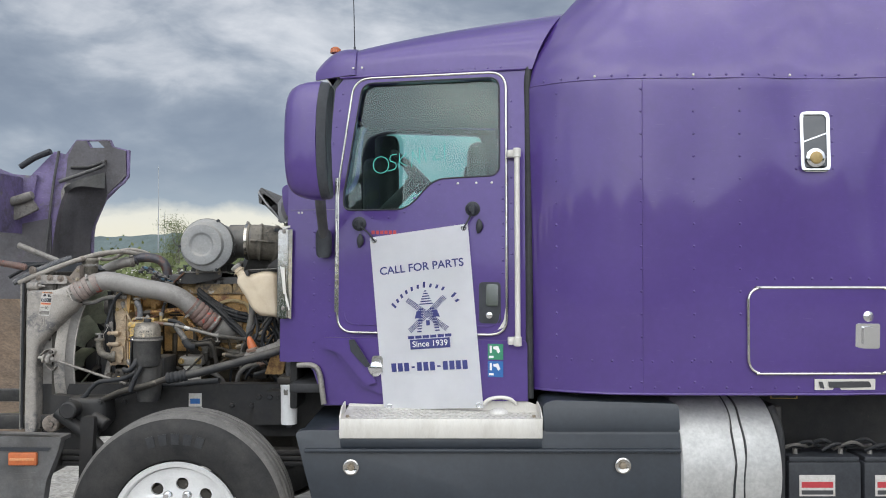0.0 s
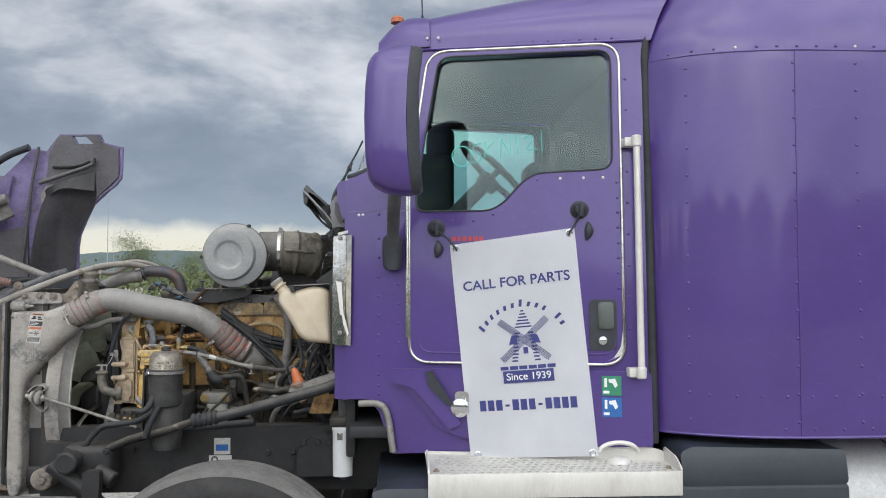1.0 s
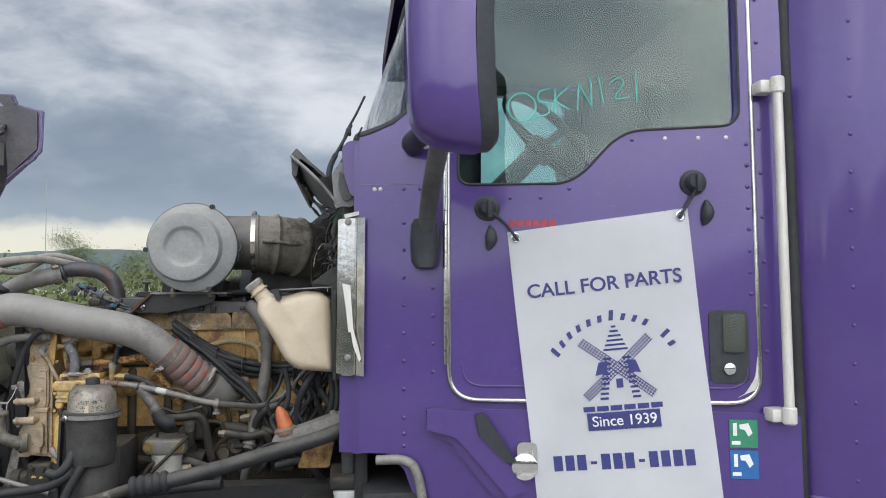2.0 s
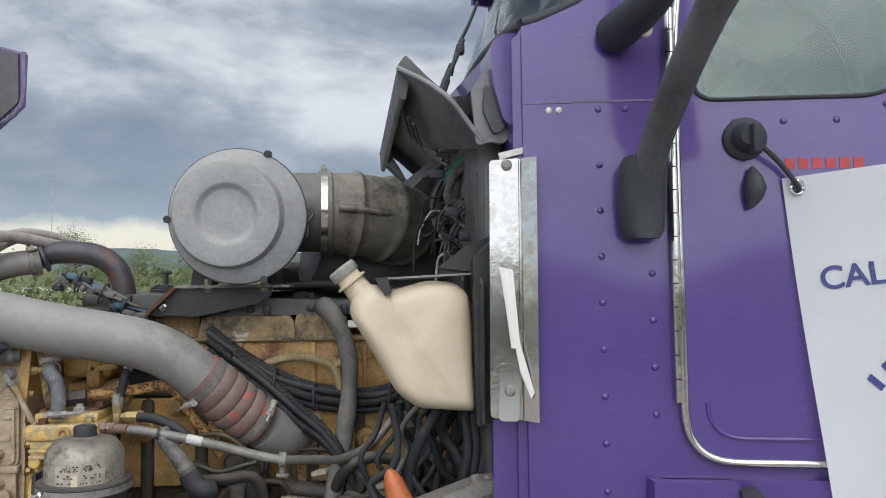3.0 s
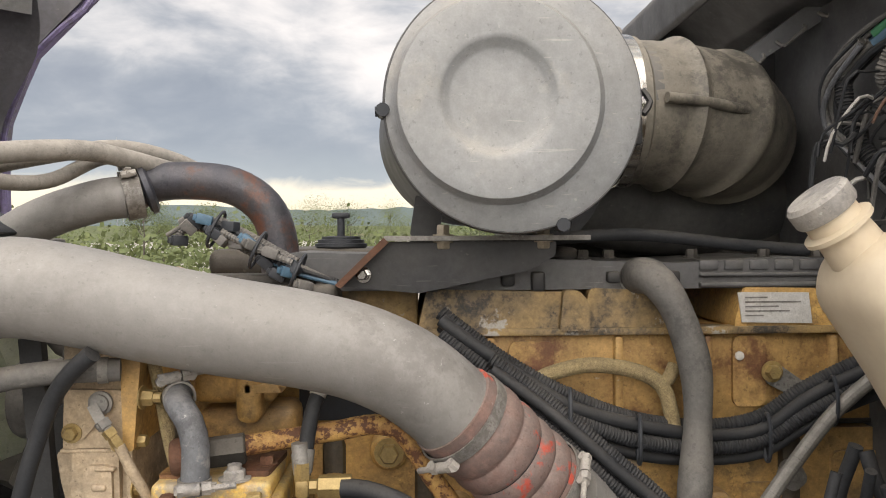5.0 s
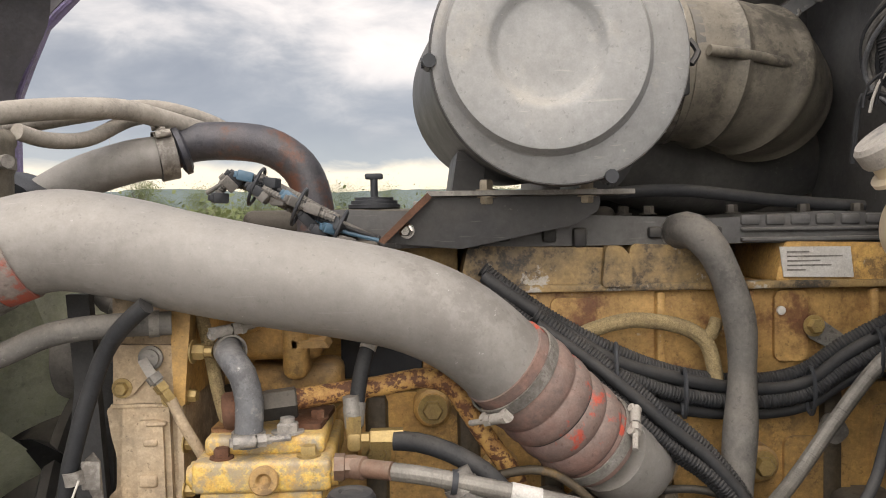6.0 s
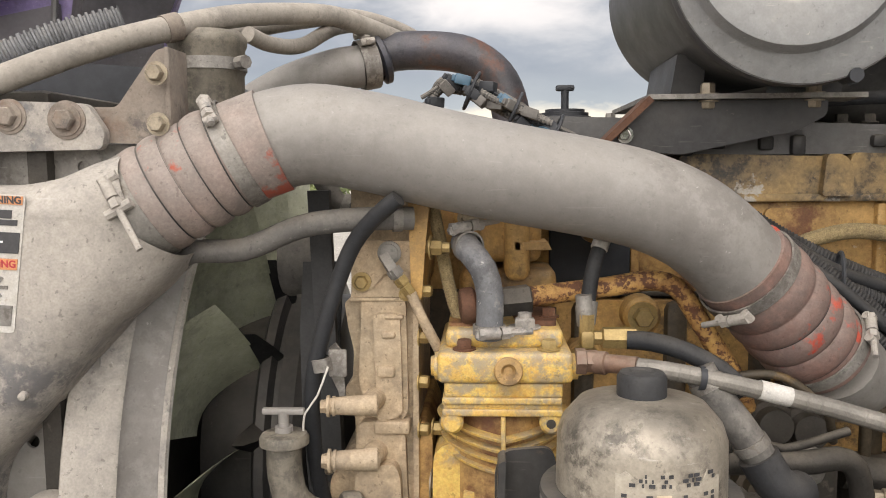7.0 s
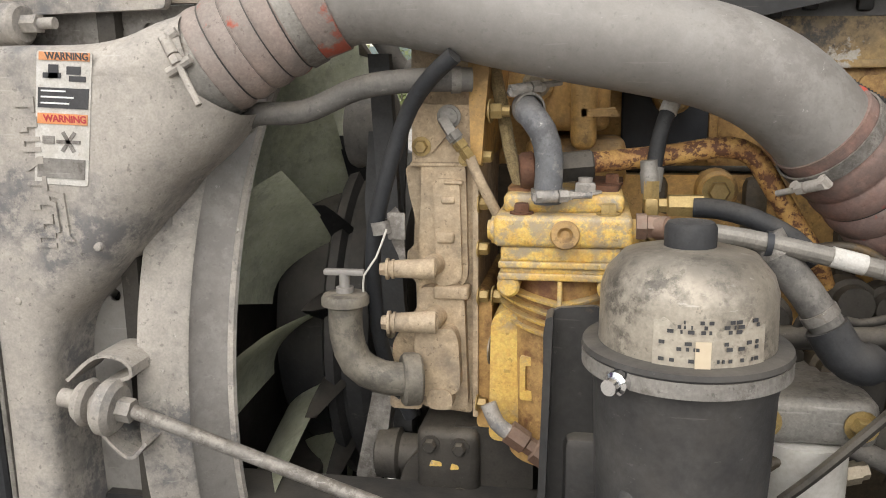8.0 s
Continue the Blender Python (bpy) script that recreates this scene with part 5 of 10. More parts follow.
part("engine_mount", slab(nb(), soft([(-1.02, 0.84), (-0.86, 0.84), (-0.86, 1.02), (-0.95, 1.02), (-1.02, 0.95)], 0.015), 0.10, in_xz(4.42)), FRAME_BLACK, frame_rails)
for x in (-0.99, -0.93, -0.88):
    part("mount_bolt", hexbolt(nb(), (x, 4.42, 0.99), (0, -1, 0), 0.014, 0.014), FRAME_BLACK, frame_rails)
b = tube(nb(), [(-2.02, 4.30, 0.93), (-1.85, 4.30, 0.80), (-1.70, 4.28, 0.66)], 0.03, 12)
part("shock_absorber", b, FRAME_BLACK, frame_rails)
b = box(nb(), -1.99, -1.78, 4.32, 4.48, 0.84, 1.00, 0.03, 3)
cyl(b, (-1.93, 4.30, 0.95), (-1.93, 4.22, 0.95), 0.045, seg=20, edge=0.008)
cyl(b, (-1.84, 4.32, 0.90), (-1.76, 4.30, 0.86), 0.035, seg=16, edge=0.006)
box(b, -2.03, -1.96, 4.34, 4.44, 0.88, 0.93, 0.012)
gear = part("steering_gear", b, FRAME_BLACK, frame_rails, "oily black steering gear box")
for x, z in ((-1.96, 0.98), (-1.80, 0.98), (-1.96, 0.87), (-1.80, 0.87)):
    part("gear_bolt", hexbolt(nb(), (x, 4.32, z), (0, -1, 0), 0.011, 0.012), FRAME_BLACK, gear)
part("pitman_arm", slab(nb(), soft([(-1.87, 0.52), (-1.81, 0.52), (-1.79, 0.92), (-1.86, 0.92)], 0.02), 0.04, in_xz(4.22)), FRAME_BLACK, frame_rails)
part("front_axle", slab(nb(), soft([(-1.30, 0.42), (-1.14, 0.42), (-1.14, 0.56), (-1.30, 0.56)], 0.02), 2.0, in_xz(3.97)), FRAME_BLACK, frame_rails)
for zz_ in (0.60, 0.63, 0.66):
    part("spring_leaf", box(nb(), -2.05, -0.55, 4.42, 4.51, zz_ + 0.02, zz_ + 0.045, 0.004), FRAME_BLACK, frame_rails)

# ---- wheels ----
def wheel(side, label):
    yo = 3.735 if side > 0 else 2 * MID - 3.735
    s = side
    w = thing("front_wheel", (-1.215, yo + s * 0.15, 0.0), label, "wheel", "front wheels")
    hub_y = lambda d: yo + s * d
    prof = [(0.075, 0.285), (0.02, 0.300), (0.0, 0.335), (-0.004, 0.385), (0.0, 0.43), (0.012, 0.463), (0.032, 0.484), (0.05, 0.497)]
    prof += [(0.062, 0.503), (0.075, 0.5045), (0.080, 0.494), (0.088, 0.494), (0.093, 0.507), (0.12, 0.5085), (0.125, 0.497), (0.133, 0.497), (0.138, 0.510), (0.165, 0.510), (0.170, 0.497), (0.178, 0.497), (0.183, 0.5085), (0.21, 0.507), (0.215, 0.494), (0.223, 0.494), (0.23, 0.503)]
    prof += [(0.25, 0.492), (0.28, 0.46), (0.29, 0.40), (0.28, 0.33), (0.26, 0.30), (0.21, 0.285)]
    ty = part("tyre", lathe(nb(), (-1.215, hub_y(0), 0.51), (0, s, 0), [p for p in prof if p[0] < 0.06 or p[1] < 0.49], 96, caps=False), TYRE, w)
    part("tread", lathe(nb(), (-1.215, hub_y(0), 0.51), (0, s, 0), [(d, r + 0.0016) for d, r in prof if 0.03 < d < 0.26 and r > 0.48], 96, caps=False), TREAD, ty, "dusty grooved tyre tread")
    rm = lathe(nb(), (-1.215, hub_y(0), 0.51), (0, s, 0), [(0.004, 0.272), (-0.002, 0.290), (0.012, 0.295), (0.016, 0.283), (0.03, 0.266), (0.06, 0.256), (0.10, 0.250), (0.12, 0.23)], 72, caps=False)
    rim_ob = part("rim", rm, RIM, w, "polished aluminium rim")
    rings = []
    b = nb()
    holes = []
    for k in range(10):
        a = 2 * math.pi * (k + 0.32) / 10
        holes.append([(0.190 * math.cos(a) + 0.029 * math.cos(c), 0.190 * math.sin(a) + 0.029 * math.sin(c)) for c in (2 * math.pi * j / 14 for j in range(14))])
    disc = [(0.262 * math.cos(a), 0.262 * math.sin(a)) for a in (2 * math.pi * k / 64 for k in range(64))]
    slab(b, disc, 0.014, lambda x, z, d: Vector((-1.215 + x, hub_y(0.030 + 0.018 * (1 - (x * x + z * z) / 0.0686) + d), 0.51 + z)), holes)
    part("wheel_disc", b, RIM, w, "polished disc with round hand holes")
    part("hub", lathe(nb(), (-1.215, hub_y(0.03), 0.51), (0, -s, 0), [(-0.03, 0.11), (0.03, 0.105), (0.06, 0.085), (0.075, 0.04), (0.077, 0.001)], 32), CHROME, w)
    part("brake_drum", lathe(nb(), (-1.215, hub_y(0.06), 0.51), (0, s, 0), [(0, 0.20), (0.16, 0.22)], 40), ENGINE_DARK, w)
    for k in range(10):
        a = 2 * math.pi * k / 10
        part("wheel_nut", hexbolt(nb(), (-1.215 + 0.143 * math.cos(a), hub_y(0.040), 0.51 + 0.143 * math.sin(a)), (0, -s, 0), 0.015, 0.03), CHROME, w)
    # raised side-wall lettering, plain bars
    if side > 0:
        for k in range(5):
            a = math.pi / 2 + 0.28 - 0.14 * k
            b = nb()
            f = lambda da, r: Vector((-1.215 + r * math.cos(a + da), 3.7305, 0.51 + r * math.sin(a + da)))
            slab(b, [(-0.045, 0.375), (0.045, 0.375), (0.045, 0.425), (-0.045, 0.425)], 0.003, lambda p, q, d: f(p, q) + Vector((0, d - 0.0015, 0)))
            part("sidewall_mark", b, RUBBER, ty)
    return w


wheel(1, "steer wheel with a polished ten-hole disc and worn tyre")
wheel(-1, "steer wheel with a polished ten-hole disc and worn tyre")

# ---- bumper end with marker ----
bump = thing("bumper_end", (-2.0, 3.9, 0.45), "black plastic bumper corner with an orange marker lamp", "bumper")
b = slab(nb(), soft([(-2.35, 0.93), (-1.735, 0.915), (-1.745, 0.86), (-1.80, 0.72), (-1.84, 0.42), (-2.35, 0.42)], 0.02), 0.05, in_xz(3.74))
slab(b, soft([(-2.35, 0.93), (-1.735, 0.915), (-1.735, 0.895), (-2.35, 0.91)], 0.004), 0.10, in_xz(3.742))
part("bumper_skin", b, GREY_PLASTIC, bump)
b = slab(nb(), soft([(-2.35, 0.875), (-1.775, 0.87), (-1.79, 0.855), (-2.35, 0.858)], 0.003), 0.01, in_xz(3.734))
part("bumper_crease", b, BLACK_PLASTIC, bump)
mk = part("marker_lamp", box(nb(), -1.966, -1.838, 3.722, 3.742, 0.792, 0.850, 0.006), ORANGE, bump, "orange marker lamp lens")
part("lamp_ribs", box(nb(), -1.958, -1.846, 3.719, 3.7225, 0.815, 0.826, 0.001), ORANGE_INK, mk)
part("bumper_bracket", box(nb(), -2.2, -2.05, 3.78, 4.53, 0.60, 0.72, 0.01), BLACK_STEEL, bump)

# ---- step, fairing, tank, batteries ----
step = thing("cab_step", (0, 3.87, 0.91), "perforated aluminium cab step with a raised kick plate", "step")
holes = []
for i in range(30):
    for j in range(9):
        cx, cy = -0.425 + i * 0.0292 + (0.0146 if j % 2 else 0), 3.768 + j * 0.038
        if cx < 0.425 and cy < 4.07 - 0.19 * (cx + 0.47):
            holes.append([(cx + 0.0105 * math.cos(a), cy + 0.0105 * math.sin(a)) for a in (2 * math.pi * k / 8 for k in range(8))])
part("tread_plate", slab(nb(), [(-0.472, 3.742), (0.448, 3.742), (0.448, 3.935), (-0.472, 4.11)], 0.006, in_xy(0.992), holes), ALU, step)
part("tread_underside", box(nb(), -0.465, 0.44, 3.75, 4.10, 0.915, 0.93, 0.0), BLACK_PLASTIC, step)
part("front_lip", box(nb(), -0.473, 0.449, 3.736, 3.744, 0.912, 1.000, 0.003), ALU, step)
kick = [(-0.473, 0.995), (0.449, 0.995), (0.449, 1.03), (0.40, 1.045), (0.20, 1.045), (0.10, 1.012), (-0.473, 1.008)]
part("kick_plate", slab(nb(), soft(kick, 0.01), 0.006, lambda x, z, d: Vector((x, 4.105 - 0.19 * (x + 0.47) + d, z))), ALU, step)
for x, s in ((-0.473, 1), (0.443, 1)):
    part("side_cheek", slab(nb(), soft([(3.738, 0.995), (3.94, 0.995), (3.94, 1.05), (3.80, 1.04), (3.738, 1.01)], 0.015), 0.006, in_yz(x)), ALU, step)
part("step_cup", tube(nb(), [(0.27 + 0.075 * math.cos(a), 3.94, 1.03 + 0.035 * math.sin(a)) for a in (math.pi * k / 8 for k in range(9))], 0.009, 8), ALU, step)
part("crumpled_film", lathe(nb(), (0.26, 3.90, 0.999), (0, 0, 1), [(0, 0.05), (0.012, 0.042), (0.022, 0.020)], 9), WHITE_METAL, step, "crumpled clear film")
for x in (-0.44, 0.415):
    part("step_bolt", hexbolt(nb(), (x, 3.79, 0.999), (0, 0, 1), 0.008, 0.008), BOLT, step)

fair = thing("side_fairing", (0.2, 3.9, 0.35), "black moulded side fairing under the cab step", "fairing")
P1 = soft([(-0.675, 0.935), (-0.64, 0.945), (1.075, 0.945), (1.075, 0.36), (-0.55, 0.36), (-0.60, 0.66)], 0.02)
part("fairing_skin", slab(nb(), P1, 0.06, lambda x, z, d: Vector((x, 3.735 + 0.30 * max(0, z - 0.862) + d, z))), BLACK_FAIRING, fair)
part("fairing_ledge", box(nb(), -0.63, 1.075, 3.728, 3.76, 0.848, 0.866, 0.006), BLACK_FAIRING, fair)
P2 = soft([(0.455, 0.94), (0.455, 1.06), (0.50, 1.078), (1.075, 1.062), (1.075, 0.94)], 0.02)
part("fairing_shoulder", slab(nb(), P2, 0.25, lambda x, z, d: Vector((x, 3.755 + 0.35 * max(0, z - 1.0) + d, z))), BLACK_FAIRING, fair)
part("step_seat", box(nb(), -0.47, 0.45, 3.745, 3.98, 0.865, 0.912, 0.01), BLACK_FAIRING, fair)
part("fairing_top", box(nb(), -0.66, 1.07, 3.775, 4.50, 0.86, 0.93, 0.01), BLACK_FAIRING, fair)
for x, z in ((-0.419, 0.783), (0.811, 0.791)):
    b = lathe(nb(), (x, 3.737, z), (0, -1, 0), [(0, 0.036), (0.004, 0.036), (0.008, 0.030), (0.003, 0.022)], 28)
    wsh = part("washer", b, BRIGHT_STEEL, fair, "dished steel washer")
    part("fairing_bolt", hexbolt(nb(), (x, 3.733, z), (0, -1, 0), 0.011, 0.008), BOLT, wsh)
for x in (-0.3, 0.9):
    part("fairing_bracket", box(nb(), x, x + 0.06, 3.79, 4.52, 0.45, 0.52, 0.005), BLACK_STEEL, fair)

tank = thing("fuel_tank", (1.3, 4.07, 0.41), "polished aluminium fuel tank with a cracked black strap liner", "fuel tank")
part("tank_shell", lathe(nb(), (1.078, 4.075, 0.735), (1, 0, 0), [(0, 0.02), (0.0, 0.325), (0.01, 0.335), (0.43, 0.335), (0.455, 0.328), (0.468, 0.30), (0.47, 0.02)], 64), TANK_ALU, tank)
for dx in (0.0, 0.05):
    pts = []
    for k in range(26):
        a = radians(-70 + 8.0 * k)
        wob = 0.012 * noise.noise(Vector((k * 0.35, dx * 90, 0.0))) + 0.018 * max(0.0, math.sin(a)) * (1 if dx == 0 else 0.5)
        pts.append((1.318 + dx + wob, 4.075 - 0.336 * math.cos(a), 0.735 + 0.336 * math.sin(a)))
    part("strap_liner", tube(nb(), pts, 0.0055, 6, 0.03), RUBBER, tank)
part("tank_strap", lathe(nb(), (1.322, 4.075, 0.735), (1, 0, 0), [(0, 0.3355), (0, 0.339), (0.046, 0.339), (0.046, 0.3355)], 64, caps=False), TANK_ALU, tank)
for x in (1.12, 1.34):
    part("tank_cradle", box(nb(), x, x + 0.05, 4.1, 4.52, 0.42, 0.80, 0.01), BLACK_STEEL, tank)

batt = thing("battery_tray", (1.9, 4.1, 0.35), "black battery tray and support under the sleeper", "battery tray")
part("tray", box(nb(), 1.60, 2.55, 3.90, 4.50, 0.50, 0.55, 0.01), FRAME_BLACK, batt)
part("upright", tube(nb(), [(1.585, 3.90, 0.50), (1.585, 3.90, 0.88), (1.56, 3.95, 1.02)], 0.022, 10), RUBBER, batt)
part("tray_back", box(nb(), 1.60, 2.55, 4.40, 4.50, 0.55, 1.06, 0.01), FRAME_BLACK, batt)
part("tray_hanger", box(nb(), 1.585, 1.62, 3.95, 4.52, 0.40, 1.02, 0.01), FRAME_BLACK, batt)
pl = part("data_plate", slab(nb(), [(1.74, 0.985), (1.885, 0.985), (1.885, 1.035), (1.74, 1.035)], 0.003, in_xz(4.395)), YELLOW_BRIGHT, batt, "yellow data plate")
part("plate_print", slab(nb(), [(1.748, 0.99), (1.877, 0.99), (1.877, 1.022), (1.748, 1.022)], 0.001, in_xz(4.3935)), BLACK_INK, pl)
bt = thing("battery", (1.80, 4.06, 0.55), "black truck battery with a printed white label", "battery", "batteries in the tray")
b = box(nb(), 1.64, 1.985, 3.93, 4.12, 0.55, 0.76, 0.008)
box(b, 1.645, 1.98, 3.935, 4.115, 0.76, 0.785, 0.006)
part("battery_case", b, BLACK_PLASTIC, bt)
lb = part("battery_label", slab(nb(), [(1.69, 0.60), (1.86, 0.60), (1.86, 0.70), (1.69, 0.70)], 0.0015, in_xz(3.9285)), PAPER, bt)
part("label_print", slab(nb(), [(1.70, 0.640), (1.85, 0.640), (1.85, 0.668), (1.70, 0.668)], 0.001, in_xz(3.9275)), RED_INK, lb)
part("label_print", slab(nb(), [(1.70, 0.608), (1.85, 0.608), (1.85, 0.628), (1.70, 0.628)], 0.001, in_xz(3.9275)), BLACK_INK, lb)
for x in (1.70, 1.92):
    part("terminal", cyl(nb(), (x, 4.0, 0.785), (x, 4.0, 0.81), 0.012, seg=12), GREY_STEEL, bt)
copy_thing(bt, Matrix.Translation((1.80 + 0.36, 4.06, 0.55)))
cb = thing("battery_cables", (1.9, 4.0, 0.80), "tangle of black battery cables on the batteries", "cable")
for k in range(9):
    x0 = 1.62 + 0.07 * k
    pts = [(x0, 4.0 + 0.03 * (k % 3), 0.80), (x0 + 0.06, 3.97 + 0.02 * (k % 2), 0.835 + 0.012 * (k % 3)), (x0 + 0.15, 4.03, 0.815), (x0 + 0.20, 4.06, 0.815), (x0 + 0.24, 4.13, 0.80)]
    part("cable", tube(nb(), pts, 0.008, 8, 0.02), RUBBER if k % 4 else RUBBER_GREY, cb)

# ---- tilted hood, far side ----
hood = thing("tilted_hood", (-2.75, MID, 0.80), "purple hood tilted forward showing its dark inner side", "truck hood")
HE = [(-3.3, 1.93), (-2.98, 1.91), (-2.93, 1.1), (-2.66, 1.1), (-2.6, 1.45), (-2.61, 1.78), (-2.61, 1.91), (-2.6, 1.99), (-2.56, 2.09), (-2.52, 2.18), (-2.44, 2.26), (-2.35, 2.35), (-2.34, 2.55), (-2.46, 2.58), (-2.48, 2.63), (-2.73, 2.63), (-2.81, 2.52), (-2.89, 2.54), (-3.06, 2.36), (-3.31, 2.38)]
NOTCH = [(-2.65, 2.62), (-2.57, 2.62), (-2.52, 2.57), (-2.62, 2.57)]


def hood_y(x, z):
    return 6.08 - 0.10 * max(0.0, -2.75 - x) - 0.06 * max(0.0, z - 2.4)


def on_hood(off):
    return lambda x, z, d: Vector((x, hood_y(x, z) - off + d, z))


part("side_panel", slab(nb(), HE, 0.03, on_hood(0.0), [NOTCH]), PURPLE_DULL, hood)
part("inner_panel", slab(nb(), [(-2.79, 2.500), (-2.725, 2.621), (-2.487, 2.621), (-2.466, 2.572), (-2.36, 2.545), (-2.36, 2.36), (-2.45, 2.27), (-2.532, 2.185), (-2.572, 2.09), (-2.612, 1.99), (-2.622, 1.91), (-2.625, 1.60), (-2.89, 1.60), (-2.885, 1.78), (-2.816, 2.248)], 0.010, on_hood(0.014), [[(-2.655, 2.6175), (-2.566, 2.6175), (-2.516, 2.567), (-2.624, 2.567)]]), HOOD_GREY, hood, "dull grey inner panel with purple overspray")
part("lower_panel", slab(nb(), [(-3.26, 1.97), (-2.905, 2.045), (-2.895, 1.45), (-3.26, 1.45)], 0.014, on_hood(0.022)), HOOD_GREY, hood)
part("panel_rib", tube(nb(), [on_hood(0.034)(x, z, 0) for x, z in ((-3.0, 2.36), (-3.03, 2.20), (-3.05, 2.05))], 0.012, 8), PURPLE_DULL, hood)
part("edge_flange", tube(nb(), [on_hood(0.012)(x, z, 0) for x, z in HE[4:13]], 0.010, 8, 0.04), PURPLE_DULL, hood, "purple rolled edge")
part("inner_liner", loft([[(-2.77, 5.97, 2.255), (-2.815, 5.96, 2.07), (-2.835, 5.95, 1.92), (-2.86, 5.96, 1.76)], [(-2.70, 5.90, 2.27), (-2.74, 5.88, 2.09), (-2.76, 5.87, 1.93), (-2.77, 5.90, 1.76)], [(-2.60, 5.88, 2.315), (-2.63, 5.93, 2.17), (-2.68, 5.95, 1.98), (-2.68, 5.96, 1.76)], [(-2.455, 5.93, 2.365), (-2.47, 5.98, 2.18), (-2.575, 6.0, 1.98), (-2.60, 6.0, 1.76)]], 18, 0.006), HOOD_GREY, hood, "torn black splash liner")
part("liner_fold", loft([[(-2.77, 5.955, 2.26), (-2.70, 5.885, 2.28), (-2.60, 5.87, 2.32), (-2.455, 5.92, 2.37)], [(-2.75, 5.94, 2.20), (-2.68, 5.86, 2.235), (-2.60, 5.84, 2.26), (-2.45, 5.90, 2.25)]], 14, 0.005), GREY_PLASTIC, hood)
part("upper_rib", tube(nb(), [on_hood(0.03)(x, z, 0) for x, z in [(-2.76, 2.42), (-2.62, 2.425), (-2.50, 2.47)]], 0.012, 8), BLACK_STEEL, hood)
part("liner_tear", slab(nb(), [(-2.79, 2.24), (-2.76, 2.29), (-2.70, 2.30), (-2.74, 2.26), (-2.79, 2.17)], 0.004, in_xz(5.955)), GREY_STEEL, hood, "pale torn liner edge")
part("stiffener", tube(nb(), [on_hood(0.04)(x, z, 0) for x, z in [(-2.84, 2.54), (-2.89, 2.22), (-2.93, 1.78)]], 0.010, 8), GREY_PLASTIC, hood)
part("wiring_tube", tube(nb(), [on_hood(0.06)(x, z, 0) for x, z in [(-2.83, 2.31), (-2.53, 2.42), (-2.51, 2.45)] + [(-2.50, 2.46)]], 0.013, 10), GREY_PLASTIC, hood)
part("hood_arm", tube(nb(), [(-3.11, 6.0, 2.42), (-3.0, 5.99, 2.485), (-2.88, 5.98, 2.53)], 0.022, 10), BLACK_PLASTIC, hood)
b = slab(nb(), soft([(-3.16, 2.14), (-2.99, 2.19), (-2.93, 2.1), (-3.1, 2.02)], 0.015), 0.03, in_xz(5.90))
part("hinge_plate", b, GREY_STEEL, hood, "grey steel hood hinge bracket")
part("hinge_barrel", cyl(nb(), (-3.16, 5.88, 2.14), (-2.96, 5.88, 2.20), 0.032, seg=18, edge=0.004), GREY_STEEL, hood)
part("top_skin", slab(nb(), [(4.04, 1.0), (4.22, 1.0), (4.30, 1.93), (6.02, 1.93), (6.02, 2.34), (5.7, 2.40), (4.34, 2.40), (4.04, 2.34)], 0.03, lambda y, z, d: Vector((-3.27 + 0.10 * ((y - MID) / 0.9) ** 2 + d, y, z))), PURPLE_DULL, hood)
part("inner_brace", box(nb(), -3.24, -3.17, 4.3, 5.8, 1.84, 1.92, 0.01), BLACK_STEEL, hood)
part("near_panel", slab(nb(), [(-3.27, 1.02), (-2.62, 1.10), (-2.72, 1.80), (-3.27, 2.2)], 0.03, in_xz(4.04)), PURPLE_DULL, hood)
for x in (4.5, 5.4):
    part("hood_hinge", box(nb(), -3.2, -2.1, x, x + 0.05, 0.80, 0.88, 0.01), BLACK_STEEL, hood)
    part("hinge_post", box(nb(), -3.24, -3.17, x, x + 0.05, 0.80, 1.90, 0.01), BLACK_STEEL, hood)
part("support_strut", cyl(nb(), (-2.62, 5.05, 1.82), (-2.30, 5.0, 1.70), 0.018, seg=12), GREY_STEEL, hood)
b = nb()
tube(b, [(-2.45, 4.42, 1.72), (-2.25, 4.42, 1.685)], 0.02, 12, 0.004, radius=lambda s, n: 0.016 + 0.004 * math.sin(2 * math.pi * s / 0.012))
part("safety_cable_spring", b, SILICONE_RED, hood, "red sleeved cable")

# ---- radiator pack ----
rad = thing("radiator_pack", (-2.25, MID, 0.80), "dusty radiator with charge-air cooler end tank and shroud", "radiator")
part("core", box(nb(), -2.295, -2.15, 4.56, 5.38, 0.86, 1.66, 0.01), ENGINE_DARK, rad)
# the end tank: a flat face that rolls off to its edges and turns into a round outlet
XL = -2.264
TK = [(-2.045, 1.590), (-2.068, 1.582), (-2.095, 1.569), (-2.125, 1.562), (-2.16, 1.560), (XL + 0.03, 1.560), (XL + 0.01, 1.552), (XL + 0.002, 1.53), (XL, 1.20), (XL, 0.80), (-2.208, 0.80), (-2.208, 1.10), (-2.207, 1.17), (-2.203, 1.235), (-2.189, 1.274), (-2.163, 1.300), (-2.128, 1.337), (-2.095, 1.378), (-2.062, 1.418), (-2.018, 1.455), (-1.992, 1.488)]
edge = [Vector((p.x, 0, p.z)) for p in spline([(a, 0, c) for a, c in TK], 0.008)]
FACE = 4.442


def tank_drop(x):
    t = max(0.0, min(1.0, (x + 2.10) / 0.09))
    return 0.026 * t * t * (3 - 2 * t)


def tank_roll(x):
    t = max(0.0, min(1.0, (x + 2.19) / 0.13))
    return 0.016 + 0.030 * t * t * (3 - 2 * t)


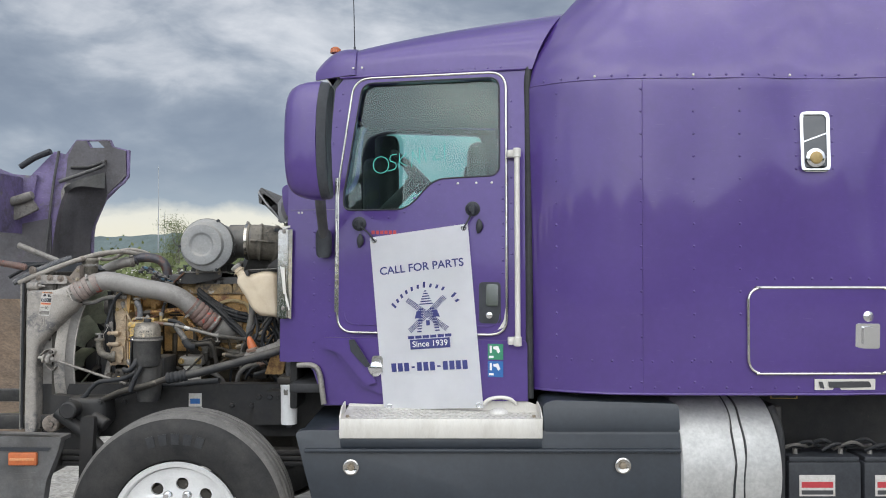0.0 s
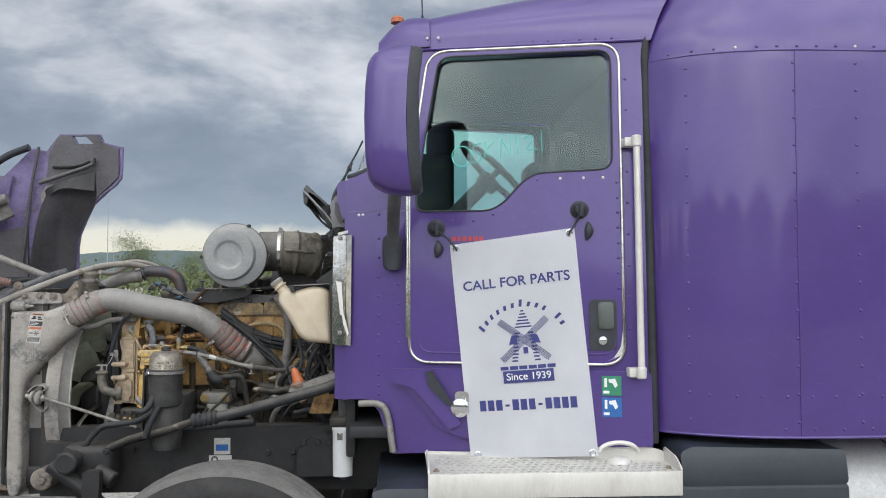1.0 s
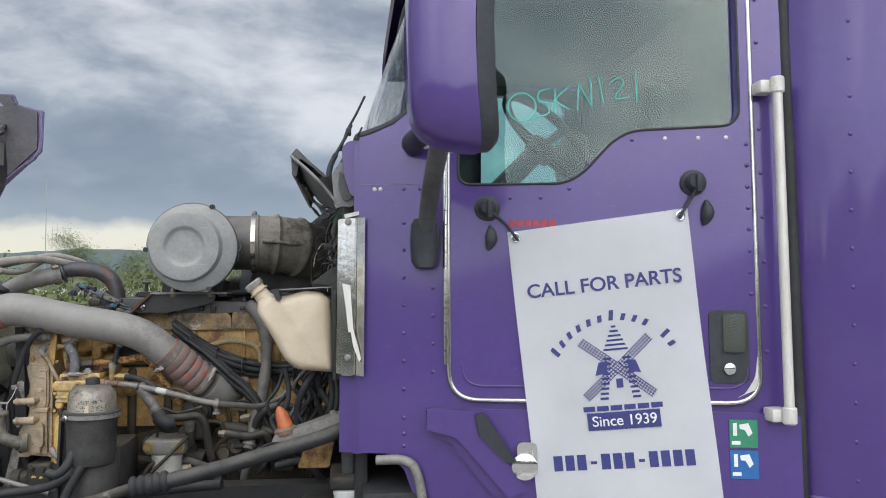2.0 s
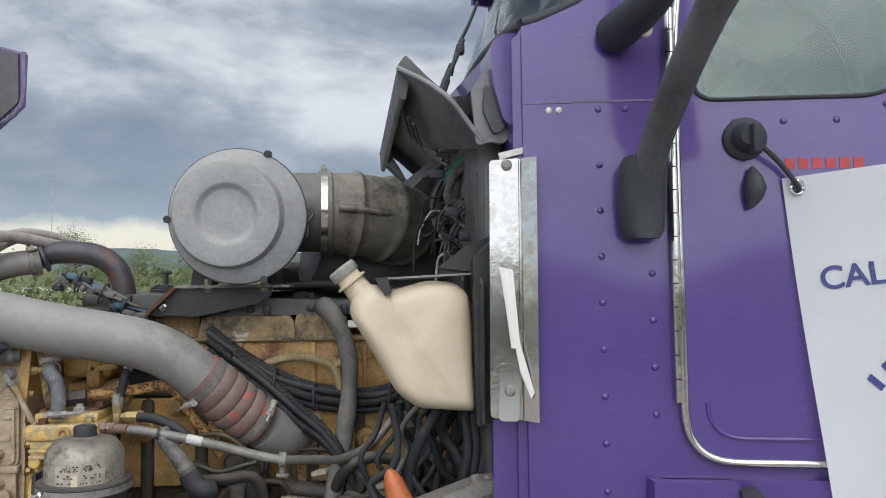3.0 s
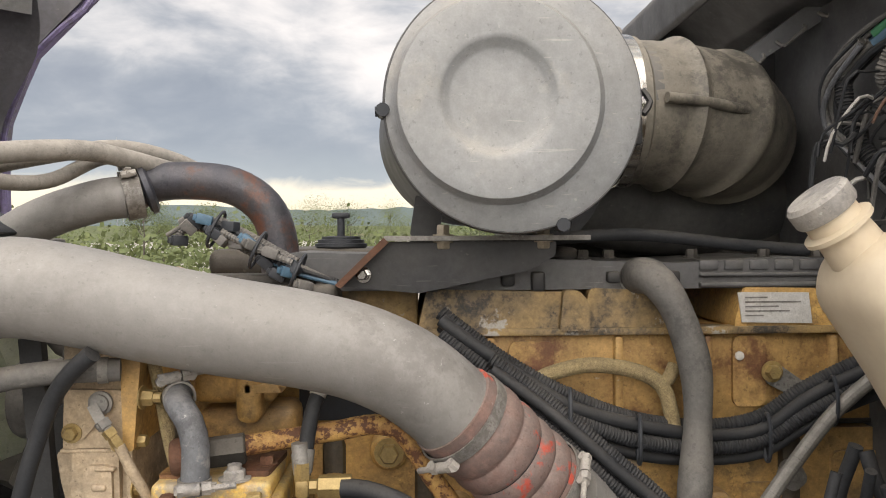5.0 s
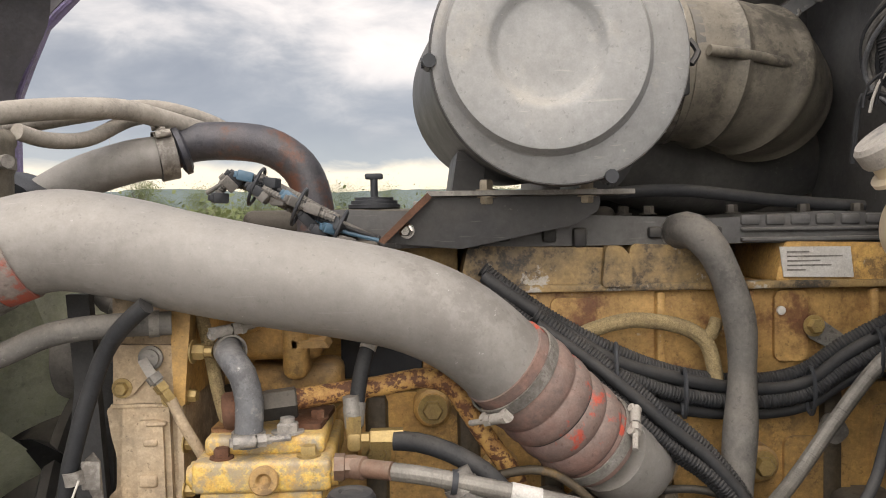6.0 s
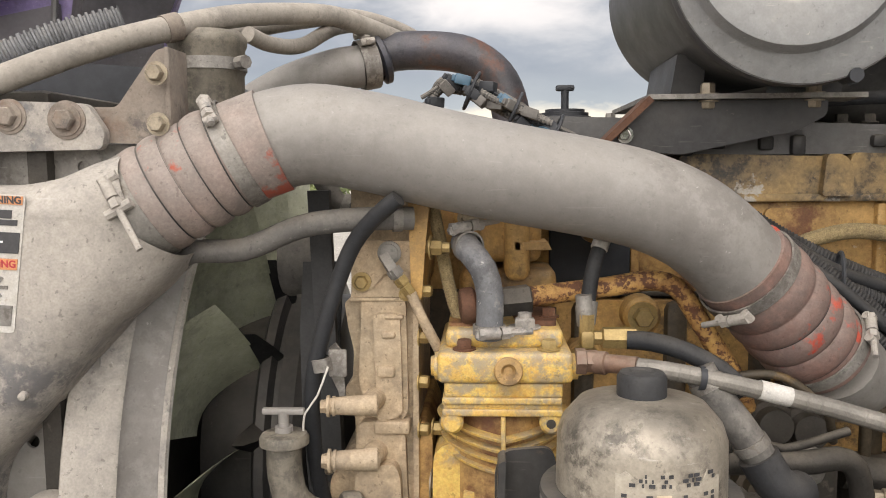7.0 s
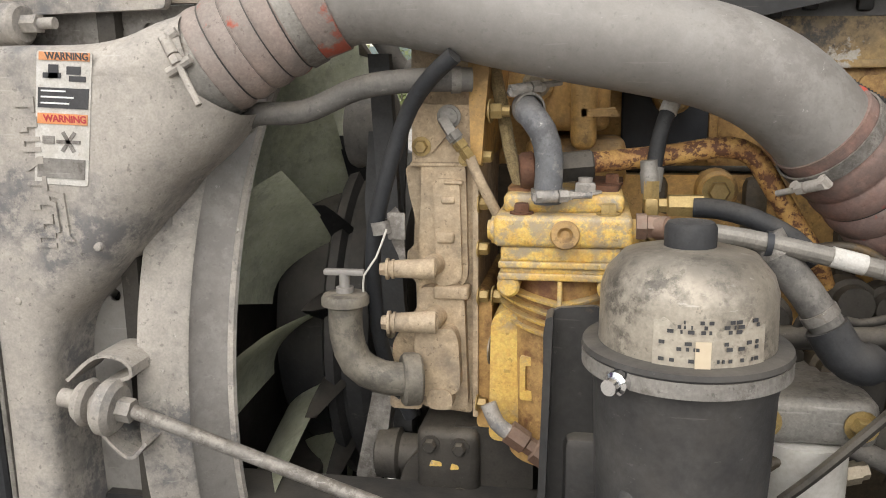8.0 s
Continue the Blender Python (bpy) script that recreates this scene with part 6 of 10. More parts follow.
b = nb()
rows = [[] for _ in range(9)]
for i, q in enumerate(edge):
    d = edge[min(i + 1, len(edge) - 1)] - edge[max(i - 1, 0)]
    inw = Vector((d.z, 0, -d.x)).normalized()
    inw = inw if inw.dot(Vector((-2.22, 0, 1.45)) - q) > 0 or q.z < 1.40 and inw.x * (-2.229 - q.x) > 0 else -inw
    R = max(tank_roll(q.x), 0.046 if i > len(edge) * 0.62 else 0.0)
    R = min(R, 0.019 + 0.4 * max(0.0, q.z - 1.235))
    rows[0].append(b.verts.new((q.x, FACE + 0.11, q.z)))
    for k in range(8):
        a = math.pi / 2 * k / 7
        w = q + inw * R * (1 - math.cos(a))
        rows[k + 1].append(b.verts.new((w.x, FACE + tank_drop(w.x) + R * (1 - math.sin(a)), w.z)))
for ra, rb in zip(rows, rows[1:]):
    for i in range(len(edge) - 1):
        b.faces.new((ra[i], ra[i + 1], rb[i + 1], rb[i]))
front = rows[-1]
cut0 = max(i for i in range(len(front) // 2) if front[i].co.x > -2.10)
cut1 = min(i for i in range(len(front) // 2, len(front)) if front[i].co.x > -2.10)
for row in (rows[0], front[cut0:cut1 + 1], front[:cut0 + 1] + front[cut1:]):
    for t in tessellate_polygon([[Vector((v.co.x, v.co.z, 0)) for v in row]]):
        b.faces.new([row[i] for i in t])
tk = part("end_tank", b, CAST_ALU, rad, "cast aluminium cooler end tank, dusty and stained")
part("tank_neck", tube(nb(), [(-2.115, 4.508, 1.492), (-2.085, 4.513, 1.509), (-2.056, 4.518, 1.526), (-2.030, 4.523, 1.541)], 0.0538, 40), CAST_ALU, tk)
# raised maker's marks: a column of open blocks and a small emblem
for k in range(8):
    z0 = 1.4955 - k * 0.0195
    x0 = -2.205 + 0.0012 * k
    w, h, e = 0.0225, 0.0150, 0.0048
    marks = ([(0, 0), (w, 0), (w, e), (e, e), (e, h - e), (w, h - e), (w, h), (0, h)],
             [(0, h / 2 - e / 2), (w - e, h / 2 - e / 2), (w - e, 0), (w, 0), (w, h), (w - e, h), (w - e, h / 2 + e / 2), (0, h / 2 + e / 2)],
             [(0, 0), (e, 0), (w - e, h / 2), (w, h / 2), (w, h), (w - e, h), (0, e)],
             [(0, 0), (w / 2, 0), (w / 2, e), (w, e), (w, h), (w / 2, h), (w / 2, h - e), (0, h - e)])
    b = slab(nb(), [(x0 + p, z0 + q) for p, q in marks[(1, 3, 0, 2, 1, 3, 3, 0)[k]]], 0.008, in_xz(FACE - 0.0022))
    part("cast_mark", b, CAST_ALU, tk)
b = slab(nb(), [(-2.176, 1.417), (-2.160, 1.415), (-2.158, 1.372), (-2.153, 1.366), (-2.164, 1.366), (-2.166, 1.410), (-2.176, 1.412)], 0.007, in_xz(FACE - 0.0028))
slab(b, [(-2.179, 1.408), (-2.170, 1.406), (-2.168, 1.376), (-2.172, 1.374), (-2.173, 1.402), (-2.179, 1.404)], 0.007, in_xz(FACE - 0.0028))
part("cast_emblem", b, CAST_ALU, tk)
for x, z in ((-2.235, 1.535), (-2.228, 1.30), (-2.13, 1.36)):
    part("cast_dimple", lathe(nb(), (x, FACE + 0.004, z), (0, -1, 0), [(0, 0.005), (0.005, 0.004), (0.006, 0.001)], 12), CAST_ALU, tk)
lab = part("warning_label", slab(nb(), soft([(-2.192, 1.425), (-2.133, 1.422), (-2.114, 1.552), (-2.173, 1.555)], 0.004), 0.0012, in_xz(4.4410)), PAPER, tk, "worn white and orange warning label")
lw = lambda u, v: (-2.192 + 0.059 * u + 0.0195 * v, 1.425 - 0.003 * u + 0.130 * v)


def lab_quad(b, u0, u1, v0, v1, lift=0.0008):
    slab(b, [lw(u0, v0), lw(u1, v0), lw(u1, v1), lw(u0, v1)], 0.0006, in_xz(4.4408 - lift))


for v0, v1 in ((0.93, 0.99), (0.46, 0.54)):
    b = nb()
    lab_quad(b, 0.04, 0.96, v0, v1)
    part("label_band", b, ORANGE_INK, lab)
b = nb()
lab_quad(b, 0.12, 0.45, 0.80, 0.84)
lab_quad(b, 0.22, 0.40, 0.80, 0.90)
lab_quad(b, 0.55, 0.80, 0.83, 0.89)
lab_quad(b, 0.60, 0.90, 0.78, 0.82)
part("label_print", b, BLACK_INK, lab)
b = nb()
lab_quad(b, 0.04, 0.96, 0.58, 0.73)
part("label_block", b, BLACK_INK, lab)
for k in range(3):
    b = nb()
    lab_quad(b, 0.10, (0.55, 0.70, 0.62)[k], 0.70 - 0.045 * k, 0.712 - 0.045 * k, 0.0014)
    part("label_line", b, WHITE, lab)
b = nb()
lab_quad(b, 0.14, 0.36, 0.31, 0.37)
for k in range(3):
    c, s = math.cos(k * math.pi / 3), math.sin(k * math.pi / 3)
    q = [(0.62 + 0.22 * (t * c - w * s), 0.33 + 0.085 * (t * s + w * c)) for t, w in ((-1, -0.15), (1, -0.15), (1, 0.15), (-1, 0.15))]
    slab(b, [lw(*p) for p in q], 0.0006, in_xz(4.4400))
lab_quad(b, 0.06, 0.94, 0.05, 0.20)
part("label_print", b, GREY_STEEL, lab)
wp = lambda u, v: (lambda x, y, z: Vector((lw(u, v)[0] + x, 4.4398 - z, lw(u, v)[1] + y - 0.05 * x)))
text_mesh("WARNING", 0.0095, wp(0.55, 0.960), BLACK_INK, "label_text", lab, 0.0002)
text_mesh("WARNING", 0.0095, wp(0.55, 0.500), RED_INK, "label_text", lab, 0.0002)
# side channel with holes behind the tank
ch = [(-2.245, 0.80), (-2.095, 0.80), (-2.095, 1.50), (-2.245, 1.50)]
hl = [[(x + r * math.cos(a), z + r * math.sin(a)) for a in (2 * math.pi * k / 12 for k in range(12))] for x, z, r in ((-2.172, 1.286, 0.0075), (-2.207, 1.262, 0.003), (-2.135, 1.325, 0.003), (-2.12, 1.40, 0.003), (-2.15, 1.12, 0.004))]
part("side_channel", slab(nb(), ch, 0.004, in_xz(4.528), hl), PIPE_ALU, rad)
# fan shroud, round, with a rolled lip
AX = Vector((-2.130, MID, 1.15))
part("shroud_drum", lathe(nb(), AX, (1, 0, 0), [(0.010, 0.462), (0.004, 0.490), (0.008, 0.496), (0.058, 0.488), (0.062, 0.484)], 96, caps=False), CAST_ALU, rad, "dusty fan shroud drum")
part("shroud_throat", lathe(nb(), AX, (1, 0, 0), [(0.060, 0.485), (0.064, 0.474), (0.090, 0.456), (0.096, 0.452)], 96, caps=False), PIPE_ALU, rad)
part("shroud_lip", lathe(nb(), AX, (1, 0, 0), [(0.094, 0.4555), (0.101, 0.4565), (0.103, 0.452), (0.100, 0.448), (0.06, 0.446)], 96, caps=False), CAST_ALU, rad, "bright worn shroud lip")
part("shroud_back", slab(nb(), [(4.51, 0.68), (5.43, 0.68), (5.43, 1.64), (4.51, 1.64)], 0.02, in_yz(-2.15), [[(MID + 0.43 * math.cos(a), 1.15 + 0.43 * math.sin(a)) for a in (2 * math.pi * k / 48 for k in range(48))]]), ENGINE_DARK, rad)
part("shroud_cover", slab(nb(), soft([(-2.46, 1.66), (-2.03, 1.66), (-1.985, 1.665), (-2.05, 1.70), (-2.20, 1.712), (-2.46, 1.715)], 0.02), 0.14, in_xz(4.76)), BLACK_PLASTIC, rad, "black shroud top cover")
part("top_bar", box(nb(), -2.34, -2.02, 4.53, 4.57, 1.568, 1.602, 0.004), GREY_STEEL, rad)
part("top_shelf", slab(nb(), [(-2.33, 1.56), (-2.02, 1.56), (-2.02, 1.60), (-2.33, 1.60)], 0.004, in_xz(4.525), [[(x + 0.006 * math.cos(a), 1.578 + 0.006 * math.sin(a)) for a in (2 * math.pi * k / 10 for k in range(10))] for x in (-2.135, -2.100)]), GREY_STEEL, rad)
b = slab(nb(), soft([(-2.27, 1.592), (-2.066, 1.595), (-2.062, 1.612), (-2.08, 1.640), (-2.27, 1.648)], 0.006), 0.012, in_xz(4.497))
part("support_bar", b, CAST_ALU, rad, "dusty bolted support bar")
b = slab(nb(), soft([(-2.10, 1.638), (-2.056, 1.637), (-2.014, 1.693), (-2.000, 1.695), (-2.000, 1.612), (-2.016, 1.600), (-2.10, 1.603)], 0.006), 0.008, in_xz(4.512))
part("rust_bracket", b, BRACKET, rad, "rusty neck bracket")
part("bracket_flange", box(nb(), -2.004, -1.998, 4.505, 4.555, 1.600, 1.695, 0.002), BRACKET, rad)
for x, z, r in ((-2.255, 1.672, 0.011), (-2.222, 1.628, 0.009), (-2.158, 1.628, 0.010), (-2.100, 1.624, 0.011), (-2.007, 1.619, 0.008), (-2.007, 1.668, 0.008)):
    part("bar_bolt", hexbolt(nb(), (x, 4.495, z), (0, -1, 0), r, 0.008), BRACKET if x < -2.05 else BOLT, rad)
    if x < -2.05:
        part("bar_washer", lathe(nb(), (x, 4.4975, z), (0, -1, 0), [(0, r * 1.75), (0.002, r * 1.75), (0.0028, r * 1.5)], 24), BRACKET, rad)
b = slab(nb(), soft([(-2.275, 1.645), (-2.235, 1.645), (-2.24, 1.685), (-2.265, 1.69)], 0.01), 0.012, in_xz(4.497))
part("bar_ear", b, BRACKET, rad)
b = cyl(nb(), (-2.275, 4.49, 1.583), (-2.215, 4.485, 1.583), 0.022, seg=20, edge=0.004)
cyl(b, (-2.215, 4.485, 1.583), (-2.197, 4.484, 1.583), 0.010, seg=6)
cyl(b, (-2.197, 4.484, 1.583), (-2.180, 4.484, 1.583), 0.006, seg=10)
part("rubber_bush", b, CAST_ALU, rad)
# support rod with its bush and bracket
prof = spline([(-2.186, 0, 1.212), (-2.150, 0, 1.240), (-2.118, 0, 1.238), (-2.110, 0, 1.222), (-2.135, 0, 1.212), (-2.160, 0, 1.20), (-2.160, 0, 1.17), (-2.150, 0, 1.152), (-2.122, 0, 1.128), (-2.100, 0, 1.146)], 0.006)
nrm = []
for i, q in enumerate(prof):
    d = (prof[min(i + 1, len(prof) - 1)] - prof[max(i - 1, 0)]).normalized()
    nrm.append(Vector((d.z, 0, -d.x)) * 0.002)
b = slab(nb(), [(q.x + n.x, q.z + n.z) for q, n in zip(prof, nrm)] + [(q.x - n.x, q.z - n.z) for q, n in reversed(list(zip(prof, nrm)))], 0.055, in_xz(4.447))
part("rod_bracket", b, CAST_ALU, rad)
b = cyl(nb(), (-2.185, 4.435, 1.199), (-2.13, 4.437, 1.19), 0.010, seg=12)
lathe(b, (-2.142, 4.436, 1.192), (0.97, 0.03, -0.14), [(0, 0.024), (0.006, 0.030), (0.016, 0.030), (0.022, 0.024)], 24)
lathe(b, (-2.165, 4.436, 1.196), (0.97, 0.03, -0.14), [(0, 0.020), (0.010, 0.026), (0.014, 0.022)], 24)
lathe(b, (-2.120, 4.437, 1.189), (0.97, 0.03, -0.14), [(0, 0.013), (0.015, 0.013)], 6)
part("rod_bush", b, CAST_ALU, rad)
part("support_rod", cyl(nb(), (-2.105, 4.437, 1.187), (-1.72, 4.45, 1.055), 0.0075, seg=12), GREY_STEEL, rad)
part("side_frame", box(nb(), -2.318, -2.300, 4.49, 4.55, 0.80, 1.62, 0.004), GREY_STEEL, rad)
part("side_seal", tube(nb(), [(-2.281, 4.45, 0.82), (-2.281, 4.45, 1.2), (-2.281, 4.455, 1.60)], 0.007, 8, 0.05), RUBBER, rad)
part("pack_foot", box(nb(), -2.31, -2.12, 4.53, 5.41, 0.78, 0.87, 0.01), BLACK_STEEL, rad)
# filler neck with clamps
neck = lathe(nb(), (-2.018, 4.68, 1.55), (0, 0, 1), [(0, 0.042), (0.135, 0.042), (0.137, 0.0435), (0.165, 0.0435), (0.170, 0.046), (0.178, 0.046), (0.186, 0.040), (0.188, 0.01)], 40)
nk = part("filler_neck", neck, BOOT, rad, "dusty black coolant filler neck")
for z in (1.617, 1.690):
    part("neck_clamp", lathe(nb(), (-2.018, 4.68, z), (0, 0, 1), [(0, 0.0435), (0.0, 0.0455), (0.014, 0.0455), (0.014, 0.0435)], 40, caps=False), GREY_STEEL, nk)
    part("clamp_screw", cyl(nb(), (-1.974, 4.655, z + 0.007), (-1.962, 4.645, z + 0.007), 0.008, seg=8), GREY_STEEL, nk)

# ---- fan ----
fan = thing("cooling_fan", (-1.985, MID, 0.86), "grey-green plastic cooling fan with broad twisted blades", "fan")
BLADES = 14
for k in range(BLADES):
    b = nb()
    rows = []
    for i in range(13):
        t = i / 12
        r = 0.225 + 0.217 * t
        first = radians(138 + 4.5 * t) + 2 * math.pi * k / BLADES
        span = radians(25 - 3 * t)
        row = []
        for j in range(11):
            s = j / 10
            a = first + span * s
            rr = r - 0.008 * t ** 6 * s * s
            x = -1.992 - 0.008 * t - (0.085 + 0.015 * t) * (1 - (1 - s) ** 2.4)
            row.append(b.verts.new((x, MID + rr * math.cos(a), 1.15 + rr * math.sin(a))))
        rows.append(row)
    for p, q in zip(rows, rows[1:]):
        for j in range(10):
            b.faces.new((p[j], p[j + 1], q[j + 1], q[j]))
    bmesh.ops.solidify(b, geom=b.faces, thickness=0.006)
    part("blade", b, FAN_GREEN, fan)
part("hub", lathe(nb(), (-2.085, MID, 1.15), (1, 0, 0), [(0, 0.12), (0.005, 0.20), (0.050, 0.226), (0.085, 0.228), (0.092, 0.215), (0.094, 0.10)], 72), BLACK_STEEL, fan)
for k in range(BLADES):
    a = radians(137) + 2 * math.pi * k / BLADES
    er = Vector((0, math.cos(a), math.sin(a)))
    et = Vector((0, -math.sin(a), math.cos(a)))
    b = nb()
    for side in (-1, 1):
        grid = []
        for i in range(7):
            t = i / 6
            w = 0.026 * (1 - t) ** 0.7 * side
            grid.append([b.verts.new(Vector((-1.985, MID, 1.15)) + er * (0.225 + 0.095 * t) + et * (w * s + 0.010 * t * t) + Vector((0.030 * (1 - t) - 0.030 * s * (1 - 0.5 * t), 0, 0))) for s in (0.0, 0.35, 0.7, 1.0)])
        for p, q in zip(grid, grid[1:]):
            for j in range(3):
                b.faces.new((p[j], p[j + 1], q[j + 1], q[j]))
    bmesh.ops.solidify(b, geom=b.faces, thickness=0.004)
    part("hub_web", b, BLACK_STEEL, fan)
part("clutch", lathe(nb(), (-1.998, MID, 1.15), (1, 0, 0), [(0.0, 0.14), (0.004, 0.252), (0.010, 0.262), (0.022, 0.262), (0.027, 0.246), (0.034, 0.246), (0.038, 0.262), (0.060, 0.266), (0.070, 0.258), (0.076, 0.20)], 72), BLACK_STEEL, fan)
part("drive_shaft", lathe(nb(), (-1.930, MID, 1.15), (1, 0, 0), [(0.0, 0.12), (0.004, 0.222), (0.034, 0.224), (0.040, 0.212), (0.044, 0.06), (0.12, 0.06)], 56), BLACK_STEEL, fan)

# ---- drive belt and pulleys ----
drive = thing("belt_drive", (-1.89, 4.7, 1.1), "black ribbed drive belt on dark pulleys", "belt drive")
for y0, z0, r in ((4.74, 1.46, 0.05), (4.80, 1.02, 0.06)):
    part("pulley", lathe(nb(), (-1.948, y0, z0), (1, 0, 0), [(0, r * 0.70), (0.003, r * 0.94), (0.009, r), (0.014, r), (0.018, r * 0.95), (0.046, r * 0.95), (0.050, r), (0.056, r), (0.058, r * 0.6)], 56), RUBBER_GREY, drive)
for x0 in (-1.912, -1.885):
    b = nb()
    pth = [(x0, 4.692, 1.46), (x0, 4.665, 1.38), (x0, 4.668, 1.28), (x0, 4.69, 1.18), (x0, 4.735, 1.07)]
    slab(b, [(p[1], p[2]) for p in pth] + [(p[1] + 0.008, p[2]) for p in reversed(pth)], 0.022, in_yz(x0))
    part("belt", b, BELT, drive)
part("belt", slab(nb(), [(4.60, 1.55), (4.615, 1.55), (4.70, 1.0), (4.685, 1.0)], 0.024, in_yz(-1.885)), BELT, drive)
part("tensioner_arm", slab(nb(), soft([(-1.93, 1.02), (-1.895, 1.02), (-1.87, 1.19), (-1.89, 1.20)], 0.01), 0.03, in_xz(4.64)), GREY_STEEL, drive)

# ---- oil filler elbow ----
el = thing("oil_filler", (-1.87, 4.545, 1.19), "dusty oil filler elbow with a wing-nut cap", "oil filler")
part("elbow", tube(nb(), [(-1.904, 4.545, 1.284), (-1.904, 4.545, 1.245), (-1.894, 4.546, 1.213), (-1.868, 4.55, 1.196), (-1.83, 4.56, 1.190)], 0.019, 18), BOOT, el)
part("collar", lathe(nb(), (-1.904, 4.545, 1.278), (0, 0, 1), [(0, 0.020), (0.003, 0.0265), (0.010, 0.0265), (0.014, 0.024), (0.016, 0.006)], 28), BOOT, el)
b = box(nb(), -1.927, -1.881, 4.5405, 4.5495, 1.313, 1.320, 0.002)
cyl(b, (-1.904, 4.545, 1.292), (-1.904, 4.545, 1.315), 0.006, seg=12)
lathe(b, (-1.904, 4.545, 1.294), (0, 0, 1), [(0, 0.010), (0.006, 0.010)], 12)
part("wing_nut", b, PIPE_ALU, el)
part("elbow_flange", cyl(nb(), (-1.845, 4.557, 1.191), (-1.825, 4.565, 1.19), 0.030, seg=20, edge=0.003), BOOT, el)

# ---- engine ----
eng = thing("diesel_engine", (-1.3, MID, 0.80), "worn yellow six-cylinder diesel engine, dusty and rusting", "engine")
part("block", box(nb(), -1.77, -0.80, 4.79, 5.20, 0.86, 1.41, 0.01), YELLOW_DARK, eng)
part("head", box(nb(), -1.72, -0.80, 4.775, 5.17, 1.405, 1.535, 0.006), YELLOW_RUST, eng, "yellow cylinder head with rust patches")
part("oil_pan", box(nb(), -1.70, -0.85, 4.76, 5.16, 0.62, 0.88, 0.03, 3), ENGINE_DARK, eng)
part("head_end", box(nb(), -1.768, -1.716, 4.80, 5.15, 1.15, 1.60, 0.006), YELLOW_RUST, eng)
part("rocker_base", box(nb(), -1.76, -1.449, 4.80, 5.08, 1.536, 1.598, 0.006), BURNT, eng)
part("gasket_line", box(nb(), -1.60, -0.80, 4.771, 4.80, 1.405, 1.411, 0.001), ENGINE_DARK, eng)
# valve cover base in panels, burnt and flaking, with lugs
for x0, x1, mt in ((-1.45, -1.235, BURNT), (-1.235, -1.105, BURNT), (-1.03, -0.80, YELLOW)):
    b = slab(nb(), soft([(x0, 1.535), (x1, 1.535), (x1, 1.585), (x0 + 0.012, 1.590)], 0.008), 0.30, in_xz(4.766))
    part("rocker_base", b, mt, eng)
part("rocker_lug", slab(nb(), soft([(-1.265, 1.535), (-1.225, 1.535), (-1.228, 1.575), (-1.240, 1.588), (-1.260, 1.588)], 0.006), 0.02, in_xz(4.752)), BURNT, eng)
part("base_rail", box(nb(), -1.46, -0.80, 4.760, 4.79, 1.528, 1.538, 0.002), BURNT, eng)
part("lug_bolt", hexbolt(nb(), (-1.243, 4.762, 1.550), (0, -1, 0), 0.007, 0.006), ENGINE_DARK, eng)
b = slab(nb(), soft([(-1.62, 1.588), (-0.80, 1.588), (-0.80, 1.622), (-0.95, 1.630), (-1.10, 1.622), (-1.62, 1.64)], 0.012), 0.33, in_xz(4.772))
part("valve_cover", b, GREY_PLASTIC, eng, "black valve cover with flaked paint")
for k in range(7):
    x0 = -1.075 + 0.034 * k
    part("cover_rib", box(nb(), x0, x0 + 0.026, 4.768, 4.80, 1.612, 1.626, 0.003), GREY_PLASTIC, eng)
for x in (-1.44, -1.40, -1.34, -1.30, -1.20, -1.16, -1.12):
    part("cover_clip", box(nb(), x, x + 0.018, 4.762, 4.79, 1.592 + 0.006 * math.sin(40 * x), 1.612, 0.004), BLACK_STEEL, eng)
for x in (-1.50, -1.36, -1.19, -1.07, -0.90):
    part("head_web", box(nb(), x, x + 0.012, 4.764, 4.79, 1.414, 1.526, 0.004), YELLOW_RUST, eng)
part("cover_ridge", box(nb(), -1.075, -0.82, 4.764, 4.80, 1.590, 1.596, 0.002), GREY_PLASTIC, eng)
part("cover_ridge", box(nb(), -1.075, -0.82, 4.766, 4.80, 1.604, 1.609, 0.002), GREY_PLASTIC, eng)
for x in (-1.36, -1.225, -1.19, -1.075, -0.975, -0.90):
    part("cover_bolt", hexbolt(nb(), (x, 4.80, 1.628), (0, 0, 1), 0.008, 0.010), ENGINE_DARK, eng)
lab = part("info_plate", slab(nb(), [(-1.020, 1.543), (-0.925, 1.541), (-0.930, 1.582), (-1.026, 1.583)], 0.002, in_xz(4.7625)), PAPER, eng, "white engine information plate")
b = nb()
for k in range(5):
    w = (0.030, 0.075, 0.045, 0.060, 0.025)[k]
    slab(b, [(-1.016, 1.575 - 0.006 * k), (-1.016 + w, 1.575 - 0.006 * k), (-1.016 + w, 1.577 - 0.006 * k), (-1.016, 1.577 - 0.006 * k)], 0.0004, in_xz(4.7618))
part("plate_print", b, GREY_STEEL, lab)
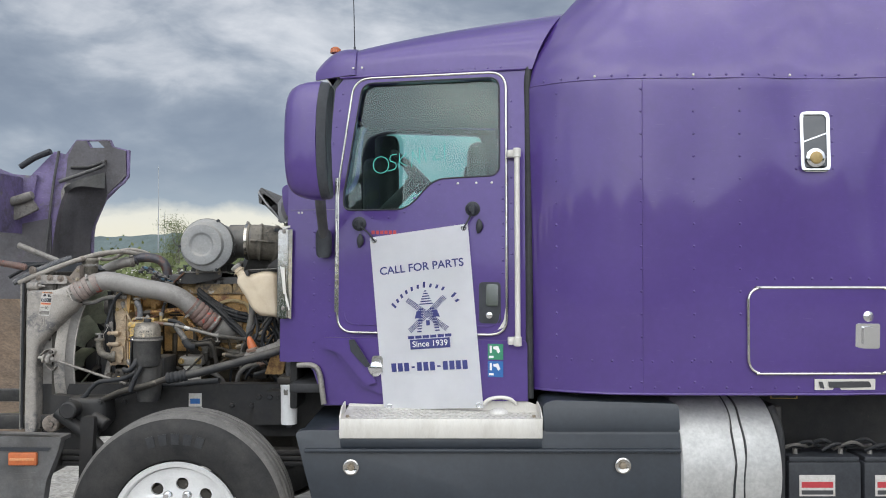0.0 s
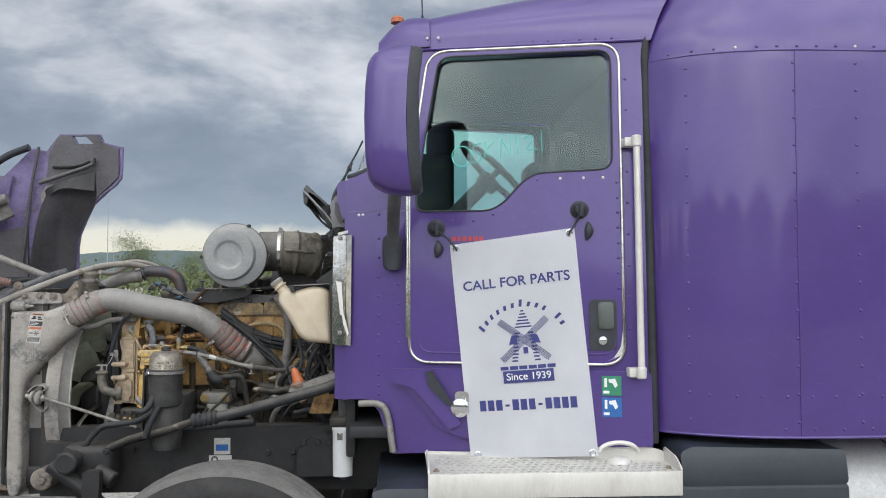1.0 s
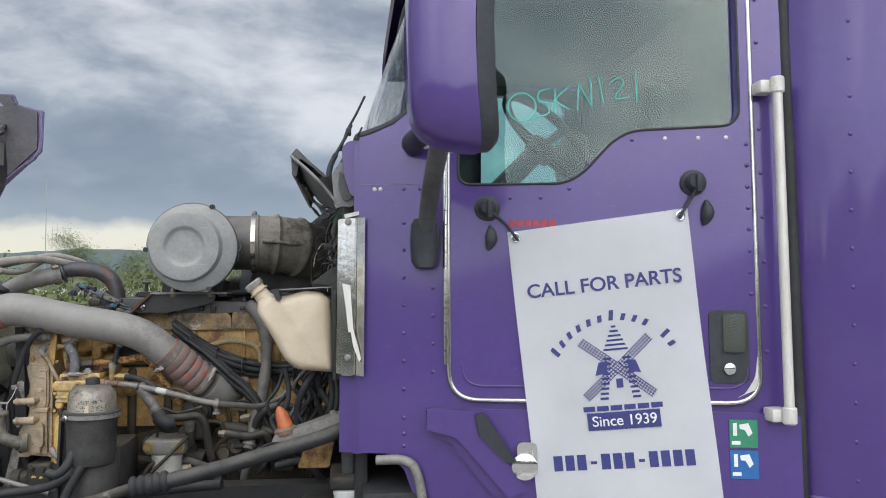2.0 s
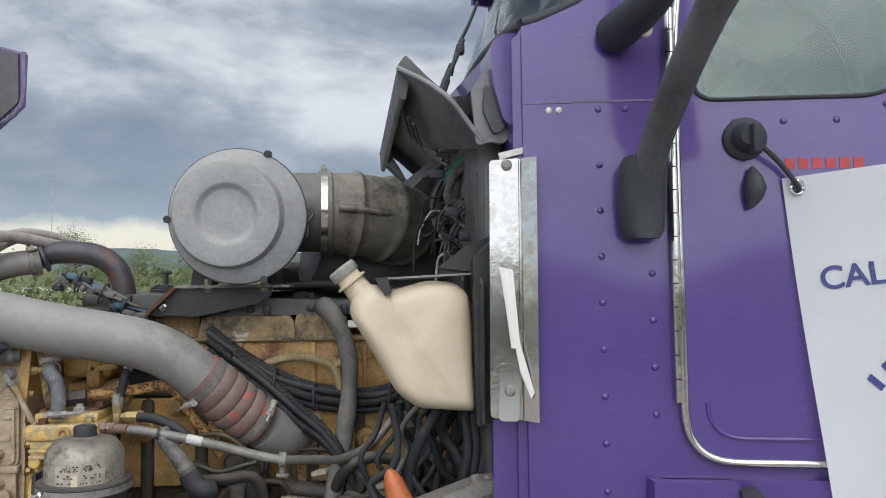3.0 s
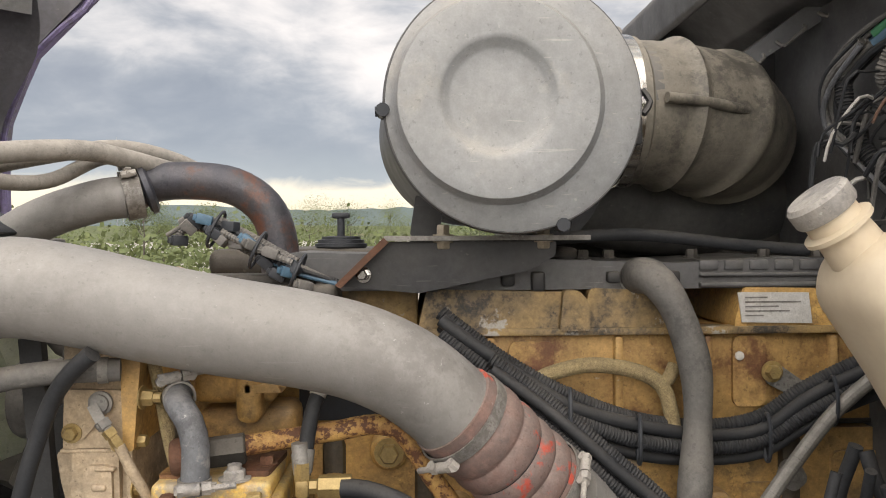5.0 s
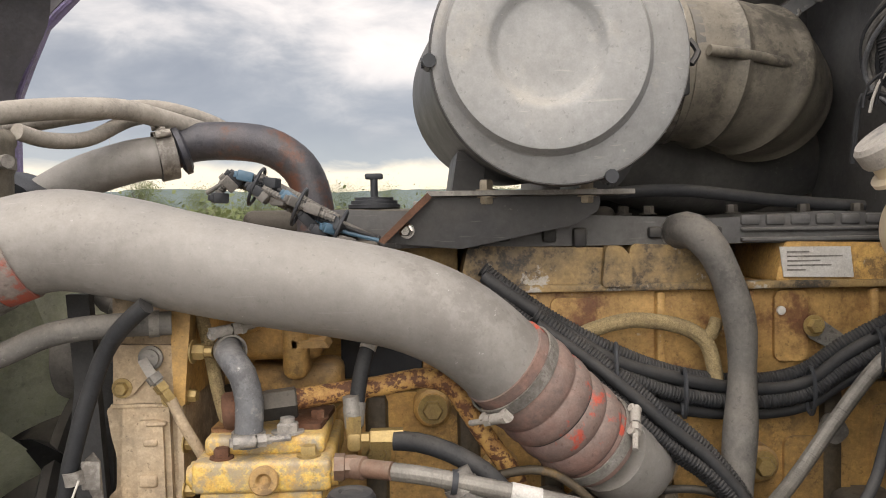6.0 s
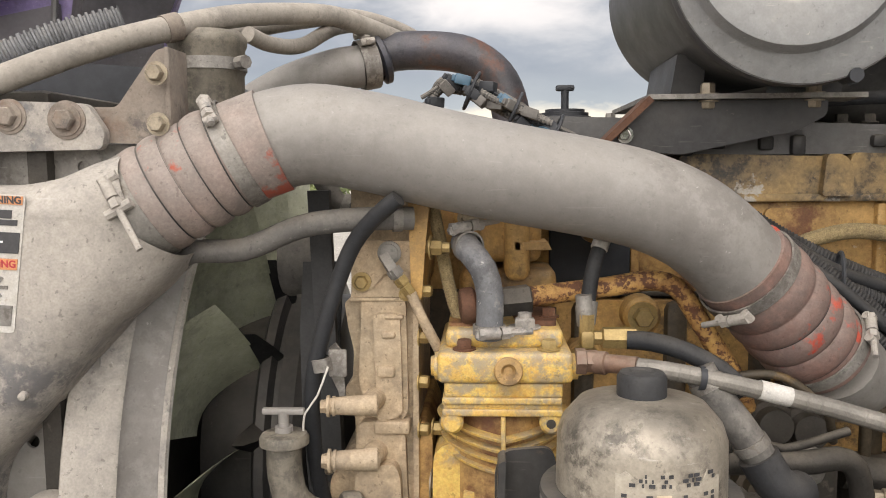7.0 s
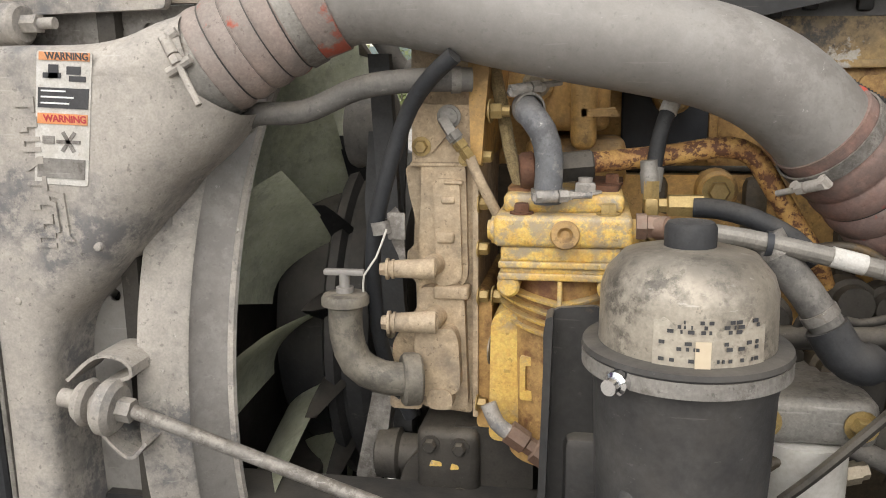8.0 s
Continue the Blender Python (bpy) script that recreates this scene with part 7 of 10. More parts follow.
# head details: pads, freeze plugs, bolts
for x0, x1, z0, z1 in ((-1.60, -1.52, 1.43, 1.50), (-1.33, -1.27, 1.42, 1.52), (-1.03, -0.985, 1.43, 1.525), (-0.955, -0.90, 1.42, 1.45)):
    part("cast_pad", slab(nb(), soft([(x0, z0), (x1, z0), (x1, z1), (x0, z1)], 0.012), 0.02, in_xz(4.768)), YELLOW_RUST if x0 > -1.4 else YELLOW, eng)
part("head_plug", lathe(nb(), (-1.022, 4.768, 1.498), (0, -1, 0), [(0, 0.006), (0.003, 0.006), (0.004, 0.003)], 12), WHITE_METAL, eng)
part("head_bolt", hexbolt(nb(), (-0.982, 4.758, 1.478), (0, -1, 0), 0.010, 0.010), GOLD_BOLT, eng)
part("bolt_tab", slab(nb(), soft([(-0.99, 1.463), (-0.975, 1.49), (-0.935, 1.462), (-0.945, 1.44)], 0.008), 0.004, in_xz(4.762)), GREY_STEEL, eng)
# cast ribs down the block
for x in (-1.66, -1.575, -1.455, -1.345, -1.20, -1.09, -0.97):
    part("block_rib", box(nb(), x, x + 0.03, 4.755, 4.80, 1.02, 1.40, 0.012), YELLOW_DARK, eng)
for x, z in ((-1.488, 1.384), (-1.622, 1.403), (-1.40, 1.30), (-1.20, 1.33), (-1.06, 1.30), (-1.545, 1.50), (-1.56, 1.33), (-1.30, 1.22), (-1.12, 1.22)):
    b = lathe(nb(), (x, 4.760, z), (0, -1, 0), [(-0.03, 0.026), (0.018, 0.024), (0.022, 0.020)], 24)
    bs = part("boss", b, YELLOW, eng)
    part("boss_bolt", hexbolt(nb(), (x, 4.738, z), (0, -1, 0), 0.013, 0.012), GOLD_BOLT, bs)
part("side_cover", slab(nb(), soft([(-1.60, 1.04), (-0.80, 1.04), (-0.80, 1.19), (-1.45, 1.19), (-1.60, 1.16)], 0.03), 0.03, in_xz(4.765)), YELLOW_DARK, eng)
part("block_panel", slab(nb(), soft([(-1.62, 1.20), (-0.79, 1.20), (-0.79, 1.40), (-1.62, 1.40)], 0.012), 0.03, in_xz(4.767)), YELLOW, eng, "dirty golden yellow block side")
for x0, x1, z0, z1 in ((-1.17, -1.06, 1.26, 1.36), (-1.02, -0.93, 1.24, 1.33), (-0.90, -0.82, 1.27, 1.37)):
    part("cast_pad", slab(nb(), soft([(x0, z0), (x1, z0), (x1, z1), (x0, z1)], 0.014), 0.02, in_xz(4.760)), YELLOW, eng)
part("lift_plate", slab(nb(), soft([(-0.98, 1.335), (-0.955, 1.318), (-0.935, 1.335), (-0.95, 1.362), (-0.97, 1.362)], 0.01), 0.006, in_xz(4.750)), GREY_STEEL, eng)
# flat black plate on the head; its colour stands in for a recess's shade
part("recess_shade_plate", box(nb(), -1.605, -1.50, 4.762, 4.772, 1.42, 1.535, 0.004), BLACK_PLASTIC, eng)
# intake elbow flange where the charge pipe enters
part("intake_elbow", tube(nb(), [(-1.285, 4.652, 1.350), (-1.255, 4.68, 1.325), (-1.23, 4.735, 1.325), (-1.225, 4.79, 1.33)], 0.052, 22, radius=lambda s, n: 0.050 + 0.006 * s / n), PIPE_ALU, eng)
fl = part("elbow_flange", slab(nb(), soft([(-1.30, 1.25), (-1.20, 1.245), (-1.165, 1.30), (-1.165, 1.40), (-1.20, 1.425), (-1.29, 1.42)], 0.03), 0.014, in_xz(4.742)), TAN_CAST, eng)
for x, z in ((-1.183, 1.405), (-1.185, 1.262), (-1.288, 1.262)):
    part("flange_bolt", hexbolt(nb(), (x, 4.742, z), (0, -1, 0), 0.010, 0.010), BOLT, fl)
# timing cover: a stepped cast housing with pads, studs and a bolted rear flange
TCV = soft([(-1.832, 1.142), (-1.772, 1.136), (-1.766, 1.30), (-1.765, 1.56), (-1.836, 1.56), (-1.838, 1.43), (-1.846, 1.425), (-1.842, 1.395), (-1.836, 1.37), (-1.838, 1.335), (-1.846, 1.33), (-1.846, 1.30), (-1.836, 1.295), (-1.836, 1.262), (-1.836, 1.24), (-1.838, 1.18)], 0.006, 3)
b = slab(nb(), TCV, 0.40, in_xz(4.602))
front = [e for e in b.edges if all(abs(v.co.y - 4.602) < 1e-5 for v in e.verts) and abs(e.calc_face_angle(0)) > 1]
bmesh.ops.bevel(b, geom=front, offset=0.007, segments=3, affect="EDGES")
tcv = part("timing_cover", b, TAN_CAST, eng, "dusty tan timing gear housing")
# bulged body pieces: (outline, depth in front, edge)
for pts, y0, e in (([(-1.826, 1.432), (-1.776, 1.432), (-1.774, 1.30), (-1.790, 1.285), (-1.822, 1.30), (-1.830, 1.34), (-1.826, 1.40)], 4.592, 0.008),
                   ([(-1.812, 1.415), (-1.782, 1.415), (-1.780, 1.30), (-1.808, 1.29)], 4.586, 0.007),
                   ([(-1.830, 1.292), (-1.778, 1.292), (-1.774, 1.148), (-1.822, 1.148), (-1.834, 1.17), (-1.836, 1.24)], 4.586, 0.010),
                   ([(-1.826, 1.246), (-1.788, 1.250), (-1.782, 1.236), (-1.780, 1.178), (-1.794, 1.168), (-1.824, 1.166), (-1.832, 1.19), (-1.832, 1.235)], 4.568, 0.012),
                   ([(-1.818, 1.178), (-1.790, 1.178), (-1.788, 1.154), (-1.818, 1.154)], 4.564, 0.006)):
    b = slab(nb(), soft(pts, 0.010, 4), 0.06, in_xz(y0))
    es = [q for q in b.edges if all(abs(v.co.y - y0) < 1e-5 for v in q.verts) and abs(q.calc_face_angle(0)) > 1]
    bmesh.ops.bevel(b, geom=es, offset=e, segments=4, affect="EDGES", profile=0.55)
    part("cast_bulge", b, TAN_CAST, tcv)
for x0, x1, z0, z1, y0 in ((-1.803, -1.787, 1.387, 1.395, 4.583), (-1.808, -1.788, 1.343, 1.356, 4.582), (-1.812, -1.772, 1.279, 1.294, 4.580), (-1.800, -1.778, 1.408, 1.413, 4.584)):
    part("cast_pad", box(nb(), x0, x1, y0, 4.62, z0, z1, 0.003, 3), TAN_CAST, tcv)
for z, r in ((1.319, 0.0095), (1.258, 0.0105)):
    b = cyl(nb(), (-1.852, 4.556, z), (-1.806, 4.562, z), r, r * 1.25, 18)
    lathe(b, (-1.866, 4.5545, z), (1, 0.09, 0), [(0, r * 0.72), (0.007, r * 0.85)], 6)
    lathe(b, (-1.859, 4.555, z), (1, 0.09, 0), [(0, r * 1.25), (0.003, r * 1.25), (0.0032, r * 0.95), (0.006, r * 0.95), (0.0062, r * 1.15), (0.009, r * 1.15)], 18)
    cyl(b, (-1.815, 4.56, z), (-1.805, 4.62, z), r * 1.25, seg=14)
    part("stud_boss", b, TAN_CAST, tcv)
pl = part("cover_plate", slab(nb(), soft([(-1.836, 1.430), (-1.770, 1.430), (-1.768, 1.494), (-1.834, 1.496)], 0.005), 0.010, in_xz(4.594)), TAN_CAST, tcv)
part("plate_lip", box(nb(), -1.838, -1.768, 4.590, 4.60, 1.4275, 1.432, 0.0015), TAN_CAST, pl)
part("sensor_tab", slab(nb(), soft([(-1.832, 1.452), (-1.826, 1.440), (-1.814, 1.441), (-1.785, 1.474), (-1.784, 1.488), (-1.796, 1.494), (-1.808, 1.488), (-1.826, 1.462)], 0.006), 0.004, in_xz(4.589)), TAN_CAST, pl)
for x, z, r in ((-1.824, 1.450, 0.0075), (-1.776, 1.436, 0.005)):
    part("plate_bolt", hexbolt(nb(), (x, 4.589, z), (0, -1, 0), r, 0.007), GOLD_BOLT, pl)
part("housing_flange", slab(nb(), soft([(-1.769, 1.43), (-1.758, 1.43), (-1.753, 1.49), (-1.746, 1.565), (-1.768, 1.60), (-1.772, 1.56)], 0.003), 0.30, in_xz(4.586)), YELLOW, eng)
part("rear_flange", slab(nb(), soft([(-1.770, 1.135), (-1.764, 1.135), (-1.762, 1.43), (-1.768, 1.43)], 0.002), 0.50, in_xz(4.594)), TAN_CAST, eng)
part("rear_plate", slab(nb(), soft([(-1.766, 1.12), (-1.749, 1.12), (-1.748, 1.27), (-1.756, 1.288), (-1.766, 1.288)], 0.006), 0.50, in_xz(4.600)), YELLOW_RUST, eng, "rust-stained rear plate")
for x, z, y, r in ((-1.757, 1.488, 4.598, 0.008), (-1.757, 1.545, 4.60, 0.008), (-1.759, 1.438, 4.60, 0.007), (-1.762, 1.386, 4.60, 0.0075), (-1.763, 1.335, 4.60, 0.0075), (-1.763, 1.28, 4.60, 0.0075), (-1.748, 1.278, 4.61, 0.008), (-1.765, 1.153, 4.595, 0.007)):
    b = hexbolt(nb(), (x, y, z), (1, -0.15, 0), r, 0.010)
    part("flange_bolt", b, GOLD_BOLT, eng)
b = hexbolt(nb(), (-1.749, 4.592, 1.219), (1, -0.12, 0), 0.0115, 0.012)
cyl(b, (-1.738, 4.591, 1.219), (-1.727, 4.590, 1.219), 0.0075, seg=6)
part("stud_bolt", b, BOLT, eng)
b = hexbolt(nb(), (-1.748, 4.585, 1.488), (1, -0.12, 0), 0.009, 0.012)
cyl(b, (-1.738, 4.584, 1.488), (-1.726, 4.583, 1.488), 0.006, seg=8)
part("stud_bolt", b, GOLD_BOLT, eng)
part("upper_cover", slab(nb(), soft([(-1.835, 1.52), (-1.765, 1.52), (-1.765, 1.60), (-1.80, 1.62), (-1.835, 1.60)], 0.01), 0.3, in_xz(4.612)), TAN_CAST, eng)
part("neck_elbow", slab(nb(), soft([(-1.872, 1.136), (-1.832, 1.136), (-1.832, 1.245), (-1.846, 1.25), (-1.866, 1.22)], 0.008), 0.20, in_xz(4.604)), TAN_CAST, tcv)
for x, z in ((-1.866, 1.165), (-1.868, 1.235)):
    part("flange_bolt", hexbolt(nb(), (x, 4.60, z), (-0.6, -0.8, 0), 0.007, 0.008), BOLT, eng)
b = slab(nb(), [(-1.846, 1.305), (-1.841, 1.305), (-1.845, 1.375), (-1.852, 1.385), (-1.860, 1.378), (-1.857, 1.345), (-1.850, 1.33)], 0.003, in_xz(4.575))
part("clip_bracket", b, GREY_STEEL, tcv)
part("clip_bolt", hexbolt(nb(), (-1.852, 4.575, 1.368), (0, -1, 0), 0.005, 0.005), BOLT, tcv)
part("front_cover_low", slab(nb(), soft([(-1.86, 0.78), (-1.70, 0.78), (-1.70, 1.12), (-1.80, 1.12), (-1.86, 1.06)], 0.02), 0.60, in_xz(4.60)), ENGINE_DARK, eng)
part("pump_drive", box(nb(), -1.838, -1.762, 4.588, 4.76, 1.015, 1.118, 0.012, 3), ENGINE_DARK, eng, "black drive housing with chipped yellow paint")
b = lathe(nb(), (-1.90, 4.64, 1.06), (1, 0, 0), [(0, 0.020), (0.004, 0.030), (0.030, 0.032), (0.034, 0.026), (0.07, 0.026)], 28)
part("drive_snout", b, ENGINE_DARK, eng)
for x, z, w in ((-1.822, 1.072, 0.016), (-1.797, 1.069, 0.011), (-1.783, 1.10, 0.006)):
    part("paint_chip", slab(nb(), soft([(x, z), (x + w, z + 0.001), (x + w * 0.9, z + 0.006), (x + w * 0.2, z + 0.008)], 0.002), 0.0012, in_xz(4.5872)), YELLOW_BRIGHT, eng)
for x, z in ((-1.82, 1.100), (-1.785, 1.098), (-1.785, 1.035)):
    part("drive_bolt", hexbolt(nb(), (x, 4.588, z), (0, -1, 0), 0.008, 0.009), ENGINE_DARK, eng)
part("crank_damper", lathe(nb(), (-1.93, MID, 0.98), (1, 0, 0), [(0, 0.05), (0.0, 0.14), (0.06, 0.14), (0.07, 0.09), (0.14, 0.08)], 40), ENGINE_DARK, eng)
# cast water manifold and boxes between pump and head
for x0, x1, z0, z1, y0, mt in ((-1.72, -1.62, 1.46, 1.56, 4.68, YELLOW), (-1.665, -1.635, 1.44, 1.53, 4.655, YELLOW), (-1.72, -1.60, 1.40, 1.45, 4.70, YELLOW), (-1.61, -1.545, 1.505, 1.56, 4.69, TAN_CAST), (-1.70, -1.55, 1.56, 1.60, 4.72, ENGINE_DARK)):
    part("manifold_block", box(nb(), x0, x1, y0, 4.80, z0, z1, 0.012, 3), mt, eng)
for x, z, r in ((-1.705, 1.515, 0.016), (-1.66, 1.545, 0.010), (-1.625, 1.55, 0.008)):
    b = lathe(nb(), (x, 4.685, z), (0, -1, 0), [(0, r * 1.3), (0.012, r * 1.25), (0.014, r)], 20)
    bs = part("plug_boss", b, YELLOW, eng)
    part("plug", hexbolt(nb(), (x, 4.671, z), (0, -1, 0), r * 0.7, 0.008), BOLT, bs)
part("bracket_web", slab(nb(), [(-1.655, 1.478), (-1.61, 1.478), (-1.615, 1.487), (-1.655, 1.487)], 0.05, in_xz(4.655)), YELLOW, eng)
# oil cap on the far valve cover
oc = part("oil_cap", lathe(nb(), (-1.566, 4.97, 1.640), (0, 0, 1), [(0, 0.034), (0.004, 0.040), (0.009, 0.040), (0.010, 0.036), (0.015, 0.036), (0.016, 0.030), (0.020, 0.030), (0.021, 0.004)], 32), BLACK_PLASTIC, eng, "black oil cap with a T handle")
b = cyl(nb(), (-1.566, 4.97, 1.66), (-1.566, 4.97, 1.689), 0.006, seg=10)
box(b, -1.580, -1.552, 4.963, 4.977, 1.688, 1.697, 0.003)
part("cap_handle", b, BLACK_PLASTIC, oc)
part("far_cover", box(nb(), -1.76, -1.20, 4.92, 5.25, 1.60, 1.642, 0.015, 3), ENGINE_DARK, eng)
# added dark block that fills the see-through gap behind the valve cover
part("rear_dark_filler", box(nb(), -1.29, -0.82, 5.04, 5.34, 1.56, 1.72, 0.03, 3), ENGINE_DARK, eng)
for x in (-1.50, -1.44):
    part("cover_bolt", hexbolt(nb(), (x, 4.95, 1.641), (0, 0, 1), 0.008, 0.010), GREY_STEEL, eng)
# clutter low on the block
for k, (p, q, r, mt) in enumerate((((-1.50, 4.70, 1.15), (-1.30, 4.68, 1.10), 0.03, ENGINE_DARK), ((-1.25, 4.70, 1.20), (-0.95, 4.68, 1.17), 0.022, ENGINE_DARK), ((-1.45, 4.66, 1.24), (-1.38, 4.72, 1.16), 0.02, ENGINE_DARK), ((-1.15, 4.66, 1.12), (-0.88, 4.66, 1.14), 0.03, ENGINE_DARK))):
    part("side_pipe", cyl(nb(), p, q, r, seg=14), mt, eng)
for x0, x1, z0, z1, y0 in ((-1.42, -1.32, 1.06, 1.16, 4.66), (-1.24, -1.16, 1.10, 1.20, 4.68), (-1.08, -1.0, 1.05, 1.15, 4.66), (-1.34, -1.28, 1.17, 1.235, 4.63), (-0.96, -0.88, 1.16, 1.26, 4.66)):
    part("accessory", box(nb(), x0, x1, y0, 4.80, z0, z1, 0.012, 3), ENGINE_DARK, eng)
part("rear_bracket", slab(nb(), soft([(-0.98, 1.10), (-0.88, 1.10), (-0.86, 1.20), (-0.94, 1.22)], 0.01), 0.02, in_xz(4.50)), YELLOW_RUST, eng)

# ---- fuel and air pump ----
pump = thing("fuel_transfer_pump", (-1.67, 4.60, 1.10), "bright yellow pump housing with hex bolts on the engine", "pump")
HEADL = ((-1.738, -1.598, 4.526, 1.352, 1.385, 0.006, "pump_head"), (-1.731, -1.608, 4.532, 1.336, 1.3525, 0.003, "pump_plate"), (-1.733, -1.609, 4.529, 1.3295, 1.3365, 0.0015, "pump_plate"), (-1.731, -1.609, 4.533, 1.3235, 1.330, 0.0015, "pump_plate"), (-1.733, -1.608, 4.530, 1.3165, 1.324, 0.0015, "pump_plate"), (-1.730, -1.606, 4.550, 1.384, 1.404, 0.006, "pump_top"))
for x0, x1, y0, z0, z1, e, nm in HEADL:
    part(nm, box(nb(), x0, x1, y0, 4.70, z0, z1, e, 3), YELLOW_BRIGHT, pump)
part("side_lug", lathe(nb(), (-1.731, 4.545, 1.367), (-1, 0, 0), [(0, 0.015), (0.010, 0.0145), (0.0105, 0.011), (0.014, 0.010)], 20), YELLOW_BRIGHT, pump)
part("side_lug", lathe(nb(), (-1.602, 4.545, 1.367), (1, 0, 0), [(0, 0.014), (0.010, 0.0135), (0.0105, 0.010), (0.014, 0.010)], 20), YELLOW_BRIGHT, pump)
part("top_plate", slab(nb(), soft([(-1.652, 4.575), (-1.612, 4.572), (-1.604, 4.66), (-1.66, 4.67)], 0.006), 0.006, in_xy(1.404)), RUST, pump, "rusted top plate")
part("top_plate", slab(nb(), soft([(-1.728, 4.57), (-1.70, 4.57), (-1.695, 4.65), (-1.725, 4.65)], 0.006), 0.004, in_xy(1.404)), YELLOW_RUST, pump)
for x in (-1.723, -1.620):
    part("pump_lug", lathe(nb(), (x, 4.60, 1.309), (0, -1, 0), [(0, 0.012), (0.066, 0.012), (0.069, 0.009)], 20), YELLOW_BRIGHT, pump)
# no hole is cut: a dark disc stands in for the bore's shade
part("lug_bore_disc", lathe(nb(), (-1.620, 4.532, 1.309), (0, -1, 0), [(0, 0.005), (0.0012, 0.005)], 14), ENGINE_DARK, pump)
part("pump_barrel", lathe(nb(), (-1.668, 4.605, 1.10), (0, 0, 1), [(0, 0.060), (0.12, 0.062), (0.20, 0.062), (0.218, 0.060)], 48), YELLOW_RUST, pump)
for k in range(4):
    z0 = 1.304 - 0.0125 * k
    b = lathe(nb(), (-1.668, 4.605, z0 - 0.006), (0, 0, 1), [(0, 0.060), (0.001, 0.0735 - 0.002 * k), (0.004, 0.0745 - 0.002 * k), (0.006, 0.060)], 48)
    for v in b.verts:
        v.co.z -= 0.012 * max(0.0, 1 - abs((v.co.x + 1.668) / 0.06))
    part("cooling_fin", b, YELLOW_BRIGHT, pump)
part("fin_web", box(nb(), -1.672, -1.667, 4.529, 4.60, 1.252, 1.316, 0.0015), YELLOW_BRIGHT, pump)
part("pump_foot", slab(nb(), soft([(-1.748, 1.12), (-1.60, 1.12), (-1.60, 1.215), (-1.62, 1.262), (-1.732, 1.275), (-1.745, 1.262)], 0.012), 0.12, in_xz(4.566)), YELLOW_BRIGHT, pump)
b = slab(nb(), soft([(-1.712, 1.176), (-1.640, 1.176), (-1.640, 1.226), (-1.712, 1.226)], 0.004), 0.04, in_xz(4.552), [[(-1.706, 1.187), (-1.662, 1.187), (-1.662, 1.216), (-1.706, 1.216)]])
part("tag_frame", b, YELLOW_BRIGHT, pump)
part("pump_tag", slab(nb(), [(-1.706, 1.187), (-1.662, 1.187), (-1.662, 1.216), (-1.706, 1.216)], 0.02, in_xz(4.558)), BOTTLE, pump, "blank yellowed tag")
for x, y, z, r, mt in ((-1.646, 4.565, 1.404, 0.012, CAST_ALU), (-1.710, 4.542, 1.385, 0.0085, RUST), (-1.622, 4.542, 1.385, 0.0085, GOLD_BOLT), (-1.70, 4.66, 1.404, 0.008, RUST), (-1.660, 4.655, 1.404, 0.010, BOLT), (-1.618, 4.60, 1.409, 0.008, RUST)):
    b = hexbolt(nb(), (x, y, z), (0, 0, 1), r, 0.009)
    if r > 0.011:
        cyl(b, (x, y, z + 0.008), (x, y, z + 0.016), 0.0075, seg=14)
    part("pump_bolt", b, mt, pump)
b = lathe(nb(), (-1.665, 4.530, 1.366), (0.05, -1, 0.1), [(0, 0.0145), (0.010, 0.0150), (0.012, 0.0135), (0.012, 0.008), (0.006, 0.0045)], 24)
part("round_plug", b, YELLOW, pump)
b = lathe(nb(), (-1.595, 4.535, 1.375), (1, 0, 0), [(0, 0.014), (0.01, 0.014), (0.011, 0.012), (0.022, 0.012)], 6)
part("outlet_nut", b, COPPER, pump)
# low fitting with copper coloured nuts
b = tube(nb(), [(-1.745, 4.54, 1.175), (-1.735, 4.535, 1.155), (-1.72, 4.532, 1.145)], 0.009, 12)
part("low_elbow", b, CAST_ALU, pump)
b = lathe(nb(), (-1.722, 4.532, 1.148), (0.8, 0, -0.55), [(0, 0.013), (0.022, 0.013), (0.024, 0.010), (0.032, 0.010), (0.034, 0.014), (0.052, 0.014)], 6)
part("low_nut", b, COPPER, pump)
part("low_hose", tube(nb(), [(-1.682, 4.532, 1.120), (-1.655, 4.532, 1.10), (-1.60, 4.54, 1.07)], 0.011, 12), RUBBER_GREY, pump)
# top fittings beside the pump
b = box(nb(), -1.585, -1.570, 4.575, 4.60, 1.378, 1.398, 0.004)
lathe(b, (-1.578, 4.585, 1.395), (0, 0, 1), [(0, 0.009), (0.020, 0.009)], 6)
part("brass_tee", b, GOLD_BOLT, pump)
b = lathe(nb(), (-1.570, 4.585, 1.389), (1, 0, 0), [(0, 0.008), (0.008, 0.008), (0.010, 0.012), (0.045, 0.0125)], 6)
part("brass_nut", b, GOLD_BOLT, pump)
b = lathe(nb(), (-1.578, 4.588, 1.402), (-0.1, 0, 1), [(0, 0.010), (0.022, 0.010), (0.024, 0.009), (0.034, 0.009)], 12)
part("crimp", b, GREY_STEEL, pump)

# ---- canister in front of the pump ----
can = thing("reservoir_canister", (-1.565, 4.34, 1.05), "greasy silver-topped fluid reservoir with a black cap", "reservoir")
part("canister_top", lathe(nb(), (-1.565, 4.34, 1.312), (0, 0, 1), [(0, 0.067), (0.052, 0.066), (0.064, 0.062), (0.078, 0.050), (0.082, 0.034), (0.084, 0.018), (0.085, 0.002)], 64), SILVER_DIRTY, can, "silver lid with flaking print")
part("canister_flange", lathe(nb(), (-1.565, 4.34, 1.306), (0, 0, 1), [(0, 0.074), (0.002, 0.0785), (0.008, 0.0785), (0.010, 0.080), (0.014, 0.079), (0.016, 0.066)], 64), DARK_CAN, can)
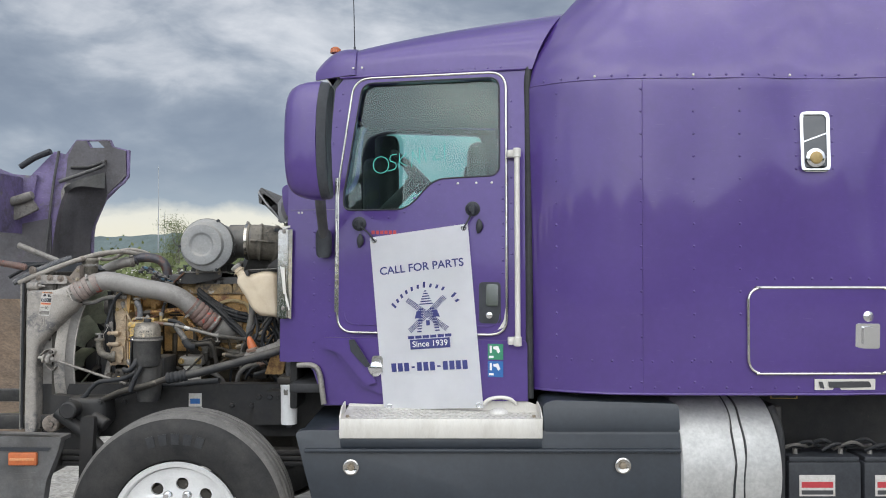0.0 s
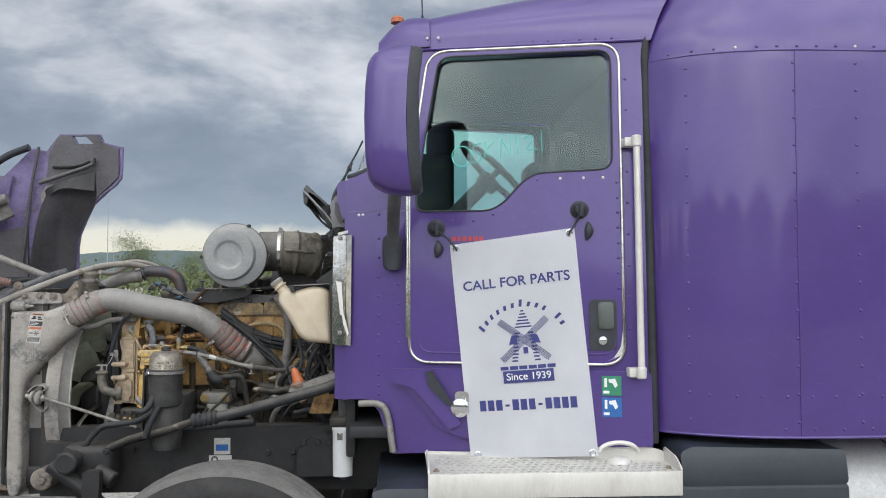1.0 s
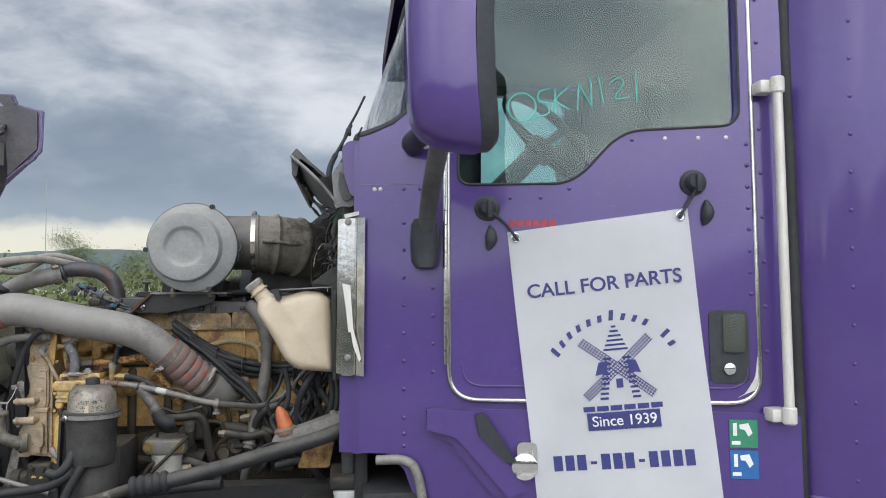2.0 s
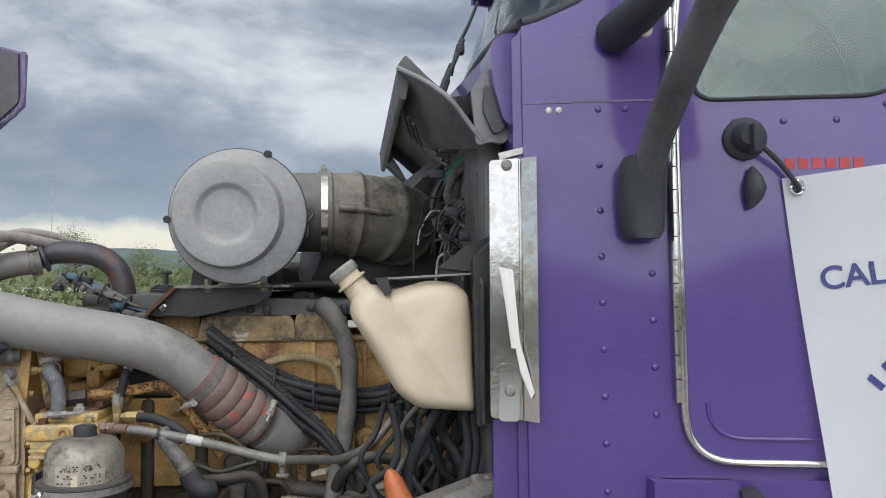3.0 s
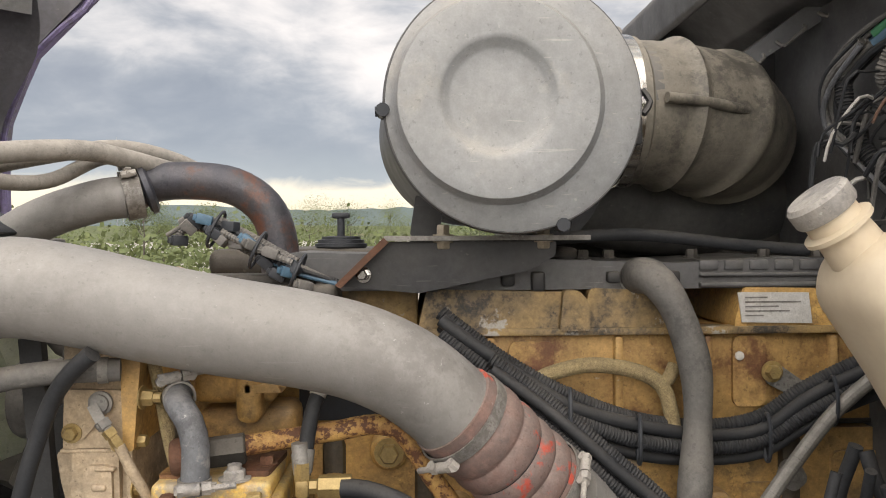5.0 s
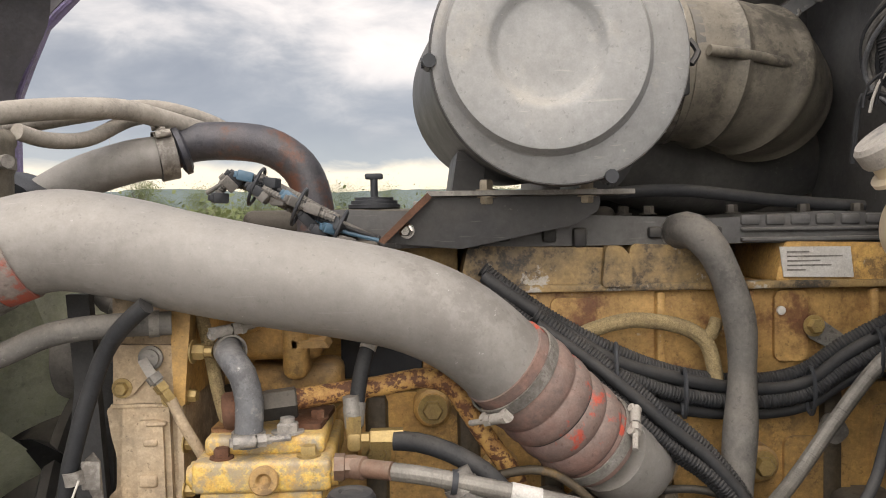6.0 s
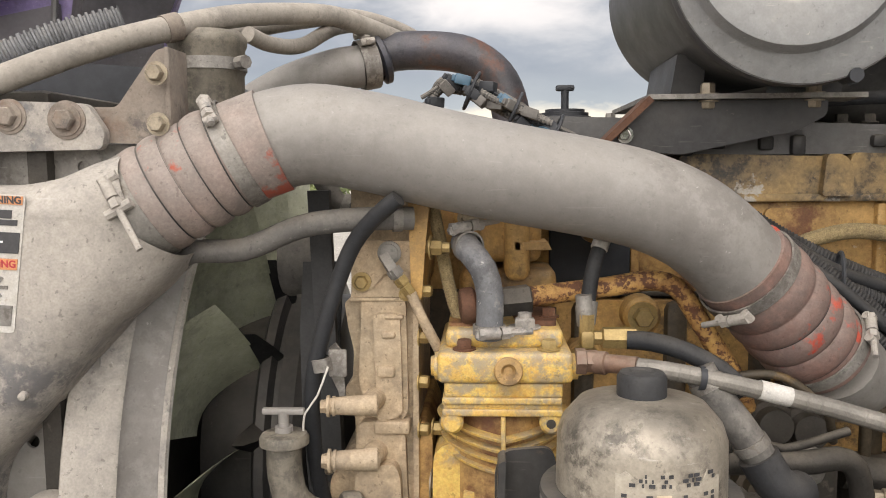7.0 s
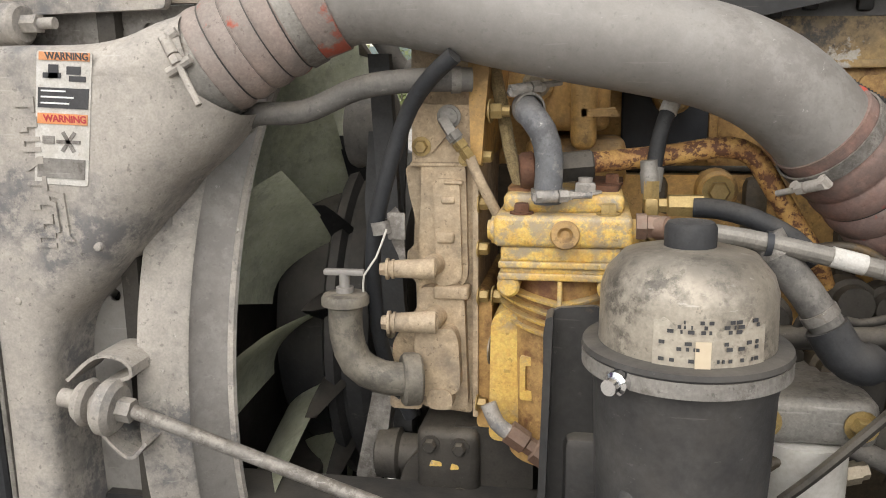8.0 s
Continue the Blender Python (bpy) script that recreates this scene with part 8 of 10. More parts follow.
part("band_clamp", lathe(nb(), (-1.565, 4.34, 1.302), (0, 0, 1), [(0, 0.0765), (0, 0.0795), (0.012, 0.0795), (0.012, 0.0765)], 64, caps=False), GREY_STEEL, can, "steel clamp band")
b = lathe(nb(), (-1.620, 4.272, 1.307), (-0.5, -0.85, 0), [(-0.03, 0.009), (0.0, 0.009), (0.002, 0.006), (0.010, 0.006)], 12)
part("clamp_bolt", b, CHROME, can)
part("canister_body", lathe(nb(), (-1.565, 4.34, 1.16), (0, 0, 1), [(0, 0.030), (0.002, 0.050), (0.008, 0.062), (0.020, 0.066), (0.060, 0.068), (0.125, 0.070), (0.143, 0.0735)], 64), DARK_CAN, can)
part("canister_cap", lathe(nb(), (-1.565, 4.34, 1.388), (0, 0, 1), [(0, 0.014), (0.004, 0.0195), (0.022, 0.0195), (0.026, 0.017), (0.027, 0.010), (0.0255, 0.008), (0.0275, 0.002)], 32), RUBBER, can, "black rubber cap")
b = nb()
random.seed(5)
for row, z in enumerate((1.3535, 1.350, 1.3465, 1.338, 1.334, 1.3255)):
    a = radians(-112)
    while a < radians(-52):
        w = radians(random.uniform(1.0, 4.0))
        if random.random() < 0.72 and not (row > 2 and radians(-92) < a < radians(-80)):
            slab(b, [(a, z), (a + w, z), (a + w, z + 0.0026), (a, z + 0.0026)], 0.0006, lambda p, q, d: Vector((-1.565 + (0.0684 + d) * math.cos(p), 4.34 + (0.0684 + d) * math.sin(p), q)))
        a += w + radians(random.uniform(1, 4))
fb = nb()
cols = []
for q in range(25):
    a = radians(-116 + 72 * q / 24)
    z0 = 1.317 + 0.004 * noise.noise(Vector((q * 0.55, 3.1, 0)))
    z1 = 1.352 + 0.010 * noise.noise(Vector((q * 0.42, 7.7, 0)))
    cols.append([fb.verts.new((-1.565 + r * math.cos(a), 4.34 + r * math.sin(a), z)) for r, z in ((0.0672, z0), (0.0678, z0), (0.0674, (z0 + z1) / 2), (0.0672, z1), (0.0664, z1))])
for p, q in zip(cols, cols[1:]):
    for k in range(4):
        fb.faces.new((p[k], q[k], q[k + 1], p[k + 1]))
part("label_field", fb, CAN_LABEL, can, "flaked cream label field")
part("canister_print", b, BLACK_INK, can, "unreadable print as bars")
part("sight_strip", slab(nb(), [(radians(-91), 1.318), (radians(-82), 1.318), (radians(-82), 1.341), (radians(-91), 1.341)], 0.0008, lambda p, q, d: Vector((-1.565 + (0.0682 + d) * math.cos(p), 4.34 + (0.0682 + d) * math.sin(p), q))), BOTTLE, can)
b = slab(nb(), soft([(-1.678, 1.05), (-1.640, 1.05), (-1.622, 1.30), (-1.628, 1.322), (-1.672, 1.318), (-1.680, 1.30)], 0.01), 0.006, in_xz(4.425))
slab(b, soft([(-1.685, 1.05), (-1.678, 1.05), (-1.670, 1.318), (-1.677, 1.315)], 0.003), 0.03, in_xz(4.400))
part("canister_bracket", b, BLACK_STEEL, can)
part("bracket_strut", box(nb(), -1.66, -1.50, 4.41, 4.62, 1.06, 1.20, 0.01), BLACK_STEEL, can)
part("canister_stem", lathe(nb(), (-1.565, 4.37, 0.98), (0, 0, 1), [(0, 0.055), (0.06, 0.065), (0.20, 0.066), (0.232, 0.05)], 40), DARK_CAN, can)
part("canister_outlet", tube(nb(), [(-1.60, 4.30, 1.215), (-1.615, 4.275, 1.17), (-1.640, 4.27, 1.15), (-1.665, 4.28, 1.155)], 0.013, 12), RUBBER, can)
part("canister_drain", tube(nb(), [(-1.56, 4.30, 1.21), (-1.575, 4.29, 1.17), (-1.61, 4.28, 1.10), (-1.63, 4.28, 1.04)], 0.013, 12), RUBBER, can)

# ---- charge air pipe with its hump hoses ----
cac = thing("charge_air_pipe", (-1.7, 4.55, 1.5), "fat dusty grey charge-air pipe with red hump hoses", "pipe")
part("pipe", tube(nb(), [(-1.945, 4.538, 1.588), (-1.915, 4.541, 1.601), (-1.866, 4.546, 1.610), (-1.80, 4.549, 1.600), (-1.74, 4.552, 1.585), (-1.66, 4.557, 1.568), (-1.58, 4.564, 1.553), (-1.52, 4.570, 1.538), (-1.47, 4.577, 1.515), (-1.43, 4.588, 1.484), (-1.395, 4.603, 1.447)], 0.0515, 40), PIPE_ALU, cac)
def humps(r, n0=4, amp=0.006, a0=0.16, a1=0.84):
    def f(s, n):
        t = s / n
        if t < a0 or t > a1:
            return r
        return r - 0.001 + amp * abs(math.sin(math.pi * n0 * (t - a0) / (a1 - a0))) ** 0.45
    return f


hA = [(-2.064, 4.5165, 1.5215), (-2.0, 4.528, 1.559), (-1.95, 4.535, 1.586), (-1.905, 4.541, 1.604)]
hB = [(-1.415, 4.594, 1.470), (-1.375, 4.612, 1.432), (-1.335, 4.632, 1.392), (-1.295, 4.650, 1.358)]
ha = part("hump_hose", tube(nb(), hA, 0.054, 56, 0.0015, radius=humps(0.0545, 4, 0.0042, 0.20, 0.72)), SILICONE, cac, "dusty red hump hose")
hb = part("hump_hose", tube(nb(), hB, 0.054, 56, 0.0015, radius=humps(0.0545, 4, 0.0052)), SILICONE_RED, cac, "worn red hump hose")


def wire_rings(parent, path, r, n0, a0, a1):
    """Steel rings in the valleys between the humps."""
    ps = spline(path, 0.002)
    for k in range(n0 + 1):
        i = int((a0 + (a1 - a0) * k / n0) * (len(ps) - 1))
        d = (ps[min(i + 2, len(ps) - 1)] - ps[max(i - 2, 0)]).normalized()
        part("wire_ring", lathe(nb(), ps[i] - d * 0.0013, d, [(0, r - 0.002), (0.0002, r + 0.0004), (0.0024, r + 0.0004), (0.0026, r - 0.002)], 56, caps=False), BLACK_STEEL, parent)


wire_rings(ha, hA, 0.0545, 4, 0.20, 0.72)
wire_rings(hb, hB, 0.0545, 4, 0.16, 0.84)


def clamp(parent, at, d, r, w=0.013, screw=None, bolt=0.028):
    """A T-bolt band clamp about a hose."""
    d = Vector(d).normalized()
    b = lathe(nb(), Vector(at) - d * w / 2, d, [(0, r), (0, r + 0.0022), (w, r + 0.0022), (w, r)], 48, caps=False)
    c = part("band_clamp", b, GREY_STEEL, parent)
    if screw is not None:
        s = Vector(screw).normalized()
        s = (s - d * s.dot(d)).normalized()
        t = d.cross(s) * (1 if bolt > 0 else -1)
        o = Vector(at) + s * (r + 0.007)
        q = abs(bolt)
        b = cyl(nb(), o - t * 0.012, o + t * 0.004, 0.0062, seg=10)
        cyl(b, o + t * 0.004, o + t * (0.012 + q), 0.0034, seg=8)
        lathe(b, o + t * 0.006, t, [(0, 0.0068), (0.009, 0.0068)], 6)
        lathe(b, o - t * 0.018, t, [(0, 0.0068), (0.006, 0.0068)], 6)
        for e in (-1, 1):
            cyl(b, o + t * 0.016 * e - s * 0.002 - d * w * 0.42, o + t * 0.016 * e - s * 0.002 + d * w * 0.42, 0.0052, seg=8)
        part("clamp_bolt", b, CAST_ALU, c)
    return c


clamp(ha, (-2.042, 4.521, 1.534), (0.05, 0.008, 0.029), 0.0555, 0.032, (-0.28, -1, 0.12), 0.050)
clamp(ha, (-1.943, 4.536, 1.590), (0.05, 0.008, 0.026), 0.0555, 0.016, (-0.2, -0.75, 0.8), 0.014)
clamp(hb, (-1.402, 4.600, 1.457), (0.04, 0.018, -0.038), 0.0558, 0.014, (-0.7, -0.8, -0.6))
clamp(hb, (-1.306, 4.645, 1.367), (0.04, 0.018, -0.036), 0.0558, 0.014, (0.7, -0.7, 0.6))

# ---- rear rusty pipe and filler hoses ----
up = thing("turbo_coolant_pipe", (-1.8, 4.9, 1.66), "blued and rusty upper pipe with a band clamp", "pipe")
part("rusty_pipe", tube(nb(), [(-1.868, 4.88, 1.715), (-1.83, 4.9, 1.738), (-1.775, 4.9, 1.742), (-1.715, 4.9, 1.734), (-1.672, 4.9, 1.705), (-1.652, 4.9, 1.66), (-1.648, 4.9, 1.60)], 0.0275, 24), RUST_BLUE, up)
lo = part("alloy_sleeve", tube(nb(), [(-2.04, 4.86, 1.648), (-1.97, 4.865, 1.688), (-1.90, 4.872, 1.712), (-1.862, 4.88, 1.718)], 0.030, 24), PIPE_ALU, up, "dusty alloy sleeve")
clamp(lo, (-1.856, 4.884, 1.721), (0.05, 0.02, 0.012), 0.0335, 0.024, (-0.4, -0.6, 0.8), 0.012)
part("pipe_bead", lathe(nb(), (-1.842, 4.888, 1.727), (0.05, 0.016, 0.020), [(0, 0.029), (0.003, 0.0365), (0.010, 0.0365), (0.014, 0.029)], 36, caps=False), RUST_BLUE, up)


def hose(name, pts, r, mt, label, category="hose", rib=None, group="engine bay hoses", lump=0.0):
    h = thing(name, Vector(pts[-1]), label, category, group)
    if r > 0.0115 and not rib and mt is RUBBER_GREY:
        for q0, q1 in ((pts[0], pts[1]), (pts[-1], pts[-2])):
            d = (Vector(q1) - Vector(q0)).normalized()
            part("hose_clamp", lathe(nb(), Vector(q0) + d * 0.012, d, [(0, r - 0.001), (0, r + 0.0016), (0.010, r + 0.0016), (0.010, r - 0.001)], 20, caps=False), GREY_STEEL, h)
    part("hose_body", braid(nb(), pts, r, 28, 9, 0.009, 0.0007) if mt is TAN_BRAID else tube(nb(), pts, r, 16 if r > 0.008 else 10, 0.00115 if rib else 0.012, radius=ribbed(r, *rib) if rib else (lambda s, n: r + lump * math.sin(s * 31) * math.sin(s * 13 + 1) - lump * s / n) if lump else None), mt, h)
    return h


COOLANT = [(-2.33, 4.50, 1.60), (-2.25, 4.50, 1.635), (-2.18, 4.52, 1.666), (-2.129, 4.54, 1.689), (-2.086, 4.58, 1.712), (-2.032, 4.64, 1.738), (-1.979, 4.72, 1.763), (-1.90, 4.80, 1.776), (-1.858, 4.86, 1.771), (-1.80, 4.93, 1.755)]
ch_ = hose("coolant_hose", COOLANT, 0.0138, HOSE_DUSTY, "dusty grey coolant hose over the radiator")
run = [q for q in spline(COOLANT, 0.012) if -2.185 < q.x < -2.125]
part("hose_tag", tube(nb(), run, 0.0144, 20), HOSE_DUSTY, ch_, "pale printed band")
part("hose_strap", tube(nb(), [(-2.048, 4.622, 1.7305), (-2.036, 4.635, 1.7365)], 0.0160, 18), BRACKET, ch_, "dusty rubber-lined strap")
hose("vent_hose", [(-1.972, 4.69, 1.735), (-1.955, 4.735, 1.729), (-1.931, 4.80, 1.737), (-1.899, 4.88, 1.772), (-1.85, 4.93, 1.782), (-1.79, 4.96, 1.765)], 0.010, HOSE_DUSTY, "thin dusty vent hose by the filler neck")
hose("vent_hose", [(-2.02, 4.75, 1.745), (-1.93, 4.83, 1.775), (-1.87, 4.90, 1.79), (-1.80, 4.95, 1.772), (-1.76, 5.0, 1.74)], 0.011, HOSE_DUSTY, "thin dusty vent hose by the filler neck")
hose("corrugated_conduit", [(-2.36, 4.50, 1.60), (-2.27, 4.53, 1.655), (-2.197, 4.55, 1.690), (-2.147, 4.57, 1.715), (-2.085, 4.60, 1.737)], 0.0160, HOSE_BLUE, "grey corrugated wiring conduit", "conduit", rib=(0.0069, 0.0014))
hose("corrugated_conduit", [(-2.40, 4.53, 1.63), (-2.30, 4.56, 1.69), (-2.22, 4.58, 1.70), (-2.15, 4.60, 1.70)], 0.009, RUBBER, "black corrugated wiring conduit", "conduit", rib=(0.006, 0.001))
hose("bypass_hose", [(-2.03, 4.56, 1.47), (-2.0, 4.552, 1.487), (-1.943, 4.55, 1.490), (-1.881, 4.55, 1.514), (-1.824, 4.555, 1.521), (-1.765, 4.57, 1.521)], 0.0125, RUBBER_GREY, "dusty hose to the water neck")
hose("bypass_hose", [(-1.93, 4.66, 1.60), (-1.89, 4.66, 1.575), (-1.862, 4.66, 1.535), (-1.835, 4.66, 1.525)], 0.012, RUBBER_GREY, "short bent dusty hose")
h = hose("black_hose", [(-1.775, 4.52, 1.545), (-1.80, 4.53, 1.525), (-1.826, 4.548, 1.495), (-1.846, 4.556, 1.45), (-1.862, 4.558, 1.40), (-1.874, 4.562, 1.35), (-1.880, 4.58, 1.28), (-1.875, 4.60, 1.20), (-1.85, 4.62, 1.12)], 0.009, RUBBER, "black hose tied to the timing housing")
b = lathe(nb(), (-1.864, 4.558, 1.372), (0.2, 0, -1), [(0, 0.0095), (0, 0.0125), (0.014, 0.0125), (0.014, 0.0095)], 16, caps=False)
box(b, -1.856, -1.836, 4.552, 4.556, 1.352, 1.382, 0.002)
part("hose_clip", b, GREY_STEEL, h)
part("tie_wire", tube(nb(), [(-1.855, 4.545, 1.365), (-1.866, 4.54, 1.335), (-1.880, 4.54, 1.315), (-1.883, 4.545, 1.295)], 0.0012, 6), WHITE_METAL, h)
h = hose("grey_blue_hose", [(-1.712, 4.60, 1.492), (-1.705, 4.565, 1.487), (-1.690, 4.555, 1.468), (-1.683, 4.552, 1.440), (-1.684, 4.55, 1.405), (-1.684, 4.55, 1.395)], 0.0145, HOSE_BLUE, "bent grey hose clamped to the pump")
clamp(h, (-1.684, 4.55, 1.405), (0, 0, 1), 0.015, 0.010, (0.3, -1, 0))
clamp(h, (-1.706, 4.575, 1.490), (-0.5, 1, 0), 0.015, 0.008, (0, -0.3, 1))
h = thing("rusty_tube", (-1.42, 4.63, 1.33), "rusty yellow steel tube with a large dark nut", "pipe")
part("tube", tube(nb(), [(-1.65, 4.59, 1.432), (-1.60, 4.61, 1.435), (-1.549, 4.62, 1.440), (-1.50, 4.622, 1.447), (-1.472, 4.624, 1.438), (-1.455, 4.626, 1.415), (-1.432, 4.63, 1.378), (-1.40, 4.64, 1.33), (-1.38, 4.66, 1.29)], 0.0115, 18), RUST_TUBE, h)
part("nut", lathe(nb(), (-1.678, 4.582, 1.428), (1, 0.15, 0.08), [(0, 0.017), (0.038, 0.0175), (0.040, 0.015)], 6), ENGINE_DARK, h, "large dark hexagon nut")
part("round_end", lathe(nb(), (-1.715, 4.575, 1.425), (1, 0.15, 0.08), [(0, 0.017), (0.004, 0.020), (0.014, 0.020), (0.018, 0.016), (0.04, 0.013)], 28), RUST, h)
h = hose("sleeved_line", [(-1.545, 4.625, 1.512), (-1.556, 4.612, 1.500), (-1.566, 4.602, 1.475), (-1.572, 4.60, 1.45), (-1.576, 4.595, 1.42), (-1.578, 4.59, 1.40)], 0.0085, RUBBER, "short black line with a white end")
part("white_end", tube(nb(), [(-1.545, 4.624, 1.512), (-1.556, 4.611, 1.500), (-1.563, 4.603, 1.484)], 0.0095, 12), PAPER, h)
part("steel_end", tube(nb(), [(-1.575, 4.594, 1.428), (-1.578, 4.589, 1.404)], 0.0105, 10), GREY_STEEL, h)
hose("fuel_line", [(-1.535, 4.58, 1.388), (-1.51, 4.575, 1.387), (-1.478, 4.562, 1.380), (-1.442, 4.55, 1.362), (-1.42, 4.545, 1.34)], 0.0105, RUBBER, "black fuel line from the brass nut")
h = thing("braided_hose", (-1.0, 4.43, 1.46), "long braided steel hose sweeping under the pipe", "hose", "engine bay hoses")
bp = [(-1.575, 4.535, 1.374), (-1.548, 4.52, 1.375), (-1.50, 4.508, 1.371), (-1.44, 4.50, 1.360), (-1.361, 4.50, 1.341), (-1.29, 4.49, 1.323), (-1.232, 4.48, 1.313), (-1.175, 4.54, 1.298), (-1.112, 4.615, 1.283), (-1.045, 4.675, 1.306), (-0.991, 4.69, 1.366), (-0.935, 4.69, 1.436), (-0.88, 4.68, 1.49)]
part("hose_body", braid(nb(), bp[1:], 0.0090, 36, 12, 0.0072, 0.0006), BRAID, h)
part("end_crimp", lathe(nb(), bp[0], (0.027, -0.015, 0.001), [(0, 0.012), (0.012, 0.012), (0.013, 0.0095), (0.045, 0.0095)], 14), COPPER, h, "red-brown crimped end")
part("hose_tag", tube(nb(), [(-1.420, 4.4995, 1.356), (-1.390, 4.4995, 1.3485)], 0.0099, 14), PAPER, h, "faded paper tag")
part("cable_tie", lathe(nb(), (-1.478, 4.504, 1.366), (1, 0, -0.15), [(0, 0.011), (0, 0.0125), (0.006, 0.0125), (0.006, 0.011)], 14, caps=False), BLACK_PLASTIC, h)
b = lathe(nb(), (-1.238, 4.48, 1.314), (1, 0, -0.1), [(0, 0.0115), (0, 0.0150), (0.014, 0.0150), (0.014, 0.0115)], 20, caps=False)
box(b, -1.237, -1.227, 4.476, 4.484, 1.285, 1.302, 0.002)
box(b, -1.243, -1.219, 4.474, 4.486, 1.278, 1.286, 0.002)
part("p_clip", b, GREY_STEEL, h)
h = hose("elbow_hose", [(-1.475, 4.515, 1.372), (-1.462, 4.51, 1.350), (-1.437, 4.505, 1.318), (-1.415, 4.502, 1.285)], 0.0165, RUBBER_GREY, "grey hose with a dark moulded elbow")
part("moulded_elbow", tube(nb(), [(-1.418, 4.502, 1.288), (-1.402, 4.50, 1.262), (-1.385, 4.50, 1.252), (-1.375, 4.51, 1.25)], 0.0205, 16), RUBBER, h)
h = hose("down_hose", [(-1.155, 4.80, 1.600), (-1.158, 4.765, 1.606), (-1.150, 4.735, 1.605), (-1.132, 4.72, 1.582), (-1.112, 4.715, 1.535), (-1.099, 4.712, 1.478), (-1.101, 4.705, 1.40), (-1.112, 4.69, 1.31), (-1.130, 4.66, 1.22), (-1.15, 4.62, 1.14)], 0.0215, RUBBER_GREY, "thick soft dark breather hose hanging down", lump=0.0028)
part("hose_clamp", lathe(nb(), (-1.157, 4.782, 1.603), (0, -1, 0.05), [(0, 0.022), (0, 0.0250), (0.012, 0.0250), (0.012, 0.022)], 24, caps=False), GREY_STEEL, h)
for k in range(6):
    off, dy, r = (0.0, 0.017, 0.034, 0.008, 0.026, 0.046)[k], (0.022, 0.022, 0.018, 0.006, 0.004, 0.012)[k], (0.0095, 0.0085, 0.008, 0.0085, 0.0095, 0.0075)[k]
    sw = 0.004 * math.sin(2.4 * k)
    pts = [(-1.42, 4.735 + dy, 1.560 - off), (-1.394, 4.725 + dy, 1.540 - off), (-1.336, 4.715 + dy, 1.498 - off + sw), (-1.263, 4.705 + dy, 1.458 - off - sw), (-1.176, 4.712 + dy, 1.424 - off * 0.9 + sw), (-1.08, 4.730 + dy, 1.408 - off * 0.9), (-1.005, 4.730 + dy, 1.418 - off - sw), (-0.952, 4.718 + dy, 1.456 - off), (-0.892, 4.70 + dy, 1.492 - off), (-0.83, 4.68 + dy, 1.52 - off)]
    hose("loom_conduit", pts, r, RUBBER, "black corrugated wiring loom along the head", "conduit", rib=(0.0045, 0.0006) if k % 2 == 0 else None)
for k in range(5):
    off, dy = (0.0, 0.020, 0.040, 0.010, 0.032)[k], (0.0, 0.0, 0.0, -0.016, -0.018)[k]
    pts = [(-1.36, 4.715 + dy, 1.505 - off), (-1.30, 4.70 + dy, 1.462 - off), (-1.26, 4.685 + dy, 1.430 - off), (-1.21, 4.675 + dy, 1.386 - off), (-1.16, 4.668 + dy, 1.342 - off * 0.8), (-1.12, 4.66 + dy, 1.29 - off * 0.6), (-1.09, 4.65 + dy, 1.22)]
    hose("loom_conduit", pts, 0.0092 - 0.0006 * k, RUBBER, "black corrugated wiring loom along the head", "conduit", rib=(0.0045, 0.0006) if k % 2 == 0 else None)
tie = thing("loom_ties", (-1.2, 4.68, 1.41), "black cable ties round the wiring looms", "cable tie")
for p in ((-1.263, 4.695, 1.440), (-1.176, 4.70, 1.405), (-1.005, 4.72, 1.400), (-0.93, 4.70, 1.45)):
    part("tie", tube(nb(), [Vector(p) + Vector((0.004 * math.cos(a), 0.020 * math.cos(a), 0.030 * math.sin(a))) for a in (2 * math.pi * k / 12 for k in range(14))], 0.0028, 6, caps=False), BLACK_PLASTIC, tie)
h = hose("tan_sleeve_line", [(-1.30, 4.745, 1.468), (-1.282, 4.745, 1.480), (-1.23, 4.742, 1.492), (-1.17, 4.742, 1.484), (-1.135, 4.742, 1.464), (-1.123, 4.74, 1.43), (-1.118, 4.74, 1.395)], 0.0098, TAN_BRAID, "tan braided sleeve over the rusty head")
part("side_branch", tube(nb(), [(-1.14, 4.742, 1.467), (-1.125, 4.745, 1.472), (-1.115, 4.75, 1.49)], 0.009, 12), TAN_BRAID, h)
hose("tan_sleeve_line", [(-1.756, 4.62, 1.60), (-1.750, 4.615, 1.55), (-1.738, 4.615, 1.49), (-1.728, 4.61, 1.44), (-1.715, 4.60, 1.40)], 0.007, TAN_BRAID, "thin tan braided sleeve on the flange")
# sensor and its lead
sn = thing("speed_sensor", (-1.80, 4.585, 1.49), "small silver sensor with an amber connector", "sensor")
b = lathe(nb(), (-1.793, 4.590, 1.482), (0, -1, 0), [(0, 0.013), (0.004, 0.013), (0.005, 0.010), (0.009, 0.010), (0.010, 0.004)], 24)
part("sensor_head", b, GREY_STEEL, sn)
part("sensor_body", tube(nb(), [(-1.799, 4.582, 1.480), (-1.792, 4.578, 1.470), (-1.785, 4.575, 1.460)], 0.0075, 4), GREY_STEEL, sn)
for k in range(3):
    o = Vector((-1.788, 4.574, 1.466)) + Vector((0.0068, -0.001, -0.0095)) * k
    b = lathe(nb(), o, (0.58, 0, -0.81), [(0, 0.0085 - 0.001 * k), (0.009, 0.0085 - 0.001 * k), (0.0095, 0.006), (0.0115, 0.006)], 4)
    part("connector", b, (GREY_STEEL, GOLD_BOLT, GOLD_BOLT)[k], sn, "amber plastic connector")
